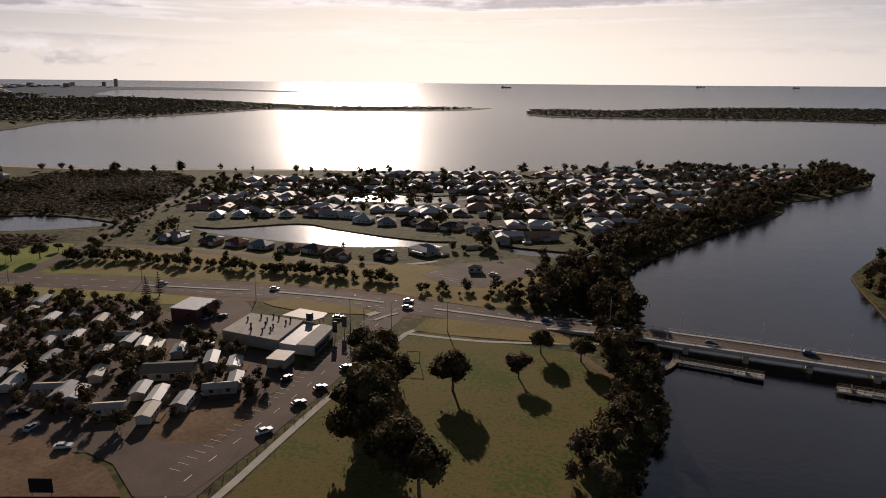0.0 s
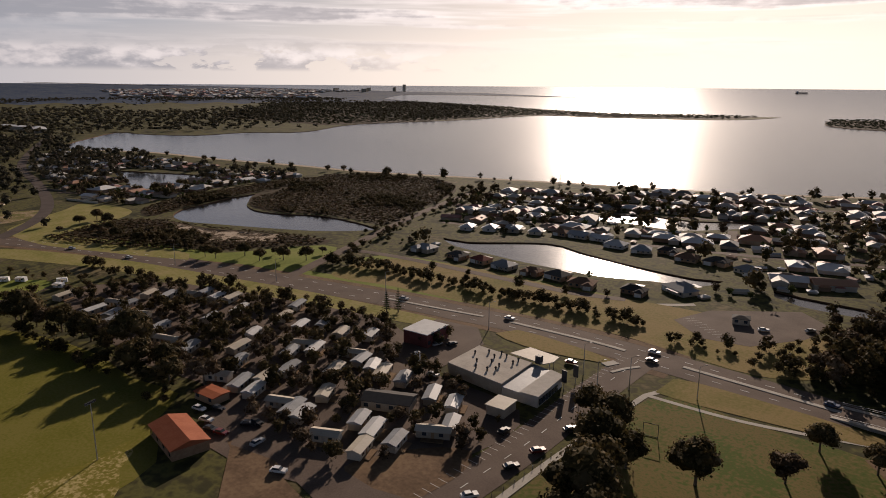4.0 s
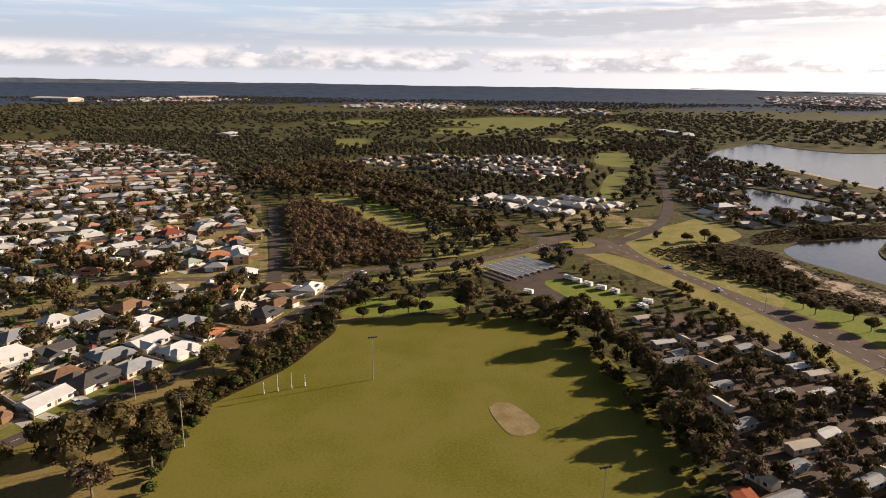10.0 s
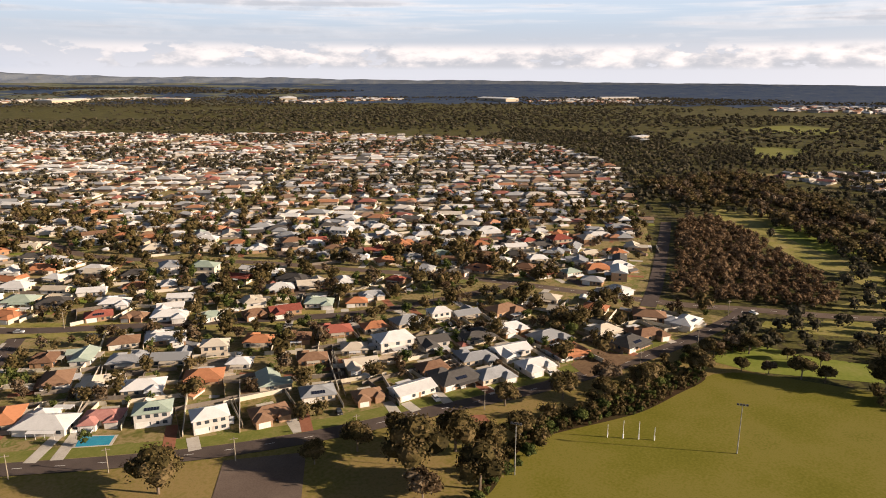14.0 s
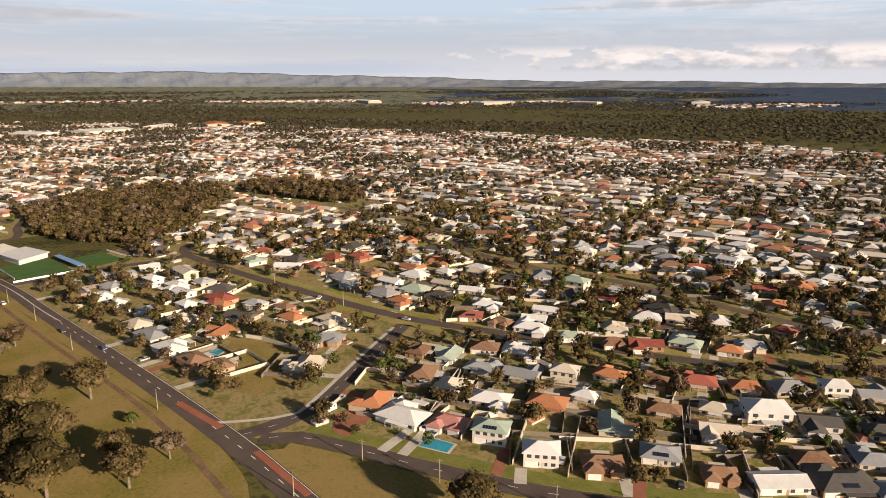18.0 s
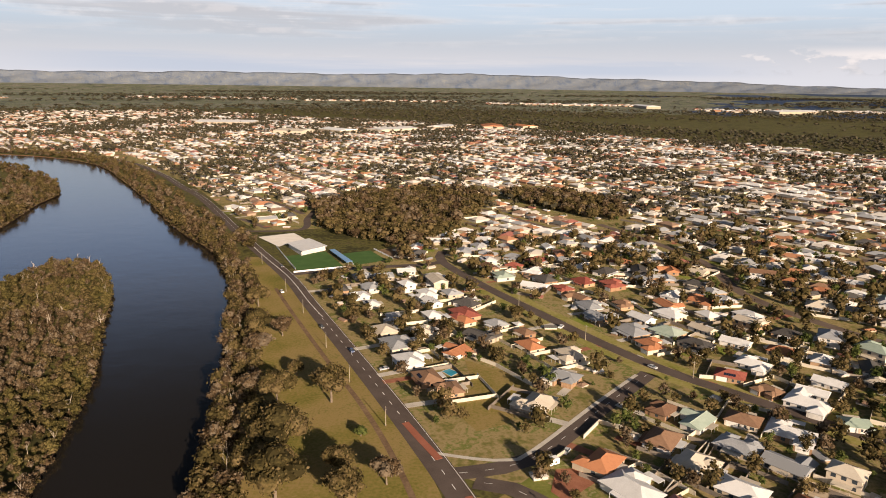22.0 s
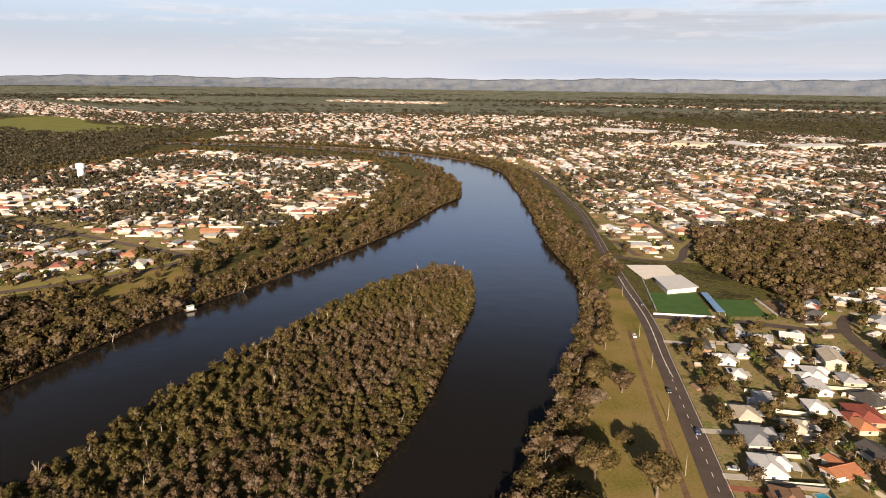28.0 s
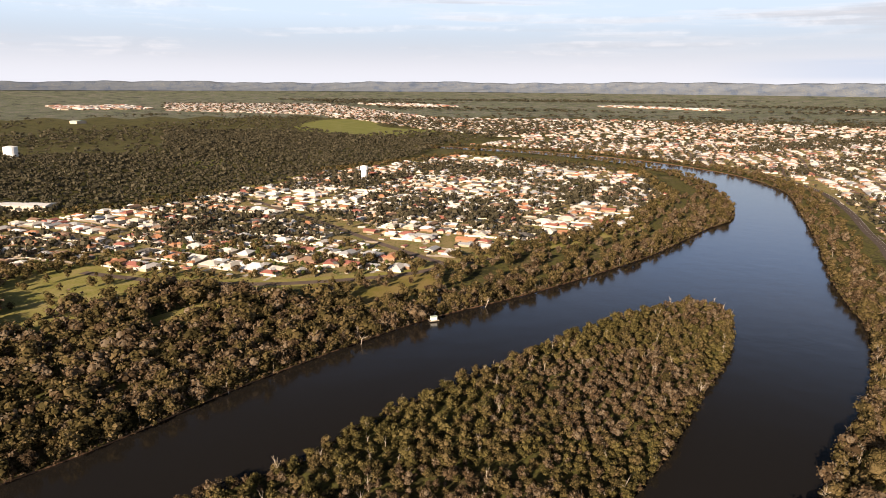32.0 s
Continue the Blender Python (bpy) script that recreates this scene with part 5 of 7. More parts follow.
inland = allxy[:, 1] < 250
lots("lot_surfaces", allxy[inland], alltn[inland], "small lawns, driveways and patios on the house lots")
mid = inland & (away < 1000)
pale = rng.uniform(size=len(allxy)) < .6
lot_fences("lot_fences", allxy[mid & pale], alltn[mid & pale], "cream steel fences between suburban lots", M_FENCE)
lot_fences("lot_fences", allxy[mid & ~pale], alltn[mid & ~pale], "weathered grey fences between suburban lots", M_DARKFENCE)
sheds = open_ground(np.concatenate([scatter(p, 21) for p in (S_NEAR, S_NORTH, S_CANAL)] + [scatter(S_MAIN, 28)]))
house_stuff("garden_sheds", sheds, rng.uniform(0, 6.3, len(sheds)), "small garden sheds and patios with metal roofs", .4, (2, 5))
town = scatter([(5802, -1206), (5204, -2313), (2664, -1737), (2279, -2280), (1224, -2873), (568, -2415), (394, -1712), (820, -1775), (1212, -1442), (1482, -1272), (1985, -1257), (3281, -1382), (4069, -849)], 38)
green = town[rng.uniform(size=len(town)) < .5] + (19, 17)
tree_stuff("town_trees", green, "dark trees among the distant suburb", M_FARLEAF, FARLOD, scale=(1.2, 2.4), tall=.7)
house_stuff("distant_houses", town, rng.uniform(0, 6.3, len(town)), "dense pale roofs of a distant suburb", 1.2)
for n, run in enumerate(STREETS):
    structure("street", ribbon_mesh("street", curve(run[::3] if len(run) > 9 else run, 18), 3.0, M_ASPH2, .04 + .0007 * (n % 50)), "narrow suburban street between gardens", "road")
    for x, y in run:
        if max(abs(x), abs(y)) < SPAN - 10:
            mark_disc(x, y, 3.5)

# ---- woods ----
isle = scatter(ISLAND, 4.2)
edge = np.array(ISLAND) + rng.normal(0, .8, (len(ISLAND), 2))
isle = np.concatenate([isle, edge, (edge + np.roll(edge, 1, 0)) / 2, edge * .75 + np.roll(edge, 1, 0) * .25])
tone = np.sin(isle[:, 0] / 23 + isle[:, 1] / 61) + .8 * np.sin(isle[:, 1] / 29 - isle[:, 0] / 47) + rng.normal(0, .75, len(isle)) + np.interp(isle[:, 1], [-430, -330, -150], [1.0, .2, -.2])
tree_stuff("island_trees", isle[tone > .5], "dense olive-green island woodland", M_LEAF5, NEARLOD, scale=(.34, .78), tall=1.0)
tree_stuff("island_trees", isle[(tone <= .5) & (tone > -.5)], "grey-brown trees in the island woodland", M_LEAF, NEARLOD, scale=(.3, .82), tall=1.0)
tree_stuff("island_trees", isle[tone <= -.5], "brownish paperbarks in the island woodland", M_LEAF4, NEARLOD, scale=(.3, .74), tall=1.05)


def along(line, lo, hi, step, density=1.0):
    """Places strewn beside a line, between two distances to its left."""
    p = np.array(curve(line, step), float)
    d = np.gradient(p, axis=0)
    d /= np.maximum(np.linalg.norm(d, axis=1, keepdims=True), 1e-6)
    n = np.stack([-d[:, 1], d[:, 0]], 1)
    k = max(1, int(abs(hi - lo) / step * density))
    q = (p[:, None] + n[:, None] * rng.uniform(lo, hi, (len(p), k))[..., None] + rng.normal(0, step * .3, (len(p), k, 2))).reshape(-1, 2)
    return q[is_land(q[:, 0], q[:, 1])]


bank = np.concatenate([along(EAST_BANK[:-6], 4, 34, 7), along(EAST_BANK[-8:], 3, 14, 5), along(NORTH_BANK[8:], .5, 30, 6), along(NORTH_BANK[8:], 0, 4, 3.0), along(EAST_BANK[-12:], 0, 3, 3.0), along(NORTH_BANK[10:19], 30, 95, 11), along(NORTH_BANK[:9], 3, 45, 8), along(PARK_BANK[2:10], 2, 15, 5), along(PARK_BANK[9:16], 3, 42, 6.5), along(PARK_BANK[15:], 3, 45, 7), along(ESTUARY[:11], 8, 26, 22)])
keep = rng.uniform(size=len(bank)) < .55
tree_stuff("bank_trees", bank[keep], "olive eucalypts crowding the river bank", M_LEAF, NEARLOD, scale=(.6, 1.35))
tree_stuff("bank_trees", bank[~keep], "brownish paperbarks crowding the river bank", M_LEAF4, NEARLOD, scale=(.55, 1.2))
WOODS = [([(2391, -504), (1971, -838), (1533, -1044), (1207, -747), (1106, -506), (934, -332), (931, -203)], 11), ([(610, -30), (580, -70), (553, -126), (453, -176), (425, -225), (372, -214), (345, -255), (344, -200), (323, -136), (295, -50), (330, 20), (500, 20)], 8),
         (WOOD_BELT[0], 7.5), (WOOD_BELT[1], 7.5), (BUSH, 5.6), ([(-660, -214), (-843, -162), (-668, -28), (-521, 36), (-425, 78), (-396, 63), (-485, -7), (-609, -100), (-582, -133)], 8.5)]
WOODS.append(([(931, -203), (1500, -350), (1700, 100), (1100, 300), (640, 60), (600, 30), (700, 30), (830, 5), (870, -80), (900, -195)], 11))
WOODS.append(([(-515, -150), (-798, -308), (-1020, -488), (-1080, -690), (-1330, -760), (-1300, -420), (-1010, -250), (-800, -215), (-640, -150)], 11.5))
for p, sp in WOODS:
    q = scatter(p, sp)
    q = q[is_land(q[:, 0], q[:, 1])]
    if p is not WOOD_BELT[0] and p is not WOOD_BELT[1]:
        q = open_ground(q)
    mark_poly(p)
    if p is BUSH:
        tree_stuff("woodland", q, "thicket of reddish-brown scrub trees", M_LEAF3, NEARLOD, scale=(.5, 1.05), tall=.9)
        continue
    pick = rng.uniform(size=len(q)) < .55
    far = np.hypot(*q.mean(0)) > 850
    tree_stuff("woodland", q[pick], "dense olive eucalypt woodland", M_FARLEAF if far else M_LEAF, FARLOD if far else LOD, (.7, 1.5) if far else (.75, 1.6), .85)
    tree_stuff("woodland", q[~pick], "brownish trees in eucalypt woodland", M_FARLEAF if far else M_LEAF4, FARLOD if far else LOD, (.6, 1.4) if far else (.7, 1.45), .95)
EDGE = [(600, 20), (590, -80), (540, -130), (470, -190), (445, -260), (440, -344), (452, -430), (468, -585), (590, -800), (810, -975), (1230, -895), (1160, -670), (1095, -480), (985, -330), (900, -190), (868, -40), (810, 25), (700, 40)]
patch("suburb_edge", EDGE, M_VERGE, .008, "dry grass round the edge of the suburb", "grass", 0)
q = open_ground(scatter(EDGE, 9))
q = q[~inside(q[:, 0], q[:, 1], S_NORTH)]
tree_stuff("edge_trees", q, "olive trees round the edge of the suburb", M_LEAF, LOD, scale=(.5, 1.1))
few = scatter([(579, -29), (603, -63), (568, -114), (515, -145), (425, -115), (441, -44), (462, -28)], 15)
tree_stuff("clearing_trees", few[rng.uniform(size=len(few)) < .6], "scattered trees on the grass clearing", M_LEAF, NEARLOD, scale=(.6, 1.2))
gardens = np.concatenate([open_ground(scatter(p, sp)) for p, sp in ((S_NEAR, 6.3), (S_NORTH, 6.8), (S_WEST, 9), (S_CANAL, 8.5), (S_SHORE, 7.5), (S_MAIN, 9.5))])
rg = np.hypot(*gardens.T)
dens = np.sin(gardens[:, 0] / 47) + np.sin(gardens[:, 1] / 39 + 1) + rng.normal(0, .9, len(gardens))
north = inside(gardens[:, 0], gardens[:, 1], S_NORTH)
near_g, far_g = gardens[(rg < 650) & (dens > -.7)], gardens[(rg >= 650) & (dens > np.where(north, .1, np.where(gardens[:, 1] > 150, -1.2, np.where(rg < 1000, .1, .3))))]
mix = rng.uniform(size=len(near_g))
close = np.hypot(*near_g.T) < 340
tree_stuff("garden_trees", near_g[(mix < .45) & close], "mixed olive garden trees between the houses", M_LEAF, NEARLOD, scale=(.5, 1.4))
tree_stuff("garden_trees", near_g[(mix < .45) & ~close], "mixed olive garden trees between the houses", M_LEAF, scale=(.5, 1.25))
tree_stuff("garden_trees", near_g[(mix >= .45) & (mix < .8)], "dark green garden shrubs and trees", M_LEAF2, NEARLOD, scale=(.3, .8))
tree_stuff("garden_trees", near_g[mix >= .8], "brownish garden trees between the houses", M_LEAF4, NEARLOD, scale=(.45, 1.0))
tree_stuff("far_garden_trees", far_g, "dark trees among distant houses", M_FARLEAF, FARLOD, scale=(.55, 1.35))
CARAVANS = [(-256, 127), (-245, 159), (-201, 188), (-156, 202), (-112, 203), (-86, 190), (-70, 180), (-30, 178), (-24, 150), (-46, 118), (-80, 120), (-115, 122), (-145, 116), (-198, 118)]
for p in (MARSH, MARSH_SOUTH, *FIELDS, S_WEST, S_ESTATE, S_SHORE, S_CANAL, S_NORTH, S_NEAR, S_MAIN, VERGE2, VERGE3):
    mark_poly(p)

# ---- caravan park ----
M_CABIN = mat("cabin_cladding", [(.34, .29, .23), (.52, .47, .39)], 3, random_shift=.8)
M_DECK = mat("timber_deck", [(.16, .10, .06), (.26, .18, .11)], 2)
M_STEEL = mat("galvanised_steel", [(.38, .38, .37), (.5, .5, .49)], 2, rough=.45, metal=.6)
M_WOODPOLE = mat("weathered_timber_pole", [(.20, .17, .13), (.30, .26, .20)], 1.5)
M_WHITE = mat("white_paint", [(.70, .70, .68), (.80, .80, .78)], 3)
M_BLACK = mat("black_rubber", [(.012, .012, .012), (.03, .03, .03)], 1)
M_DARKMETAL = mat("dark_grey_metal", [(.045, .045, .05), (.08, .08, .085)], 2, rough=.5)
patch("caravan_park_ground", CARAVANS, M_ASPH2, .02, "grey-brown caravan park lanes and sites", "ground")


def cabin(x, y, turn, roof, long):
    key = ("cabin", roof, long)
    m = pose(x, y, 0, 0, 0, turn)
    mark_disc(x, y, 4)
    if key in MADE:
        return copy_thing(MADE[key], m)
    w, d, h = long, 3.8, 2.6
    c = thing("cabin", f"small park cabin with {LABELS[roof]} and timber deck", "cabin", "park cabins")
    part("wall", mesh("wall", *box_arrays(-w / 2, w / 2, -d / 2, d / 2, .3, h), M_CABIN), c)
    part("roof", mesh("roof", *split(*roof_arrays(w, d, h, .75, False, .4)), ROOFS[roof]), c, LABELS[roof])
    for sx in (-1, 1):
        x0 = sx * w / 2
        part("gable", mesh("gable", *split(np.array([(x0 - .04, -d / 2, h - .1), (x0 - .04, d / 2, h - .1), (x0 - .04, 0, h + .62), (x0 + .04, -d / 2, h - .1), (x0 + .04, d / 2, h - .1), (x0 + .04, 0, h + .62)]), np.array([(0, 1, 2, 2), (3, 5, 4, 4), (0, 2, 5, 3), (1, 4, 5, 2)])), M_CABIN), c)
    for wx in (-w / 4, w / 4):
        part("window", mesh("window", *box_arrays(wx - .6, wx + .6, -d / 2 - .04, -d / 2 + .03, 1.1, 2.1), M_GLASS), c)
    part("door", mesh("door", *box_arrays(-.45, .45, -d / 2 - .05, -d / 2 + .03, .4, 2.35), M_DOOR), c)
    part("deck", mesh("deck", *box_arrays(-w / 3, w / 3, -d / 2 - 2, -d / 2, .2, .38), M_DECK), c)
    c.matrix_basis = m
    MADE[key] = c
    return c


CABINS_A = [(-133, 145), (-121, 138), (-115, 127), (-105, 129), (-97, 129), (-103, 137), (-103, 146), (-118, 163), (-115, 155), (-111, 163), (-117, 180), (-107, 186), (-98, 170), (-91, 168), (-84, 167), (-78, 166), (-69, 167), (-84, 130), (-78, 130), (-73, 130), (-79, 143), (-54, 165), (-58, 127), (-58, 139), (-51, 138), (-46, 129)]
CABINS_B = [(-42, 138), (-38, 149), (-37, 155), (-45, 165), (-91, 156), (-174, 135), (-159, 130), (-145, 132), (-141, 156), (-149, 176), (-157, 188), (-217, 135), (-211, 138), (-214, 125), (-219, 151), (-211, 156), (-207, 163), (-203, 170), (-193, 170), (-187, 174), (-203, 128), (-194, 136), (-130, 182), (-135, 174), (-244, 123), (-194, 123), (-171, 129), (-169, 154), (-170, 168)]
for i, (x, y) in enumerate(CABINS_A + CABINS_B):
    cabin(x, y, (118, 28)[i % 5 == 2] + (i * 37 % 13) - 6, ("cream", "grey", "cream", "grey", "white")[i % 5], (8.0, 9.5)[i % 3 == 0])

# ---- larger buildings ----


def slab(name, outline, z0, z1, material, parent=None, label=""):
    """A prism over a plan outline, given anticlockwise."""
    n = len(outline)
    v = np.array([(x, y, z) for z in (z0, z1) for x, y in outline], float)
    i = np.arange(n)
    sides = np.stack([i, (i + 1) % n, (i + 1) % n + n, i + n], 1)
    from mathutils.geometry import tessellate_polygon
    t = np.array(tessellate_polygon([[Vector((x, y, 0)) for x, y in outline]]))
    a = v[t]
    flip = np.cross(a[:, 1] - a[:, 0], a[:, 2] - a[:, 0])[:, 2] < 0
    t[flip] = t[flip][:, ::-1]
    me = mesh(name, v, [sides, t + n, t[:, ::-1]], material)
    return part(name, me, parent, label) if parent else new(name, me)


def rect(cx, cy, w, d, turn):
    c, s = math.cos(radians(turn)), math.sin(radians(turn))
    return [(cx + x * c - y * s, cy + x * s + y * c) for x, y in ((-w / 2, -d / 2), (w / 2, -d / 2), (w / 2, d / 2), (-w / 2, d / 2))]


def hall(name, label, category, cx, cy, w, d, h, turn, wall, roof, pitch=.12, gable=True, windows=4, roller=False):
    """A shed, hall or shop: walls, a shallow roof, windows, a door."""
    b = thing(name, label, category)
    part("wall", mesh("wall", *box_arrays(-w / 2, w / 2, -d / 2, d / 2, -.2, h), wall), b)
    part("roof", mesh("roof", *split(*roof_arrays(w, d, h, d / 2 * pitch, not gable, .4)), roof), b)
    for x in np.linspace(-w / 2 + 1.5, w / 2 - 1.5, windows):
        for s in (-1, 1):
            part("window", mesh("window", *box_arrays(x - .7, x + .7, s * d / 2 - .04, s * d / 2 + .04, 1, 2.2), M_GLASS), b)
    part("door", mesh("door", *box_arrays(-w / 2 - .05, -w / 2 + .05, -.6, .6, 0, 2.2), M_DOOR), b)
    b.matrix_basis = pose(cx, cy, 0, 0, 0, turn)
    mark_disc(cx, cy, max(w, d) / 2)
    return b


M_REDROOF = mat("rust_red_metal_roof", [(.26, .075, .035), (.36, .12, .06)], 3, rough=.6)
hall("clubroom", "brick clubroom with a rust-red metal roof", "clubroom", -86.3, 99, 18, 10, 3.2, -8, WALLS["brick"], M_REDROOF, .3)
hall("storage_shed", "small shed with a rust-red metal roof", "shed", -104, 118.5, 9, 6, 2.6, 8, WALLS["brick"], M_REDROOF, .1, windows=2)
two = thing("office_block", "two-storey red and grey office with a flat white roof", "office")
q = rect(-90.8, 200, 11, 13.5, 8)
slab("wall", q, 0, 5.2, mat("maroon_cladding", [(.10, .035, .035), (.16, .06, .055)], 3), two)
slab("roof", rect(-90.8, 200, 11.5, 14, 8), 5.2, 5.45, ROOFS["white"], two, "flat white roof")
for i in range(6):
    slab("window", rect(-84.5 - .3 * i, 195.4 + i * 2.0, .16, 1.5, 8), 1.2 + (i % 2) * 3, 2.6 + (i % 2) * 3, M_GLASS, two)
mark_disc(-93, 203, 11)
M_SHOPROOF = mat("dusty_roof_membrane", [(.36, .33, .29), (.45, .41, .36), (.52, .48, .42)], 5, fine=6)
shop = thing("supermarket", "low supermarket with a wide pale flat roof and vents", "supermarket")
SHOP = [(-66, 182), (-27, 181), (-29, 203), (-37, 212), (-52, 213), (-67, 203)]
MAINROOF = [(-64, 183), (-40.2, 182), (-43, 202.6), (-66, 202)]
slab("wall", MAINROOF, 0, 3.9, WALLS["render"], shop)
slab("roof", MAINROOF, 3.9, 4.1, M_SHOPROOF, shop, "pale flat roof")
slab("annex", [(-40, 182), (-27, 183), (-30, 201), (-42.8, 203)], 0, 3.2, WALLS["whitewall"], shop)
slab("annex_roof", [(-40, 181.6), (-33, 182), (-35.5, 202.4), (-43, 203.2)], 3.2, 3.45, ROOFS["grey"], shop, "grey sheet roof")
slab("parapet", [(-33, 181.8), (-26.6, 182.8), (-29.6, 201.5), (-35.4, 202.4)], 3.2, 3.9, WALLS["whitewall"], shop, "raised white parapet")
slab("canopy", [(-53, 203.4), (-39, 203.4), (-37.5, 207), (-38.5, 212), (-51, 212.5)], 4.2, 4.5, ROOFS["cream"], shop)
for x, y in ((-50, 211), (-40, 211), (-38.5, 206)):
    part("column", mesh("column", *limb((x, y, 0), (x, y, 4.25), .15, .15, 8), M_STEEL), shop)
for x, y in ((-62, 195), (-55, 201), (-55, 197), (-52, 200), (-53, 193), (-47, 200), (-49, 192), (-47, 197), (-54, 186), (-50, 187), (-48, 189), (-59, 199), (-57, 190)):
    part("roof_vent", mesh("roof_vent", *merge([limb((x, y, 4.0), (x, y, 5.0), .28, .28, 8), limb((x, y, 5.0), (x, y, 5.35), .5, .3, 8)]), M_DARKMETAL), shop)
for i in range(6):
    slab("shop_window", rect(-27.0 - i * .33, 184.6 + i * 2.2, .16, 1.7, 8), .6, 2.6, M_GLASS, shop)
part("sign_tower", mesh("sign_tower", *box_arrays(-42.4, -40.4, 203.2, 205, 3.8, 6.6), M_DARKMETAL), shop)
mark_poly(SHOP)
kiosk = thing("kiosk", "small flat-roofed shop with a cream roof", "shop")
slab("wall", rect(-33.5, 173.5, 6, 7.4, 8), 0, 3, WALLS["render"], kiosk)
slab("roof", rect(-33.5, 173.5, 6.6, 8, 8), 3, 3.25, ROOFS["cream"], kiosk)
mark_disc(-36, 176, 5)
patch("car_park", [(-100, 182), (-80, 178), (-68, 180), (-72, 212), (-85, 224), (-104, 220)], M_ASPH2, .045, "grey asphalt car park beside the supermarket", "car park", 0)
patch("car_park", [(-97, 112), (-80, 103), (-62, 104), (-40, 112), (-36, 122), (-60, 124), (-98, 122)], M_ASPH2, .045, "brown-grey car park beside the clubroom", "car park", 0)
patch("court", [(-77, 108), (-76, 118), (-62, 120), (-55, 108), (-63, 103)], M_DIRT, .07, "bare brown fenced yard", "ground", 0)
patch("grass_island", [(-76, 224), (-60, 221), (-40, 224), (-28, 228), (-30, 232), (-50, 234), (-72, 233)], M_PARK, .12, "brown grass island beside the highway", "grass")
patch("grass_island", [(-6, 218), (30, 222), (56, 228), (54, 234), (20, 235), (-6, 232)], M_PARK, .07, "worn grass strip beside the highway", "grass")
RAMP = [(-32, 288), (-26, 310), (4, 336), (20, 322), (15, 301), (2, 279), (-15, 275)]
patch("club_car_park", RAMP, M_ASPH2, .05, "brown-grey asphalt car park among trees", "car park", 0)
for i in range(9):
    structure("parking_lines", ribbon_mesh("parking_lines", [(-29.5 + i * 2.3, 292 - i * 1.5), (-26.5 + i * 2.3, 296 - i * 1.5)], .07, M_PAINT, .12), "white parking bay line", "road marking")
kiosk = hall("toilet_block", "small round-cornered toilet block in the car park", "toilet block", -10, 303, 6.5, 5, 2.8, 20, WALLS["render"], ROOFS["dark"], .3, False, 2)
foot = thing("footbridge", "small arched white footbridge over the canal", "footbridge")
for k in range(6):
    z = .5 + 1.1 * math.sin(math.pi * (k + .5) / 6)
    part("deck_panel", mesh("deck_panel", *box_arrays(-7 + k * 2.35, -4.6 + k * 2.35, -1.1, 1.1, z, z + .2), M_CONC), foot)
    for s in (-1, 1):
        part("rail", mesh("rail", *box_arrays(-7 + k * 2.35, -4.6 + k * 2.35, s * 1.1 - .05, s * 1.1 + .05, z + 1.0, z + 1.12), M_WHITE), foot)
foot.matrix_basis = pose(39, 351, 0, 0, 0, 60)
clubhouse = thing("bowling_club", "white-roofed bowling clubhouse beside the greens", "clubhouse")
slab("wall", [(138, -487), (126, -502), (108, -480), (122, -462)][::-1], 0, 3.4, WALLS["whitewall"], clubhouse)
slab("roof", [(139, -486), (126, -504), (106.5, -480), (121, -460)][::-1], 3.4, 3.75, ROOFS["white"], clubhouse, "broad white metal roof")
patch("white_green", [(172, -520), (147, -538), (127, -508), (143, -496), (146, -488)], mat("white_sand_green", [(.62, .58, .52), (.72, .68, .62)], 6), .09, "pale resurfaced bowling green", "bowling green", 0)
patch("clay_court", [(52, -456), (30, -470), (46, -496), (70, -484)], M_DIRT, .08, "disused grey-brown green beside the club", "ground", 0)
for a, b in (((117, -424), (148, -488)), ((80, -440), (100, -478)), ((54, -458), (72, -486)), ((116, -416), (84, -432))):
    ln = math.hypot(b[0] - a[0], b[1] - a[1])
    f = thing("fence", "low white fence beside a bowling green", "fence", "green fences")
    part("panel", mesh("panel", *box_arrays(0, ln, -.05, .05, 0, 1.1), M_WHITE), f)
    part("rail", mesh("rail", *box_arrays(0, ln, -.09, .09, 1.1, 1.2), M_WHITE), f)
    f.matrix_basis = pose(*a, 0, 0, 0, math.degrees(math.atan2(b[1] - a[1], b[0] - a[0])))
shelter = thing("shelter", "blue-roofed shelter between the greens", "shelter")
slab("roof", [(84, -436), (80, -439), (100, -474), (103, -471)][::-1], 2.6, 2.8, mat("blue_roof", [(.12, .24, .42), (.17, .30, .48)], 3), shelter)
for x, y in ((83, -438), (101, -472), (90, -450), (95, -461)):
    part("post", mesh("post", *limb((x, y, 0), (x, y, 2.6), .08, .08, 6), M_STEEL), shelter)
for x, y in [(-28.0, 205.8), (-28.4, 199.6)]:
    p = thing("sign_pylon", "tall dark sign pylon beside the shop", "sign", "sign pylons")
    part("post", mesh("post", *limb((0, 0, -.2), (0, 0, 5), .14, .14, 6), M_STEEL), p)
    part("sign_panel", mesh("sign_panel", *box_arrays(-.9, .9, -.15, .15, 2.4, 6.6), M_DARKMETAL), p)
    p.location = (x, y, 0)
tank = thing("tank", "upright white tank beside the car park", "tank")
part("shell", mesh("shell", *limb((0, 0, 0), (0, 0, 4.6), 1.1, 1.1, 16), M_WHITE), tank)
part("lid", mesh("lid", *limb((0, 0, 4.6), (0, 0, 5.0), 1.1, .3, 16), M_WHITE), tank)
tank.location = (-76.7, 181.2, 0)
camp = hall("camp_kitchen", "low park building with dark solar panels on its roof", "building", -60.6, 153.0, 15, 8, 3.0, 28, WALLS["render"], ROOFS["dark"], .3)
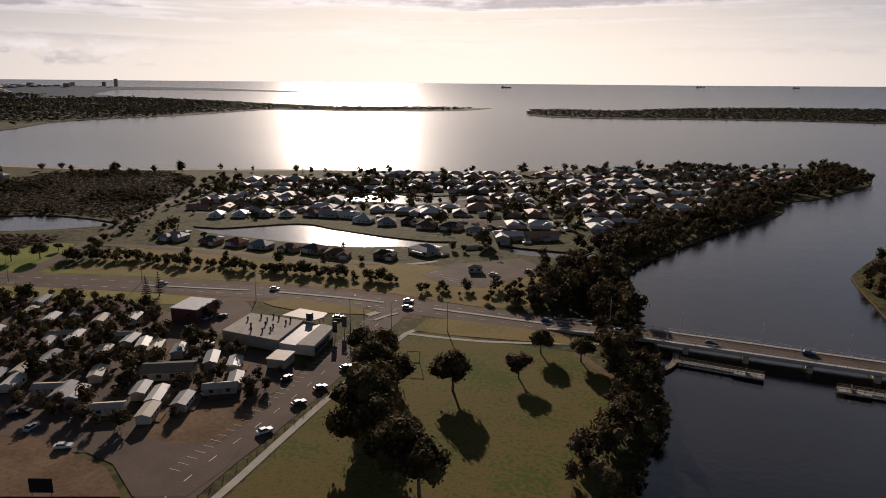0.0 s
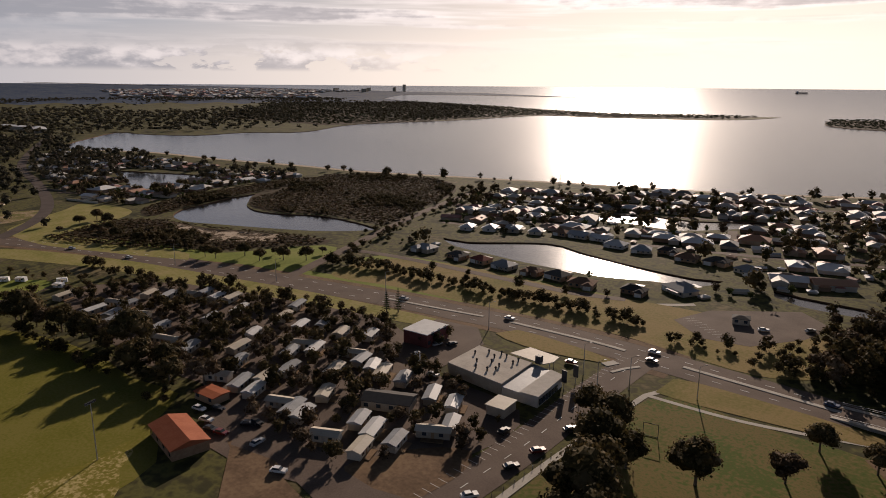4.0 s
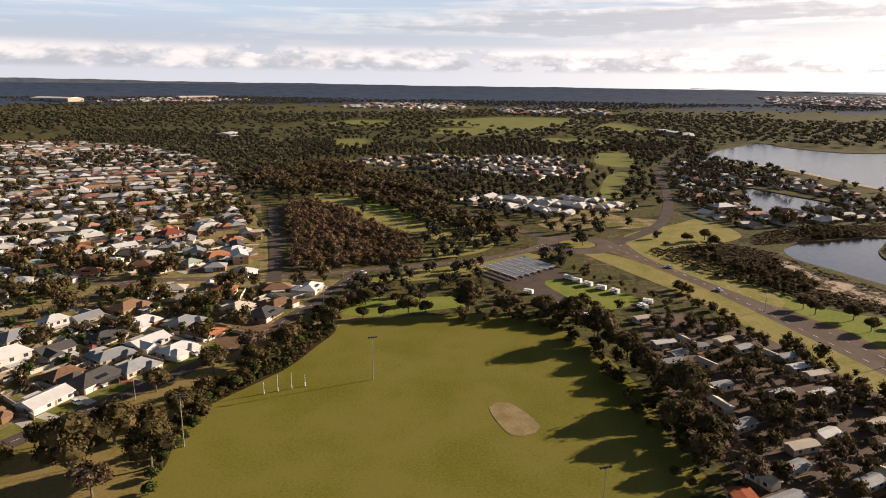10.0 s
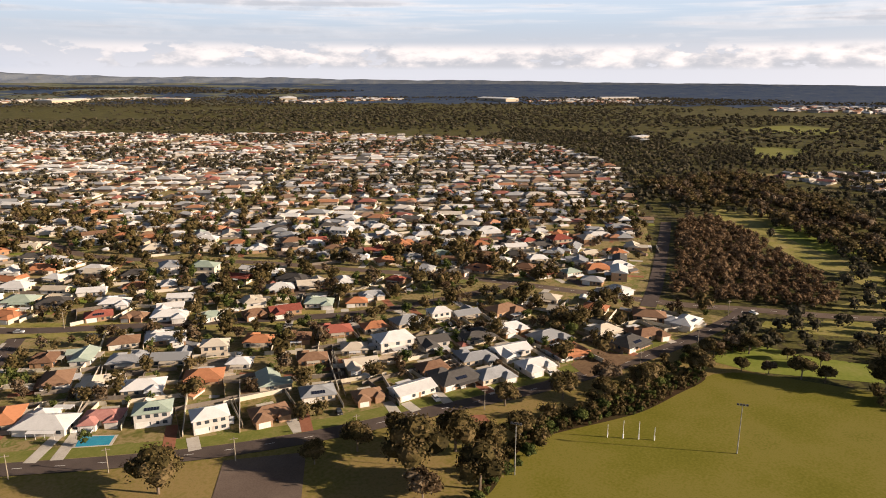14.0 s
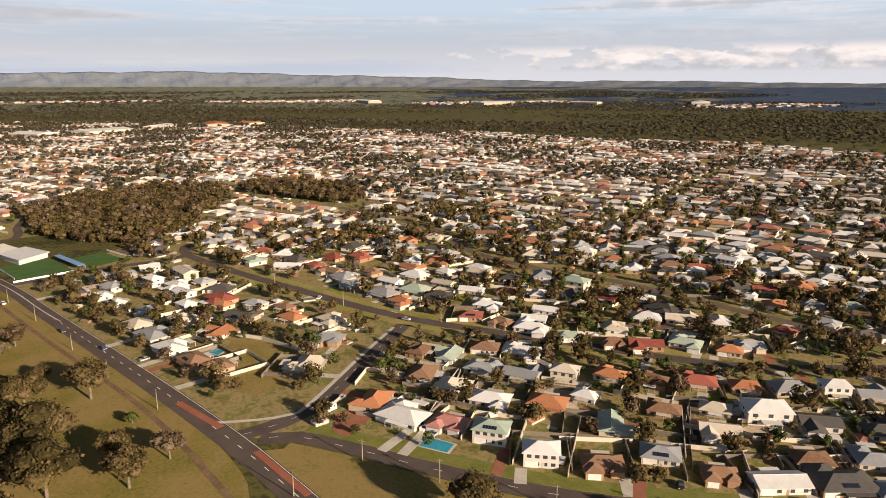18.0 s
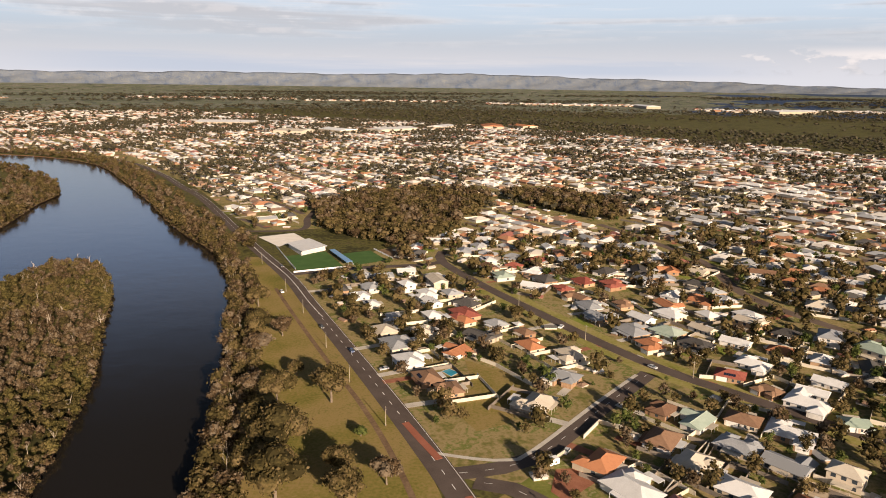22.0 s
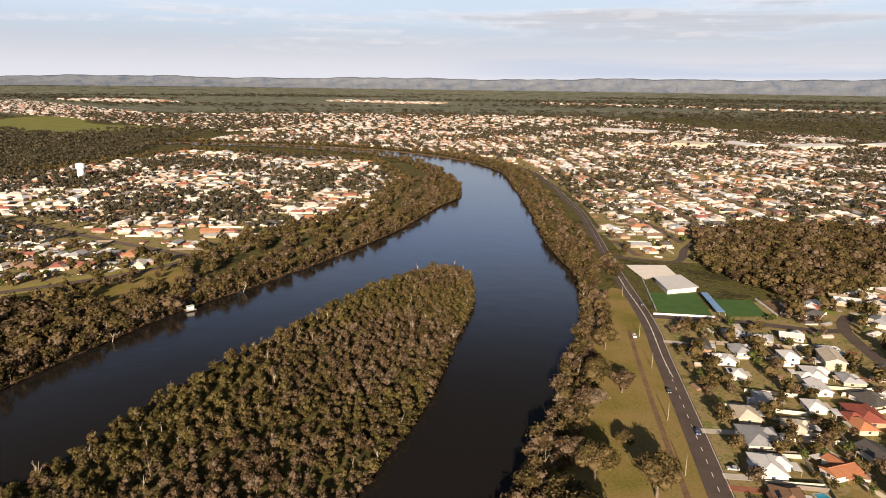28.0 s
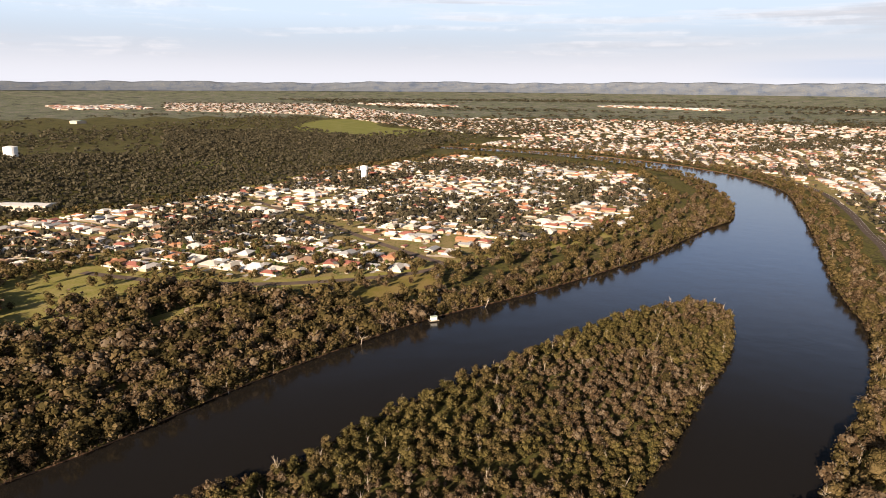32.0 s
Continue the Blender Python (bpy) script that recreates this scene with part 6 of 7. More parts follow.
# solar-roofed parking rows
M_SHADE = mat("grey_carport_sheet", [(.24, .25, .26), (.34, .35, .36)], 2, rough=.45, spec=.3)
for i in range(7):
    s = thing("carport", "long carport roofed with blue-grey panels", "carport", "carports")
    for j in range(7):
        p = part("roof_panel", mesh("roof_panel", *box_arrays(-1.9, 1.9, -1.5, 1.5, -.08, .08), M_SHADE), s)
        p.matrix_basis = pose(-12.6 + j * 4.2, 0, 2.8, 10, 0, 0)
    for j in range(5):
        part("post", mesh("post", *limb((-14 + j * 7, 0, 0), (-14 + j * 7, 0, 2.75), .1, .1, 6), M_STEEL), s)
    part("beam", mesh("beam", *merge([box_arrays(-14.5, 14.5, -.08, .08, 2.55, 2.7), box_arrays(-14.6, 14.6, -1.75, -1.5, 2.45, 2.75)]), M_WHITE), s)
    s.matrix_basis = pose(-316.5 - i * 3.83, 60.5 + i * 3.67, 0, 0, 0, 39)


def caravan(x, y, turn):
    m = pose(x, y, 0, 0, 0, turn)
    if "caravan" in MADE:
        return copy_thing(MADE["caravan"], m)
    c = thing("caravan", "white touring caravan parked on the grass", "caravan", "caravans")
    v, f = box_arrays(-2.6, 2.6, -1.15, 1.15, .45, 2.5)
    v[[4, 7], 0] += .35
    v[[5, 6], 0] -= .25
    part("body", mesh("body", v, f, M_WHITE), c)
    part("roof_hatch", mesh("roof_hatch", *box_arrays(-.4, .4, -.35, .35, 2.5, 2.62), M_STEEL), c)
    for sx in (-1.3, 1.0):
        part("window", mesh("window", *box_arrays(sx - .5, sx + .5, -1.18, -1.1, 1.4, 2.0), M_GLASS), c)
    part("door", mesh("door", *box_arrays(-.25, .4, -1.18, -1.1, .55, 2.3), M_DOOR), c)
    part("awning", mesh("awning", *box_arrays(-1.8, 1.8, -3.2, -1.15, 2.2, 2.26), ROOFS["cream"]), c)
    part("drawbar", mesh("drawbar", *limb((2.5, 0, .5), (3.9, 0, .5), .06, .05), M_DARKMETAL), c)
    for wy in (-1.1, 1.1):
        w = part("wheel", mesh("wheel", *limb((0, wy - .1, .34), (0, wy + .1, .34), .34, .34, 12), M_BLACK), c)
        part("rim", mesh("rim", *limb((0, wy * 1.1 - .02, .34), (0, wy * 1.1 + .02, .34), .18, .18, 10), M_STEEL), w)
    c.matrix_basis = m
    MADE["caravan"] = c
    return c


for i, (x, y) in enumerate([(-312, 98), (-306, 102), (-300, 107), (-294, 113), (-288, 119), (-283, 74), (-269, 83), (-261, 88), (-254, 94), (-247, 99), (-30, -188), (-272, 132), (-264, 128)]):
    caravan(x, y, 50 + 20 * math.sin(i * 3))
patch("storage_yard", [(-356, 74), (-326, 46), (-298, 62), (-256, 100), (-267, 127), (-306, 108), (-333, 94)], M_ASPH, .0, "asphalt yard under long carports", "yard", 0)
mark_poly([(-356, 74), (-326, 46), (-298, 62), (-256, 100), (-267, 127), (-306, 108), (-333, 94)])

# ---- the bridge ----
bridge = thing("bridge", "long low concrete road bridge over the river", "bridge")
line = curve(BRIDGE, 6)


def swept(line, offset, half, z0, z1, rise=None):
    """A bar of square section along a line; rise gives the height added at each of its points."""
    p = np.array(line, float)
    lift = 0 if rise is None else np.asarray(rise)
    d = np.gradient(p, axis=0)
    d /= np.linalg.norm(d, axis=1, keepdims=True)
    n = np.stack([-d[:, 1], d[:, 0]], 1)
    ring = [np.c_[p + n * (offset + half), np.full(len(p), z0) + lift], np.c_[p + n * (offset - half), np.full(len(p), z0) + lift], np.c_[p + n * (offset - half), np.full(len(p), z1) + lift], np.c_[p + n * (offset + half), np.full(len(p), z1) + lift]]
    k, i = len(p), np.arange(len(p) - 1)
    f = [np.stack([a * k + i, a * k + i + 1, b * k + i + 1, b * k + i], 1) for a, b in ((0, 1), (1, 2), (2, 3), (3, 0))]
    return np.concatenate(ring), np.concatenate(f + [np.array([[0, k, 2 * k, 3 * k], [k - 1, 4 * k - 1, 3 * k - 1, 2 * k - 1]])])


climb = np.interp([q[0] for q in line], [40, 76, 100, 190], [-2.9, -.25, 0, 0])


def deck_point(x):
    """Middle of the deck and its height above or below the main span, at a place along it."""
    q = np.array(line)
    return float(np.interp(x, q[:, 0], q[:, 1])), float(np.interp(x, q[:, 0], climb))


part("deck", mesh("deck", *swept(line, 0, 5.6, 2.1, 3.0, climb), M_CONC), bridge)
part("roadway", mesh("roadway", *swept(line, 0, 3.9, 3.0, 3.06, climb), M_ASPH2), bridge)
for s in (-1, 1):
    part("footway", mesh("footway", *swept(line, s * 4.75, .8, 3.0, 3.2, climb), M_CONC), bridge)
    part("handrail", mesh("handrail", *swept(line, s * 5.5, .06, 4.2, 4.3, climb), M_STEEL), bridge)
    part("mid_rail", mesh("mid_rail", *swept(line, s * 5.5, .04, 3.7, 3.78, climb), M_STEEL), bridge)
    part("beam", mesh("beam", *swept(line[4:], s * 3.4, .5, 1.3, 2.1, climb[4:]), M_CONC), bridge)
    post = mesh("rail_post", *box_arrays(-.06, .06, -.06, .06, 3.1, 4.25), M_STEEL)
    for x in range(56, 190, 3):
        p = part("rail_post", post, bridge)
        y, z = deck_point(x)
        p.location = (x, y + s * 5.5, z)
# lit copy of the concrete: warm sunlight put into the pier colour
M_PIER = mat("sun_tinted_pier_concrete", [(.42, .36, .24), (.55, .48, .33)], 2)
for x in (89, 108, 127, 146, 165, 184):
    y, z = deck_point(x)
    part("pier", mesh("pier", *merge([limb((x, y - 4.2, -3), (x, y - 4.2, 1.3), .95, .95, 12), limb((x, y + 4.2, -3), (x, y + 4.2, 1.3), .95, .95, 12), box_arrays(x - .7, x + .7, y - 4.2, y + 4.2, -3, 1.2)]), M_PIER), bridge)
for x in (87, 113, 139):
    y = deck_point(x)[0] + 5.0
    part("lamp_post", mesh("lamp_post", *merge([limb((x, y, 3.1), (x, y, 11), .09, .06, 6), limb((x, y, 11), (x, y - 1.6, 11.3), .05, .04)]), M_STEEL), bridge)
for (x0, y0, x1, y1) in ((86, 224, 113, 221.5), (133, 220.5, 162, 219)):
    ln, an = math.hypot(x1 - x0, y1 - y0), math.degrees(math.atan2(y1 - y0, x1 - x0))
    j = thing("jetty", "pale timber fishing platform below the bridge", "jetty", "fishing platforms")
    part("deck", mesh("deck", *merge([box_arrays(0, ln, -1.1, 1.1, .2, .45), box_arrays(*((ln - 9, ln) if x0 < 100 else (0, 9)), -2.6, -1.1, .2, .45)]), M_CONC), j)
    for s in (-1, 1):
        part("handrail", mesh("handrail", *merge([box_arrays(0, ln, s * 1.1 - .05, s * 1.1 + .05, 1.4, 1.5), box_arrays(0, ln, s * 1.1 - .04, s * 1.1 + .04, .9, .98)]), M_WOODPOLE), j)
        for i in range(int(ln // 2.4) + 1):
            part("post", mesh("post", *box_arrays(i * 2.4 - .08, i * 2.4 + .08, s * 1.1 - .08, s * 1.1 + .08, -2.5, 1.5), M_WOODPOLE), j)
    e = ln - 9 if x0 < 100 else 0
    part("platform_rail", mesh("platform_rail", *merge([box_arrays(e, e + 9, -2.65, -2.55, 1.4, 1.5)] + [box_arrays(e + 2.2 * i, e + 2.2 * i + .12, -2.66, -2.54, .3, 1.5) for i in range(5)]), M_WOODPOLE), j)
    part("windbreak", mesh("windbreak", *box_arrays(e + 3.6, e + 3.75, -2.4, .9, .45, 2.1), M_DARKMETAL), j)
    j.matrix_basis = pose(x0, y0, 0, 0, 0, an)
walkway = thing("walkway", "curved timber walkway to the fishing platform", "walkway")
part("deck", mesh("deck", *swept(curve([(76, 210), (81, 213), (84.5, 218.5), (86, 224.5), (86, 231)], 2), 0, 1.0, .1, .35), M_WOODPOLE), walkway)
hut = thing("jetty_hut", "small pale jetty hut at the river's edge", "hut")
part("deck", mesh("deck", *box_arrays(-3, 3, -2, 2, -.2, .3), M_WOODPOLE), hut)
part("wall", mesh("wall", *box_arrays(-1.8, 1.8, -1.4, 1.4, .3, 2.4), M_WHITE), hut)
part("roof", mesh("roof", *split(*roof_arrays(3.6, 2.8, 2.4, .6, False, .3)), ROOFS["green"]), hut)
hut.matrix_basis = pose(347, -256, 0, 0, 0, 75)

# ---- road furniture and paint ----


def dashes(name, line, offset, length, gap, half, z, label):
    p = np.array(curve(line, 1.0), float)
    d = np.gradient(p, axis=0)
    d /= np.linalg.norm(d, axis=1, keepdims=True)
    p = p + np.stack([-d[:, 1], d[:, 0]], 1) * offset
    dist = np.r_[0, np.cumsum(np.linalg.norm(np.diff(p, axis=0), axis=1))]
    out = []
    for s in np.arange(3, dist[-1] - length, length + gap):
        q = [np.array([np.interp(s + e, dist, p[:, k]) for k in (0, 1)]) for e in (0, length)]
        t = (q[1] - q[0]) / np.linalg.norm(q[1] - q[0])
        n = np.array([-t[1], t[0]]) * half
        out.append((np.array([(*(q[0] - n), z), (*(q[1] - n), z), (*(q[1] + n), z), (*(q[0] + n), z)]), np.array([[0, 1, 2, 3]])))
    return structure(name, mesh(name, *merge(out), M_PAINT), label, "road marking")


dashes("lane_dashes", RIVER_DRIVE, 0, 3, 6, .12, .15, "white broken centre line")
dashes("lane_dashes", FRONT_ROAD, 0, 3, 9, .08, .15, "white broken centre line")
dashes("lane_dashes", CROSS_ROAD, 0, 3, 6, .08, .16, "white broken centre line")
dashes("lane_dashes", HIGHWAY, 4.6, 3, 6, .12, .15, "white broken lane line")
dashes("lane_dashes", HIGHWAY, -4.6, 3, 6, .12, .15, "white broken lane line")
dashes("lane_dashes", PARK_ROAD, 0, 3, 6, .12, .155, "white broken centre line")
dashes("lane_dashes", WEST_ROAD, 0, 3, 6, .1, .16, "white broken centre line")
dashes("parking_lines", PARK_ROAD[:5], -5.2, .12, 2.8, 1.6, .155, "white parking bay lines")
structure("edge_line", ribbon_mesh("edge_line", curve(RIVER_DRIVE, 6), .09, M_PAINT, .15, -4.1), "thin white edge line", "road marking")
structure("solid_line", ribbon_mesh("solid_line", curve([(78, -330), (90, -352), (117, -406), (150, -460), (180, -512)], 6), .16, M_PAINT, .155), "solid white centre line", "road marking")


def kerbed(name, points, half, material, z, label):
    ob = structure(name, mesh(name, *swept(curve(points, 4), 0, half, 0, z), material), label, "median")
    return ob


kerbed("median", [(-80, 238.5), (-45, 242.5), (-30, 243)], .9, M_CONC, .25, "narrow pale concrete median")
kerbed("median", [(-8, 243.4), (23, 243.5), (44, 243.5)], .9, M_CONC, .25, "narrow pale concrete median")
kerbed("median", [(-140, 224.5), (-112, 231), (-92, 236)], .8, M_CONC, .25, "narrow pale concrete median")
kerbed("traffic_island", [(-24, 222), (-22, 228), (-19, 233)], .7, M_CONC, .25, "slim concrete traffic island")
kerbed("traffic_island", [(-29, 226), (-27, 231)], 1.6, M_CONC, .25, "pale concrete traffic island")
kerbed("turning_median", [(8, -189), (16, -203), (22, -214)], 1.4, M_REDASPH, .2, "red paved median island")
kerbed("turning_median", [(-2, -168), (-6, -158), (-14, -138)], 1.2, M_REDASPH, .2, "red paved median island")
structure("footpath", ribbon_mesh("footpath", curve([(-5, 60), (-5, 106), (-6, 132), (-7, 164), (-7, 214), (-4, 222)], 6), 1.1, M_CONC, .09), "pale concrete footpath along the park", "path")
structure("footpath", ribbon_mesh("footpath", curve([(-7, 214), (21, 217), (49, 226), (64, 232)], 6), .9, M_CONC, .092), "pale concrete footpath to the bridge", "path")
structure("footpath", ribbon_mesh("footpath", curve([(10, -193), (-4, -190), (-16, -190), (-24, -196), (-54, -236), (-76, -264)], 5), .9, M_CONC, .14), "pale concrete footpath at the corner", "path")
structure("cycle_path", ribbon_mesh("cycle_path", curve([(6, -140), (22, -185), (40, -226), (62, -268), (96, -335), (118, -380)], 8), 1.1, M_DIRT, .1), "brown cycle path beside the river drive", "path")
structure("dirt_track", ribbon_mesh("dirt_track", curve([(54, 219), (62, 210), (70, 200), (73, 185)], 6), 1.6, M_DIRT, .08), "bare sandy track by the river", "path")
for side in (-11.2, 11.2):
    structure("road_shoulder", ribbon_mesh("road_shoulder", curve(HIGHWAY[:-2], 8), 2.0, M_DIRT, .062, side), "bare reddish shoulder beside the highway", "road")
structure("gravel_strip", ribbon_mesh("gravel_strip", curve([(-340, 150), (-280, 174), (-225, 190), (-180, 203)], 8), 2.2, M_SAND, .06), "pale sandy strip along the highway", "path")
structure("reserve_path", ribbon_mesh("reserve_path", curve([(296, -14), (303, -37), (313, -53), (330, -70), (335, -92)], 6), 2.0, M_SAND, .09), "pale sandy path through the bank woodland", "path")
structure("reserve_path", ribbon_mesh("reserve_path", curve([(440, -318), (392, -289), (366, -271), (352, -258)], 6), 1.3, M_CONC, .09), "pale path down to the jetty", "path")
for side in (-7, 7):
    structure("road_verge", ribbon_mesh("road_verge", curve(SECOND_ROAD[3:-2], 8), 2.6, M_VERGE, .1, side), "dry brown verge beside the street", "grass")
structure("canal_path", ribbon_mesh("canal_path", curve([(-190, 254), (-172, 261), (-134, 266), (-106, 275), (-82, 281), (-63, 292), (-46, 302), (-34, 314)], 8), 1.6, M_CONC, .07), "pale path before the canal houses", "path")
structure("beach", ribbon_mesh("beach", curve([p for p in ESTUARY[1:11]], 15), 7, M_SAND, -.15, -3), "narrow pale beach along the estuary", "beach")
# roundabout
c, n = (-398, 114), 40
a = np.arange(n) * 2 * math.pi / n
structure("roundabout", mesh("roundabout", np.concatenate([np.c_[c[0] + 27 * np.cos(a), c[1] + 27 * np.sin(a), np.full(n, .14)], np.c_[c[0] + 13 * np.cos(a), c[1] + 13 * np.sin(a), np.full(n, .14)]]),
                             np.stack([np.arange(n), (np.arange(n) + 1) % n, (np.arange(n) + 1) % n + n, np.arange(n) + n], 1), M_ASPH2), "wide asphalt roundabout", "road")
patch("roundabout_island", [(c[0] + 12.5 * math.cos(t), c[1] + 12.5 * math.sin(t)) for t in a[::4]], M_VERGE, .16, "grassed roundabout island", "grass")
mark_disc(*c, 28)
patch("dirt_lot", [(-478, 92), (-519, 138), (-499, 169), (-486, 196), (-455, 165), (-450, 131), (-440, 106)], M_LOT, .05, "bare brown vacant lot with weeds", "ground")


def pole(x, y, h, turn, kind):
    key = ("pole", h, kind)
    m = pose(x, y, 0, 0, 0, turn)
    if key in MADE:
        return copy_thing(MADE[key], m)
    names = {"light": ("street_lamp", "tall grey steel street lamp", "street lamp"), "power": ("power_pole", "weathered timber power pole with a crossarm", "power pole"), "flood": ("floodlight", "tall floodlight pole beside the oval", "floodlight")}
    nm, lab, cat = names[kind]
    p = thing(nm, lab, cat, cat + "s")
    part("pole", mesh("pole", *limb((0, 0, -.3), (0, 0, h), .19, .11, 8), M_WOODPOLE if kind == "power" else M_STEEL), p)
    if kind == "light":
        part("arm", mesh("arm", *limb((0, 0, h), (2.2, 0, h + .4), .06, .05), M_STEEL), p)
        part("lamp_head", mesh("lamp_head", *box_arrays(1.9, 2.8, -.16, .16, h + .3, h + .46), M_DARKMETAL), p)
    elif kind == "power":
        part("crossarm", mesh("crossarm", *box_arrays(-.08, .08, -1.1, 1.1, h - .7, h - .55), M_WOODPOLE), p)
        for s in (-.9, -.3, .3, .9):
            part("insulator", mesh("insulator", *box_arrays(-.05, .05, s - .05, s + .05, h - .55, h - .35), M_DARKMETAL), p)
    else:
        part("crossarm", mesh("crossarm", *box_arrays(-.1, .1, -1.6, 1.6, h, h + .15), M_STEEL), p)
        for s in (-1.3, -.4, .4, 1.3):
            part("lamp_head", mesh("lamp_head", *box_arrays(-.25, .2, s - .3, s + .3, h + .1, h + .6), M_DARKMETAL), p)
    p.matrix_basis = m
    MADE[key] = p
    return p


for x, y in ((-173, 11), (-93, 80), (-122, -37)):
    pole(x, y, 16, 20, "flood")
for x, y in ((-19, 204), (6, 222), (61, 252), (-13, 214), (-81, 226), (-30, 214), (-144, 228), (-200, 206), (-265, 186)):
    pole(x, y, 11, 60, "light")
for x, y in ((25, -213), (45, -250), (63, -288), (86, -337), (106, -376), (140, -440), (-14, -141)):
    pole(x + 4, y + 2, 8, 205, "power")
for x, y in ((-78, -107), (-33, -150), (-52, -131), (-110, -88), (-150, -66), (-302, -26), (-215, -36), (-255, -26), (-100, -262), (-150, -208), (-230, -150), (-60, -305), (-30, -355)):
    pole(x, y, 8, 55, "power")
for i in range(4):
    g = thing("goal_post", "white wooden football goal post on the oval", "goal post", "goal posts")
    part("post", mesh("post", *limb((0, 0, -.2), (0, 0, 4.5 + 1.8 * (i in (1, 2))), .09, .07, 8), M_WHITE), g)
    part("pad", mesh("pad", *limb((0, 0, 0), (0, 0, 1.6), .2, .2, 8), M_WHITE), g)
    g.location = (-165.5 + 2.4 * i, -12 - 4.2 * i, 0)
patch("cricket_pitch", [(-154, 53), (-158, 60), (-142, 69), (-136, 60)], mat("worn_wicket_clay", [(.17, .14, .06), (.25, .19, .10), (.32, .25, .15)], 5, fine=7), .07, "worn bare centre wicket on the oval", "pitch", 3)
patch("worn_turf", [(-82, 56), (-91, 62), (-96, 69), (-93, 77), (-97, 90), (-90, 88), (-84, 82), (-73, 76), (-74, 62)], mat("sandy_worn_turf", [(.15, .135, .02), (.18, .155, .03), (.36, .29, .12), (.48, .40, .19)], 9, fine=9, stops=[.42, .50, .56, .66]), .065, "pale worn turf near the clubroom", "grass", 4)
patch("bare_yard", [(-76, -110), (-94, -94), (-76, -76), (-58, -92)], M_ASPH2, .06, "old grey-brown hardstand", "ground", 0)
patch("brick_pad", [(-144, -68), (-147, -64), (-139, -52), (-135, -55)], M_BRICKPAVE, .07, "red brick court under trees", "paving", 0)
for pts, deep in (([(-53, -153), (-60, -146), (-64, -150), (-57, -158)], 0), ([(10, -262), (7, -265), (3, -261), (6, -257)], 0)):
    pl = thing("swimming_pool", "bright blue garden swimming pool", "pool", "garden pools")
    slab("coping", [(sum(p[0] for p in pts) / 4 + (x - sum(p[0] for p in pts) / 4) * 1.18, sum(p[1] for p in pts) / 4 + (y - sum(p[1] for p in pts) / 4) * 1.18) for x, y in pts][::-1], 0, .12, M_CONC, pl)
    slab("pool_water", pts[::-1], .0, .16, mat("pool_water", [(.02, .22, .34), (.04, .32, .44)], 4, rough=.05, spec=.5), pl)
wicket_frame = thing("climbing_frame", "square metal frame on the park lawn", "frame")
for k, (a, b) in enumerate((((4, 190, 0), (4, 190, 4)), ((8, 191, 0), (8, 191, 4)), ((4, 190, 4), (8, 191, 4)), ((4, 190, .2), (8, 191, .2)))):
    part("bar", mesh("bar", *limb(a, b, .1, .1, 6), M_DARKMETAL), wicket_frame)
for i in range(26):
    b = thing("bollard", "short dark timber bollard by the footpath", "bollard", "bollards")
    part("post", mesh("post", *limb((0, 0, 0), (0, 0, .9), .1, .1, 6), M_WOODPOLE), b)
    part("cap", mesh("cap", *limb((0, 0, .9), (0, 0, .98), .1, .05, 6), M_WHITE), b)
    b.location = (-8.2 - .4 * math.sin(i), 100 + i * 4.2, 0)

BED = [(-108.6, -37.6), (-117.1, -39.0), (-128.9, -42.3), (-145.5, -40.9), (-169.0, -28.3), (-182.5, -21.8), (-202.7, -16.9), (-221.5, -12.8), (-230.5, -18.3), (-201.0, -26.7), (-178.2, -36.5), (-156.3, -46.9), (-132.0, -47.2), (-111.1, -41.5)]
patch("garden_bed", BED, M_SCRUB, .075, "dark mulched garden bed edging the oval", "garden bed", 4)
q = scatter(curve(BED, 4, True), 2.1)
pick = rng.uniform(size=len(q))
tree_stuff("bed_shrubs", q[pick < .5], "low dark shrubs on the mulched bed", M_LEAF2, LOD, scale=(.16, .38))
tree_stuff("bed_shrubs", q[pick >= .5], "low brown shrubs on the mulched bed", M_LEAF, LOD, scale=(.16, .42))
structure("front_lawn", ribbon_mesh("front_lawn", curve(FRONT_ROAD[1:-2], 8), 3.2, LAWN[0], .062, 7.2), "green front lawns along the street", "lawn")
structure("front_lawn", ribbon_mesh("front_lawn", curve(FRONT_ROAD[1:-2], 8), 2.2, M_PARK, .06, -6.2), "worn grass edge along the street", "lawn")
patch("gravel_lot", [(-88.9, 118.4), (-66.4, 121.0), (-31.3, 120.6), (-13.2, 126.3), (-10.5, 116.3), (-11.3, 103.8), (-22.3, 99.4), (-36.8, 107.9), (-59.4, 111.5), (-74.8, 107.8)], M_ASPH2, .07, "brown-grey gravel parking area", "car park", 0)
patch("road_apron", [(-44, 122), (-36, 142), (-25, 150), (-20, 140), (-20, 120), (-14, 104), (-30, 118)], M_DIRT, .066, "bare brown verge beside the park street", "ground", 4)
patch("fenced_yard", [(-73.5, 106.8), (-59.0, 109.5), (-36.5, 105.9), (-24.6, 98.5), (-49.4, 88.7)], M_DIRT, .068, "bare brown fenced yard", "ground", 0)
board = thing("scoreboard", "black scoreboard on steel legs beside the yard", "scoreboard")
part("panel", mesh("panel", *box_arrays(-2.6, 2.6, -.12, .12, 1.2, 4.6), M_BLACK), board)
for x in (-2.2, 2.2):
    part("leg", mesh("leg", *limb((x, 0, -.2), (x, 0, 4.6), .1, .1, 6), M_STEEL), board)
board.matrix_basis = pose(-40.7, 92.1, 0, 0, 0, 200)

# ---- vehicles ----


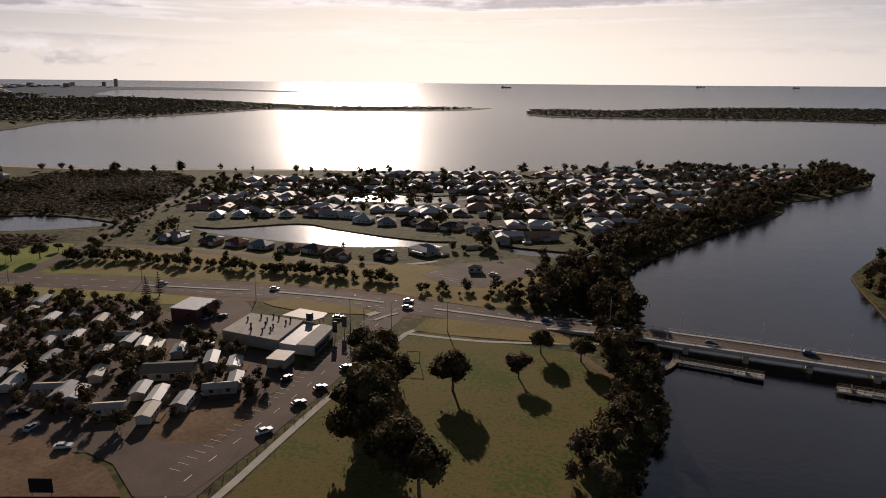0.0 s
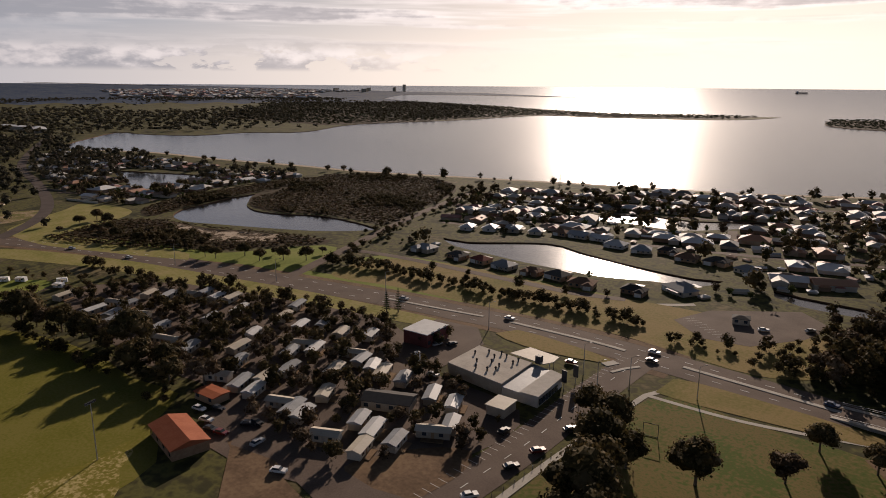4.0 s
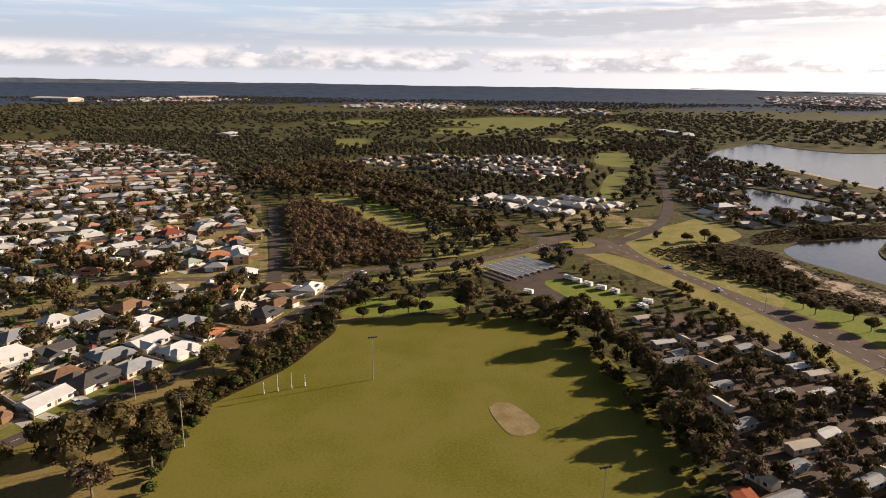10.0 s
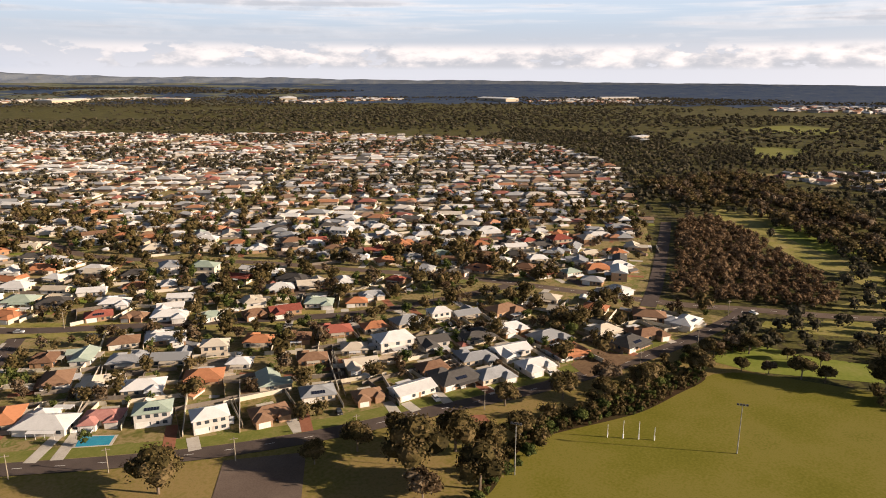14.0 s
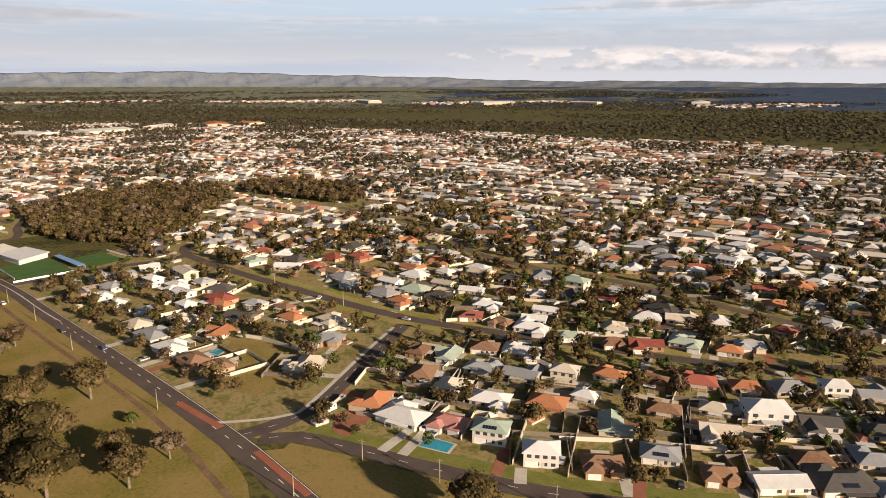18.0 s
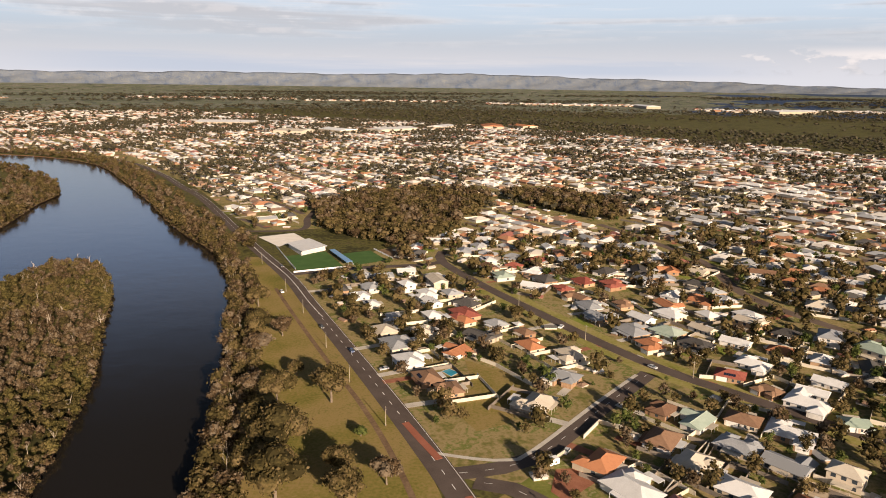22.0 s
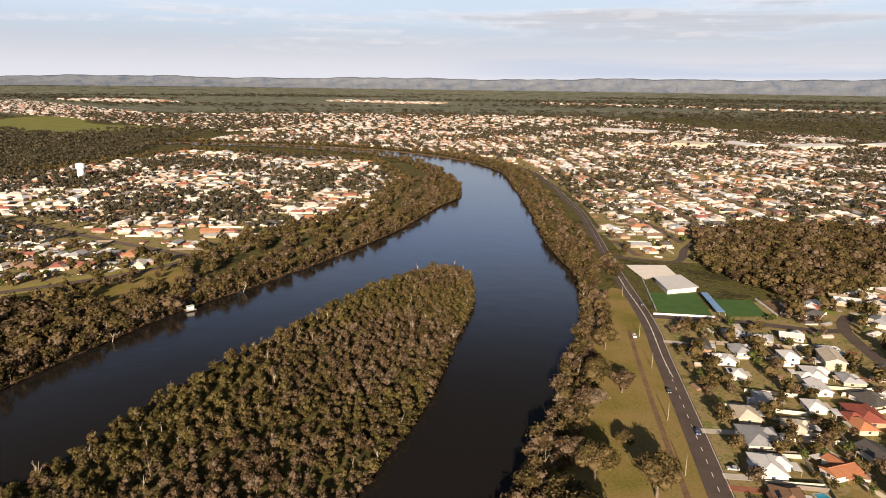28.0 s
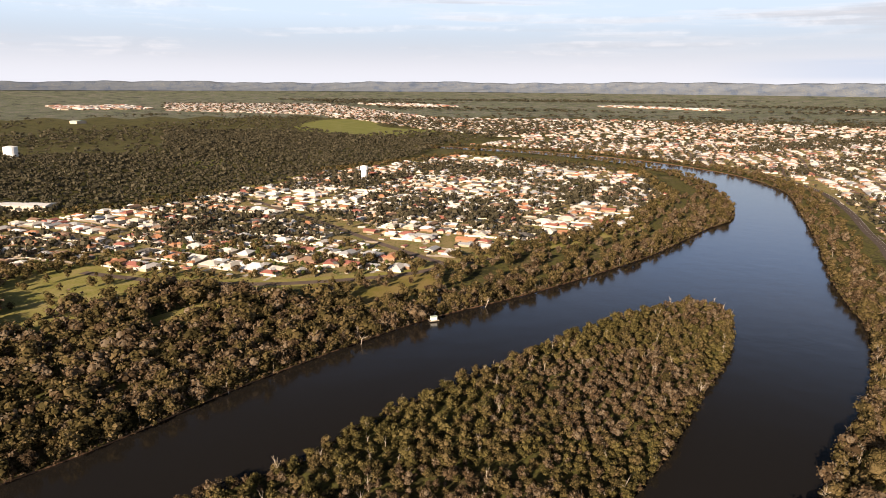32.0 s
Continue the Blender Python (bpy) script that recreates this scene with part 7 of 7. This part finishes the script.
def vehicle(x, y, turn, tone, z=0.0):
    key = ("car", tone)
    m = pose(x, y, z, 0, 0, turn)
    if key in MADE:
        return copy_thing(MADE[key], m)
    rgb = {"white": (.7, .7, .69), "silver": (.4, .41, .42), "black": (.02, .02, .022), "dark red": (.16, .02, .02), "blue": (.03, .06, .14)}[tone]
    paint = mat(tone.replace(" ", "_") + "_car_paint", [tuple(v * .92 for v in rgb), rgb], 2, rough=.4, spec=.4)
    c = thing("car", f"{tone} passenger car on the road or parked", "car", "cars")
    v, f = box_arrays(-2.2, 2.2, -.88, .88, .35, .95)
    v[[4, 7], 0] += .12
    v[[5, 6], 0] -= .12
    part("body", mesh("body", v, f, paint), c)
    v, f = box_arrays(-1.7, .95, -.8, .8, .95, 1.42)
    v[[4, 7], 0] += .45
    v[[5, 6], 0] -= .6
    v[4:, 1] *= .84
    part("window_band", mesh("window_band", v, f, M_GLASS), c)
    part("roof", mesh("roof", *box_arrays(-1.22, .33, -.66, .66, 1.42, 1.48), paint), c)
    for wx in (-1.35, 1.35):
        for wy in (-.86, .86):
            w = part("wheel", mesh("wheel", *limb((wx, wy - .1, .33), (wx, wy + .1, .33), .33, .33, 12), M_BLACK), c)
            part("rim", mesh("rim", *limb((wx, wy * 1.11 - .02, .33), (wx, wy * 1.11 + .02, .33), .19, .19, 10), M_STEEL), w)
    for s in (-.6, .6):
        part("headlight", mesh("headlight", *box_arrays(2.14, 2.2, s - .18, s + .18, .66, .8), M_WHITE), c)
    c.matrix_basis = m
    MADE[key] = c
    return c


for i, (x, y, t, z) in enumerate([(-12, 134, 60, 0), (-12.5, 151, 60, 0), (-12, 162, 60, 0), (-12, 178, 60, 0), (-82, 241, 10, 0), (-21, 248, 4, 0), (-18, 240, 4, 0), (38, 246, 0, 0), (-54, 109, 30, 0), (-25, 164, 90, 0), (-38, 219, 20, 0), (-81, 117, 40, 0),
                                  (-133, 229, 15, 0), (66, 239, -5, 2.2), (97, 236.6, -3, 2.96), (127, 239.2, -3, 2.96), (-92, 110, 20, 0), (-86, 108, 20, 0), (-82, 109, 20, 0), (-80, 119, 10, 0), (-342, 161, 20, 0), (-297, 175, 18, 0), (75, -313, 118, 0), (54, -282, 118, 0)]):
    vehicle(x, y, t, ("white", "black", "dark red", "black", "silver", "white", "black", "blue")[i % 8], z + .1)
for i, (x, y, t) in enumerate([(-313, -17, 60), (-85, -272, 130), (-103, -117, 40), (-146, -84, 60), (-190, -62, 50), (-60, -158, 40), (-210, -125, 60), (-128, -172, 30), (-88, 196, 80), (-84, 199, 80), (-80, 203, 80), (-66, 178, 20), (0, 300, 30), (14, 312, 60), (128, -430, 120), (112, -372, 118), (-58, -163, 45), (-36, -196, 60), (-118, -104, 55), (-160, -83, 60), (-231, -50, 30), (-92, -128, 50), (-170, -160, 120), (-243, -130, 110), (12, -256, 30), (36, -262, 30), (-2, -404, 60), (-50, -322, 60), (-100, 112, 15), (-70, 113, 100), (-96, 116, 15)]):
    vehicle(x, y, t, ("white", "silver", "black", "white")[i % 4], .09)

# ---- single trees ----
for i, (x, y, k, s) in enumerate([(25, 176, 1, 1.15), (41, 192, 3, .8), (43, 214, 1, .8), (3, 168, 4, 1.0), (12, 146, 4, 1.15), (15, 134, 0, 1.1), (29, 127, 4, 1.0), (36, 124, 0, 1.1), (57, 212, 1, .8), (66, 216, 0, .9), (-9, 186, 0, 1.0), (-2, 183, 4, .85), (9, 171, 0, .9), (20, 136, 4, .95), (8, 157, 0, 1.2)]):
    tree(k, x, y, s * 1.25, i * 67)
for i, (x, y, k, s) in enumerate([(74, -226, 0, 1.05), (53, -229, 0, 1.15), (62, -187, 4, 1.1), (57, -163, 4, 1.0), (40, -178, 1, .85), (24, -173, 3, .8), (35, -160, 0, .95), (71, -200, 0, 1.1), (73, -253, 1, .6), (37, -203, 5, .9), (68, -176, 0, .9), (84, -230, 3, 1.0), (95, -270, 3, 1.1), (104, -300, 4, .8), (92, -300, 3, .9), (118, -345, 0, .9)]):
    tree(k, x, y, s * 1.45, i * 71, "riverside trees")
for i, (x, y, k, s) in enumerate([(-55, -110, 4, .9), (-104, -82, 0, .8), (-91, -87, 1, .7), (-104, -60, 4, 1.15), (-122, -58, 0, 1.1), (-157, -62, 1, .8), (-173, -48, 0, .9), (-191, -40, 3, 1.0), (-200, -28, 1, .9), (-110, -41, 4, .9), (-119, -79, 1, .7), (-128, -50, 0, .8), (-96, -50, 3, .9), (-140, -46, 0, .8), (-182, -36, 0, .7)]):
    tree(k, x, y, s * 1.3, i * 53, "trees by the oval")
belt = [(-250, 40), (-252, 66), (-243, 90), (-225, 97), (-199, 108), (-168, 116), (-140, 114), (-118, 119)]
for i, (x, y) in enumerate(curve(belt, 7)):
    tree((0, 4, 1, 3)[i % 4], x + 3 * math.sin(i * 5), y + 3 * math.cos(i * 3), 1.05 + .25 * math.sin(i * 2.3), i * 41, "trees edging the oval")
for i, (x, y) in enumerate(curve([(-246, 24), (-238, -4), (-225, -16)], 9) + curve([(-262, 20), (-258, -6), (-240, -22), (-275, 0)], 10)):
    tree((1, 0, 3)[i % 3], x, y, .8 + .2 * math.sin(i * 1.9), i * 59, "trees edging the oval")
for i, (x, y) in enumerate(curve([(-238, -22), (-205, -27), (-170, -36), (-140, -41), (-115, -38), (-98, -36)], 6)):
    tree(5, x, y - 2 * math.sin(i), 1.0 + .3 * math.sin(i * 2.7), i * 47, "shrubs edging the oval")
for i, (x, y) in enumerate([(-262, 208), (-255, 222), (-246, 236), (-240, 222), (-232, 232), (-228, 256), (-270, 206), (-222, 240), (-395, 172), (-410, 190), (-400, 205), (-385, 190), (-375, 196), (-420, 205), (-398, 112), (-394, 117), (-402, 117), (-310, 205), (-330, 196), (-350, 190)]):
    tree((0, 1, 3)[i % 3], x, y, .75 + .25 * math.sin(i * 2.1), i * 43, "trees by the junction")
for x, y, h in ((-122, 215, 12), (-126, 212, 10), (-276, 572, 14)):
    g = np.random.default_rng(5)
    out = []
    for k in range(9):
        z, r = 1.5 + k * (h - 2) / 9, 2.6 * (1 - k / 9.5)
        for b in range(7):
            t = b * .9 + k
            out.append(limb((0, 0, z), (r * math.cos(t), r * math.sin(t), z + .2), .22, .05, 4))
    p = thing("norfolk_pine", "tall tiered dark pine", "tree", "pines")
    part("trunk", mesh("trunk", *limb((0, 0, -.3), (0, 0, h), .3, .05, 7), M_BARK), p)
    part("crown", mesh("crown", *merge(out), M_LEAF2), p)
    p.location = (x, y, 0)

# ---- scrub and bush everywhere else ----
cp = open_ground(scatter(CARAVANS, 5.6))
mix = rng.uniform(size=len(cp))
tree_stuff("park_trees", cp[mix < .6], "dark trees among the park cabins", M_LEAF, NEARLOD, scale=(.36, .95))
tree_stuff("park_trees", cp[(mix >= .6) & (mix < .85)], "brownish trees among the park cabins", M_LEAF4, NEARLOD, scale=(.35, .8))
mark_poly(CARAVANS)
scrub = np.concatenate([scatter(p, 3.3) for p in (MARSH, MARSH_SOUTH, MARSH_WEST)])
scrub = scrub[is_land(scrub[:, 0], scrub[:, 1]) & ~inside(scrub[:, 0], scrub[:, 1], SHOAL)]
tree_stuff("marsh_scrub", scrub, "low reddish-brown marsh scrub", M_MARSH, FARLOD, scale=(.3, .6), tall=.45)
clumps = scrub[np.sin(scrub[:, 0] / 19) + np.sin(scrub[:, 1] / 15) + rng.normal(0, .5, len(scrub)) > 1.25]
tree_stuff("marsh_thicket", clumps, "dark olive thickets in the marsh", M_LEAF, LOD, scale=(.3, .65), tall=.8)
verge = np.concatenate([along(belt, -16, -2, 5), along([(-262, -10), (-240, -22), (-205, -31), (-170, -40), (-140, -46), (-115, -44)], -4, 5, 4.5), along([(-300, 30), (-262, 66), (-250, 100), (-262, 112)], -6, 14, 6), along([(-300, 160), (-230, 178), (-170, 192), (-110, 205), (-90, 212)], -16, -3, 6), along([(-208, 243), (-180, 253), (-150, 256), (-126, 260), (-100, 262), (-79, 265), (-60, 267), (-40, 268)], 0, 7, 3.0), along([(-172, 268), (-134, 274), (-106, 281), (-70, 292)], -9, 6, 15), scatter([(-28, 262), (66, 256), (64, 330), (40, 342), (24, 322), (18, 300), (2, 275), (-16, 272)], 6.2), along(MARSH_ROAD[1:], -13, -5, 6), along(MARSH_ROAD[2:], 5, 10, 9), along([(-352, 88), (-333, 102), (-308, 116), (-285, 134), (-262, 140)], -4, 5, 5)])
verge = verge[is_land(verge[:, 0], verge[:, 1]) & ~inside(verge[:, 0], verge[:, 1], RAMP)]
tree_stuff("verge_trees", verge, "dark trees and shrubs along the highway", M_LEAF, NEARLOD, scale=(.3, .85), tall=.9)
wild = scatter([(-1250, -420), (-1250, 420), (-880, 480), (-560, 220), (-420, 180), (-300, 60), (-250, -20), (-310, -60), (-520, -130), (-800, -290)], 12)
wild = open_ground(wild)
w = np.sin(wild[:, 0] / 61) + np.sin(wild[:, 1] / 43) + rng.normal(0, .7, len(wild))
wild = wild[w > -.7]
tree_stuff("bushland", wild, "mixed dark bushland beyond the oval", M_FARLEAF, LOD, scale=(.6, 1.1))
ring = scatter([(-3600, 2600), (-2400, 2450), (-1500, 2050), (-1200, 1500), (-1100, 900), (-1200, 650), (-1280, 540), (-1100, 400), (-1250, -420), (-1090, -700), (-1010, -1010), (-600, -1520), (240, -2300), (900, -2520), (2600, -1700), (3600, -700), (3600, 400), (900, 200), (500, 60), (960, -250), (1250, -700), (1500, -1100), (2000, -2600), (300, -4200), (-2600, -3600), (-4300, -1500)], 25)
ring = ring[is_land(ring[:, 0], ring[:, 1])]
for f in FIELDS:
    ring = ring[~inside(ring[:, 0], ring[:, 1], f)]
w = np.sin(ring[:, 0] / 310 + 1) + np.sin(ring[:, 1] / 270) + np.sin((ring[:, 0] + ring[:, 1]) / 140) + rng.normal(0, .6, len(ring))
dense = np.hypot(*ring.T) < 2300
tree_stuff("far_bush", ring[((w > -.3) & (rng.uniform(size=len(ring)) < .62)) | (dense & (w > -1.0))], "dark eucalypt bush stretching to the hills", M_FARLEAF, FARLOD, scale=(1.1, 2.4), tall=.7)
plain = scatter([(-5000, -4500), (-1200, -3100), (600, -3300), (1700, -3000), (2700, -1900), (5500, -2400), (7000, -2500), (5000, -7000), (0, -9000), (-5000, -8000)], 72)
w = np.sin(plain[:, 0] / 800) + np.sin(plain[:, 1] / 420 + 1) + np.sin((plain[:, 0] - plain[:, 1]) / 300) + rng.normal(0, .4, len(plain))
tree_stuff("plain_trees", plain[w > .2], "dark tree lines across the farmed plain", M_FARLEAF, FARLOD, scale=(2.5, 5.5), tall=.4)
spit = np.concatenate([scatter(SPIT, 17), scatter(SPIT_SCRUB, 17)])
spit = spit[is_land(spit[:, 0], spit[:, 1])]
# leaf tones darkened so the colour carries the spit's backlit shade
tree_stuff("spit_bush", spit, "low bush along the sand spits, backlit shade put into its colour", leaf_material("backlit_scrub_leaves", [(.016, .019, .009), (.028, .031, .014), (.046, .048, .021)]), FARLOD, scale=(1.1, 1.8), tall=.42)

# ---- far things ----
tower = thing("water_tower", "tall white cylindrical water tower among houses", "water tower")
part("shaft", mesh("shaft", *limb((0, 0, 0), (0, 0, 17), 4.6, 4.6, 20), M_WHITE), tower)
part("tank", mesh("tank", *limb((0, 0, 17), (0, 0, 23), 6.0, 6.0, 20), M_WHITE), tower)
part("cap", mesh("cap", *limb((0, 0, 23), (0, 0, 24.2), 6.0, 1.0, 20), M_WHITE), tower)
tower.location = (948, -507, 0)
store = thing("storage_tank", "broad white storage tank beyond the woodland", "tank")
part("shell", mesh("shell", *limb((0, 0, 0), (0, 0, 22), 13, 13, 24), M_WHITE), store)
part("lid", mesh("lid", *limb((0, 0, 22), (0, 0, 24), 13, 2, 24), M_WHITE), store)
store.location = (1600, -59, 0)


def block(x, y, w, d, h, turn, roof, label, name="warehouse"):
    p = bowl(x, y)
    k = float(np.hypot(*(p[:2] - CENTRE)) / np.hypot(x - CENTRE[0], y - CENTRE[1]))
    b = thing(name, label, name.replace("_", " "), "distant buildings")
    part("wall", mesh("wall", *box_arrays(-w / 2, w / 2, -d / 2, d / 2, -2, h), WALLS["render"]), b)
    part("roof", mesh("roof", *split(*roof_arrays(w, d, h, d * .06, False, .5)), ROOFS[roof]), b)
    b.matrix_basis = pose(*p, 0, 0, turn) @ Matrix.Scale(k, 4)
    return b


for i, (x, y, w, d, h, r) in enumerate([(-1219, -431, 46, 24, 9, "white"), (-1190, -410, 30, 18, 6, "white"), (200, -1750, 120, 60, 10, "white"), (80, -1900, 90, 50, 9, "white"), (-60, -1950, 110, 60, 9, "terracotta"), (-150, -1990, 90, 50, 8, "terracotta"),
                                        (330, -1700, 90, 60, 9, "white"), (430, -1650, 80, 60, 9, "cream"), (700, -1950, 160, 80, 10, "white"), (-1500, -3300, 260, 90, 14, "white"), (-2500, -2900, 260, 90, 14, "white"), (-3200, -2000, 240, 90, 14, "white"),
                                        (-1000, -4000, 260, 80, 12, "white"), (-2000, -3200, 160, 60, 12, "cream"), (-3900, -1600, 240, 60, 12, "white"), (-1390, 470, 90, 22, 7, "white"), (-1470, 455, 100, 24, 8, "white"), (2900, -300, 40, 40, 10, "green"), (923, -58, 62, 22, 7, "white"), (1700, 80, 60, 30, 9, "white"), (1650, 0, 60, 24, 8, "white")]):
    block(x, y, w, d, h, i * 23, r, "large low distant building with a pale roof" if r != "terracotta" else "large low distant building with orange roof")
specks = np.concatenate([scatter([(x - a, y - b), (x + a, y - b), (x + a, y + b), (x - a, y + b)], 55) for x, y, a, b in ((-1700, -3600, 500, 150), (-2600, -2600, 400, 140), (-3400, -1500, 300, 300), (-600, -4300, 500, 120), (600, -4600, 500, 100), (1800, -4800, 600, 120), (3300, -4000, 500, 160), (4600, -2700, 500, 200), (-3000, -300, 300, 250), (-2600, 300, 250, 200), (4800, -600, 400, 250))])
house_stuff("distant_towns", specks, rng.uniform(0, 6.3, len(specks)), "pale specks of distant towns and sheds on the plain", 2.2)
city = scatter([(-3000, 2500), (-4800, 3600), (-5600, 4900), (-8200, 5200), (-7000, 2800), (-4000, 1700)], 120)
house_stuff("distant_city", city, rng.uniform(0, 6.3, len(city)), "hazy roofs of a distant port city", 3.2)
for x, y, w, h in ((-5511, 5468, 30, 70), (-5620, 5420, 30, 40), (-5300, 4700, 50, 30), (-6000, 4900, 50, 28), (-5800, 5200, 40, 34)):
    block(x, y, w, w, h, 30, "grey", "tall hazy tower block in the distant city", "tower_block")
for x, y, ln in ((-2400, 9000, 130), (0, 14000, 150), (1500, 13000, 110)):
    p = bowl(x, y)
    k = float(np.hypot(*(p[:2] - CENTRE)) / np.hypot(x - CENTRE[0], y - CENTRE[1]))
    s = thing("ship", "dark cargo ship far out at sea", "ship", "ships")
    part("hull", mesh("hull", *box_arrays(-ln / 2, ln / 2, -9, 9, 0, 12), M_DARKMETAL), s)
    part("bridge_house", mesh("bridge_house", *box_arrays(-ln / 2 + 8, -ln / 2 + 30, -8, 8, 12, 26), M_WHITE), s)
    s.matrix_basis = pose(*p, 0, 0, 8) @ Matrix.Scale(k, 4)


def hills():
    """The far scarp: a long rolling range with spurs and gullies at the edge of the plain."""
    yaw = np.arange(53, 300, .25)
    lift = np.interp(yaw, [53, 58, 66, 80, 100, 125, 140, 152, 160, 168, 175, 182, 190, 200, 212, 225, 240, 255, 280, 300], [-.38, -.36, -.33, -.28, -.24, -.05, .06, .15, .32, .55, .68, .68, .62, .54, .44, .36, .28, .22, .2, .2])
    rough = np.interp(yaw, [100, 160], [.35, 1])
    rows = []
    steps = [(4672, -.05), (4690, .12), (4704, .3), (4716, .42), (4726, .6), (4734, .74), (4742, .9), (4750, 1.0), (4766, .6)]
    for j, (r, f) in enumerate(steps):
        eye = eye_height(yaw)
        base = eye - r * math.tan(radians(.42))
        crest = lift + rough * (.05 * np.sin(yaw / 3.1) + .03 * np.sin(yaw / 1.1 + 1) + .025 * np.sin(yaw * 1.9) + .012 * np.sin(yaw * 5.1 + 2))
        top = eye + r * np.tan(np.radians(crest))
        spur = (2.6 * np.sin(yaw * 1.1 + 2.2 * j) + 1.8 * np.sin(yaw * 2.7 + 1.3 * j) + 1.0 * np.sin(yaw * 6.3 + j * j)) * rough * (0 < f < 1)
        fold = r + (5 * np.sin(yaw * 1.9 + j) + 3 * np.sin(yaw * 4.7 + 2 * j)) * (0 < f < 1)
        a = np.radians(yaw)
        rows.append(np.c_[CENTRE[0] - fold * np.sin(a), CENTRE[1] + fold * np.cos(a), base + (top - base) * f + spur])
    n, m = len(yaw), len(rows)
    v = np.concatenate(rows)
    i, j = np.meshgrid(np.arange(n - 1), np.arange(m - 1))
    k = (j * n + i).ravel()
    # blue-grey of the distance haze is put into the hills' base colour
    tone = mat("haze_tinted_hills", [(.062, .083, .12), (.08, .10, .135), (.112, .126, .142), (.086, .106, .14), (.14, .15, .152), (.078, .098, .132)], 55, fine=7, stops=[.36, .44, .50, .55, .61, .67])
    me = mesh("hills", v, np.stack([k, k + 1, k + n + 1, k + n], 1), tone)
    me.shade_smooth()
    structure("hills", me, "long low range of wooded hills on the horizon, tinted blue-grey for haze", "hills")


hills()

# ---- dead limbs along the banks ----
M_DEAD = mat("bleached_wood", [(.25, .205, .16), (.36, .31, .25)], 1.0)
for i, (x, y) in enumerate([(99, -232), (104, -255), (109, -270), (118, -298), (92, -205), (126, -322), (140, -362), (168, -432), (152, -215), (168, -262), (190, -308), (215, -362), (335, -200), (330, -165), (312, -118), (352, -300)]):
    g = np.random.default_rng(200 + i)
    out = [limb((0, 0, -1), (.4, .2, 3.0), .22, .14, 6)]
    for k in range(6):
        b = np.array([g.uniform(-2.6, 2.6), g.uniform(-2.6, 2.6), g.uniform(3.5, 6.5)])
        m = np.array([.4, .2, 2.2 + .2 * k]) * .5 + b * .5
        out += [limb((.4, .2, 2 + .18 * k), m, .11, .08), limb(m, b, .08, .02), limb(m, m + g.normal(0, 1, 3) + (0, 0, .6), .05, .015)]
    d = thing("dead_tree", "bare bleached dead tree leaning at the water's edge", "dead tree", "dead trees")
    part("trunk", mesh("trunk", *out[0], M_DEAD), d)
    for k in range(6):
        part("branch", mesh("branch", *merge(out[1 + 3 * k:4 + 3 * k]), M_DEAD), d)
    d.matrix_basis = pose(x, y, 0, g.uniform(-25, 25), g.uniform(-25, 25), g.uniform(0, 360)) @ Matrix.Scale(1.1, 4)


# ---- bare grey stems among the island and bank trees ----
stick = merge([limb((0, 0, 0), (.25, .1, 4.2), .10, .05, 4), limb((.12, .05, 2.2), (1.0, .5, 4.6), .05, .02, 3), limb((.15, .06, 2.8), (-.8, -.3, 5.0), .05, .02, 3), limb((.2, .08, 3.4), (.3, -.8, 5.4), .04, .02, 3)])
stems = isle[rng.uniform(size=len(isle)) < .06]
shore = np.concatenate([along(EAST_BANK[-9:], -.5, 8, 5), along(NORTH_BANK[9:16], -.5, 9, 6)])
where = np.concatenate([stems, shore])
stuff("bare_stems", mesh("bare_stems", *far_spread(stick, where, rng.uniform(.8, 1.5, (len(where), 1)), rng.uniform(0, 6.3, len(where))), M_DEAD), "thin bleached stems among the waterside trees", "dead wood")

# ---- low growth overhanging the banks ----
TUFT = [leaves(120 + i, 16, 2.6, -.6, 3.2, .7, 1)[0] for i in range(3)]


def fringe(line, lo, hi, step, closed=False):
    p = np.array(curve(line, 14, closed), float)
    run = np.r_[0, np.cumsum(np.linalg.norm(np.diff(p, axis=0), axis=1))]
    s = np.arange(0, run[-1], step)
    p = np.stack([np.interp(s, run, p[:, 0]), np.interp(s, run, p[:, 1])], 1)
    d = np.gradient(p, axis=0)
    d /= np.maximum(np.linalg.norm(d, axis=1, keepdims=True), 1e-6)
    return p + np.stack([-d[:, 1], d[:, 0]], 1) * rng.uniform(lo, hi, (len(p), 1))


q = np.concatenate([fringe(NORTH_BANK[7:20], -1.8, 1.2, 1.7), fringe(NORTH_BANK[7:20], .5, 5, 2.4), fringe(EAST_BANK[4:], -1.6, 1.4, 1.7), fringe(PARK_BANK[1:14], -1.4, 1.5, 1.7), fringe(ISLAND[::2], -1.4, 1.4, 1.6, True)])
pick = rng.uniform(size=len(q))
tree_stuff("bank_shrubs", q[pick < .5], "low brown growth overhanging the water", M_LEAF4, TUFT, scale=(.4, .95), tall=.8)
tree_stuff("bank_shrubs", q[pick >= .5], "low olive growth overhanging the water", M_LEAF, TUFT, scale=(.4, .95), tall=.8)
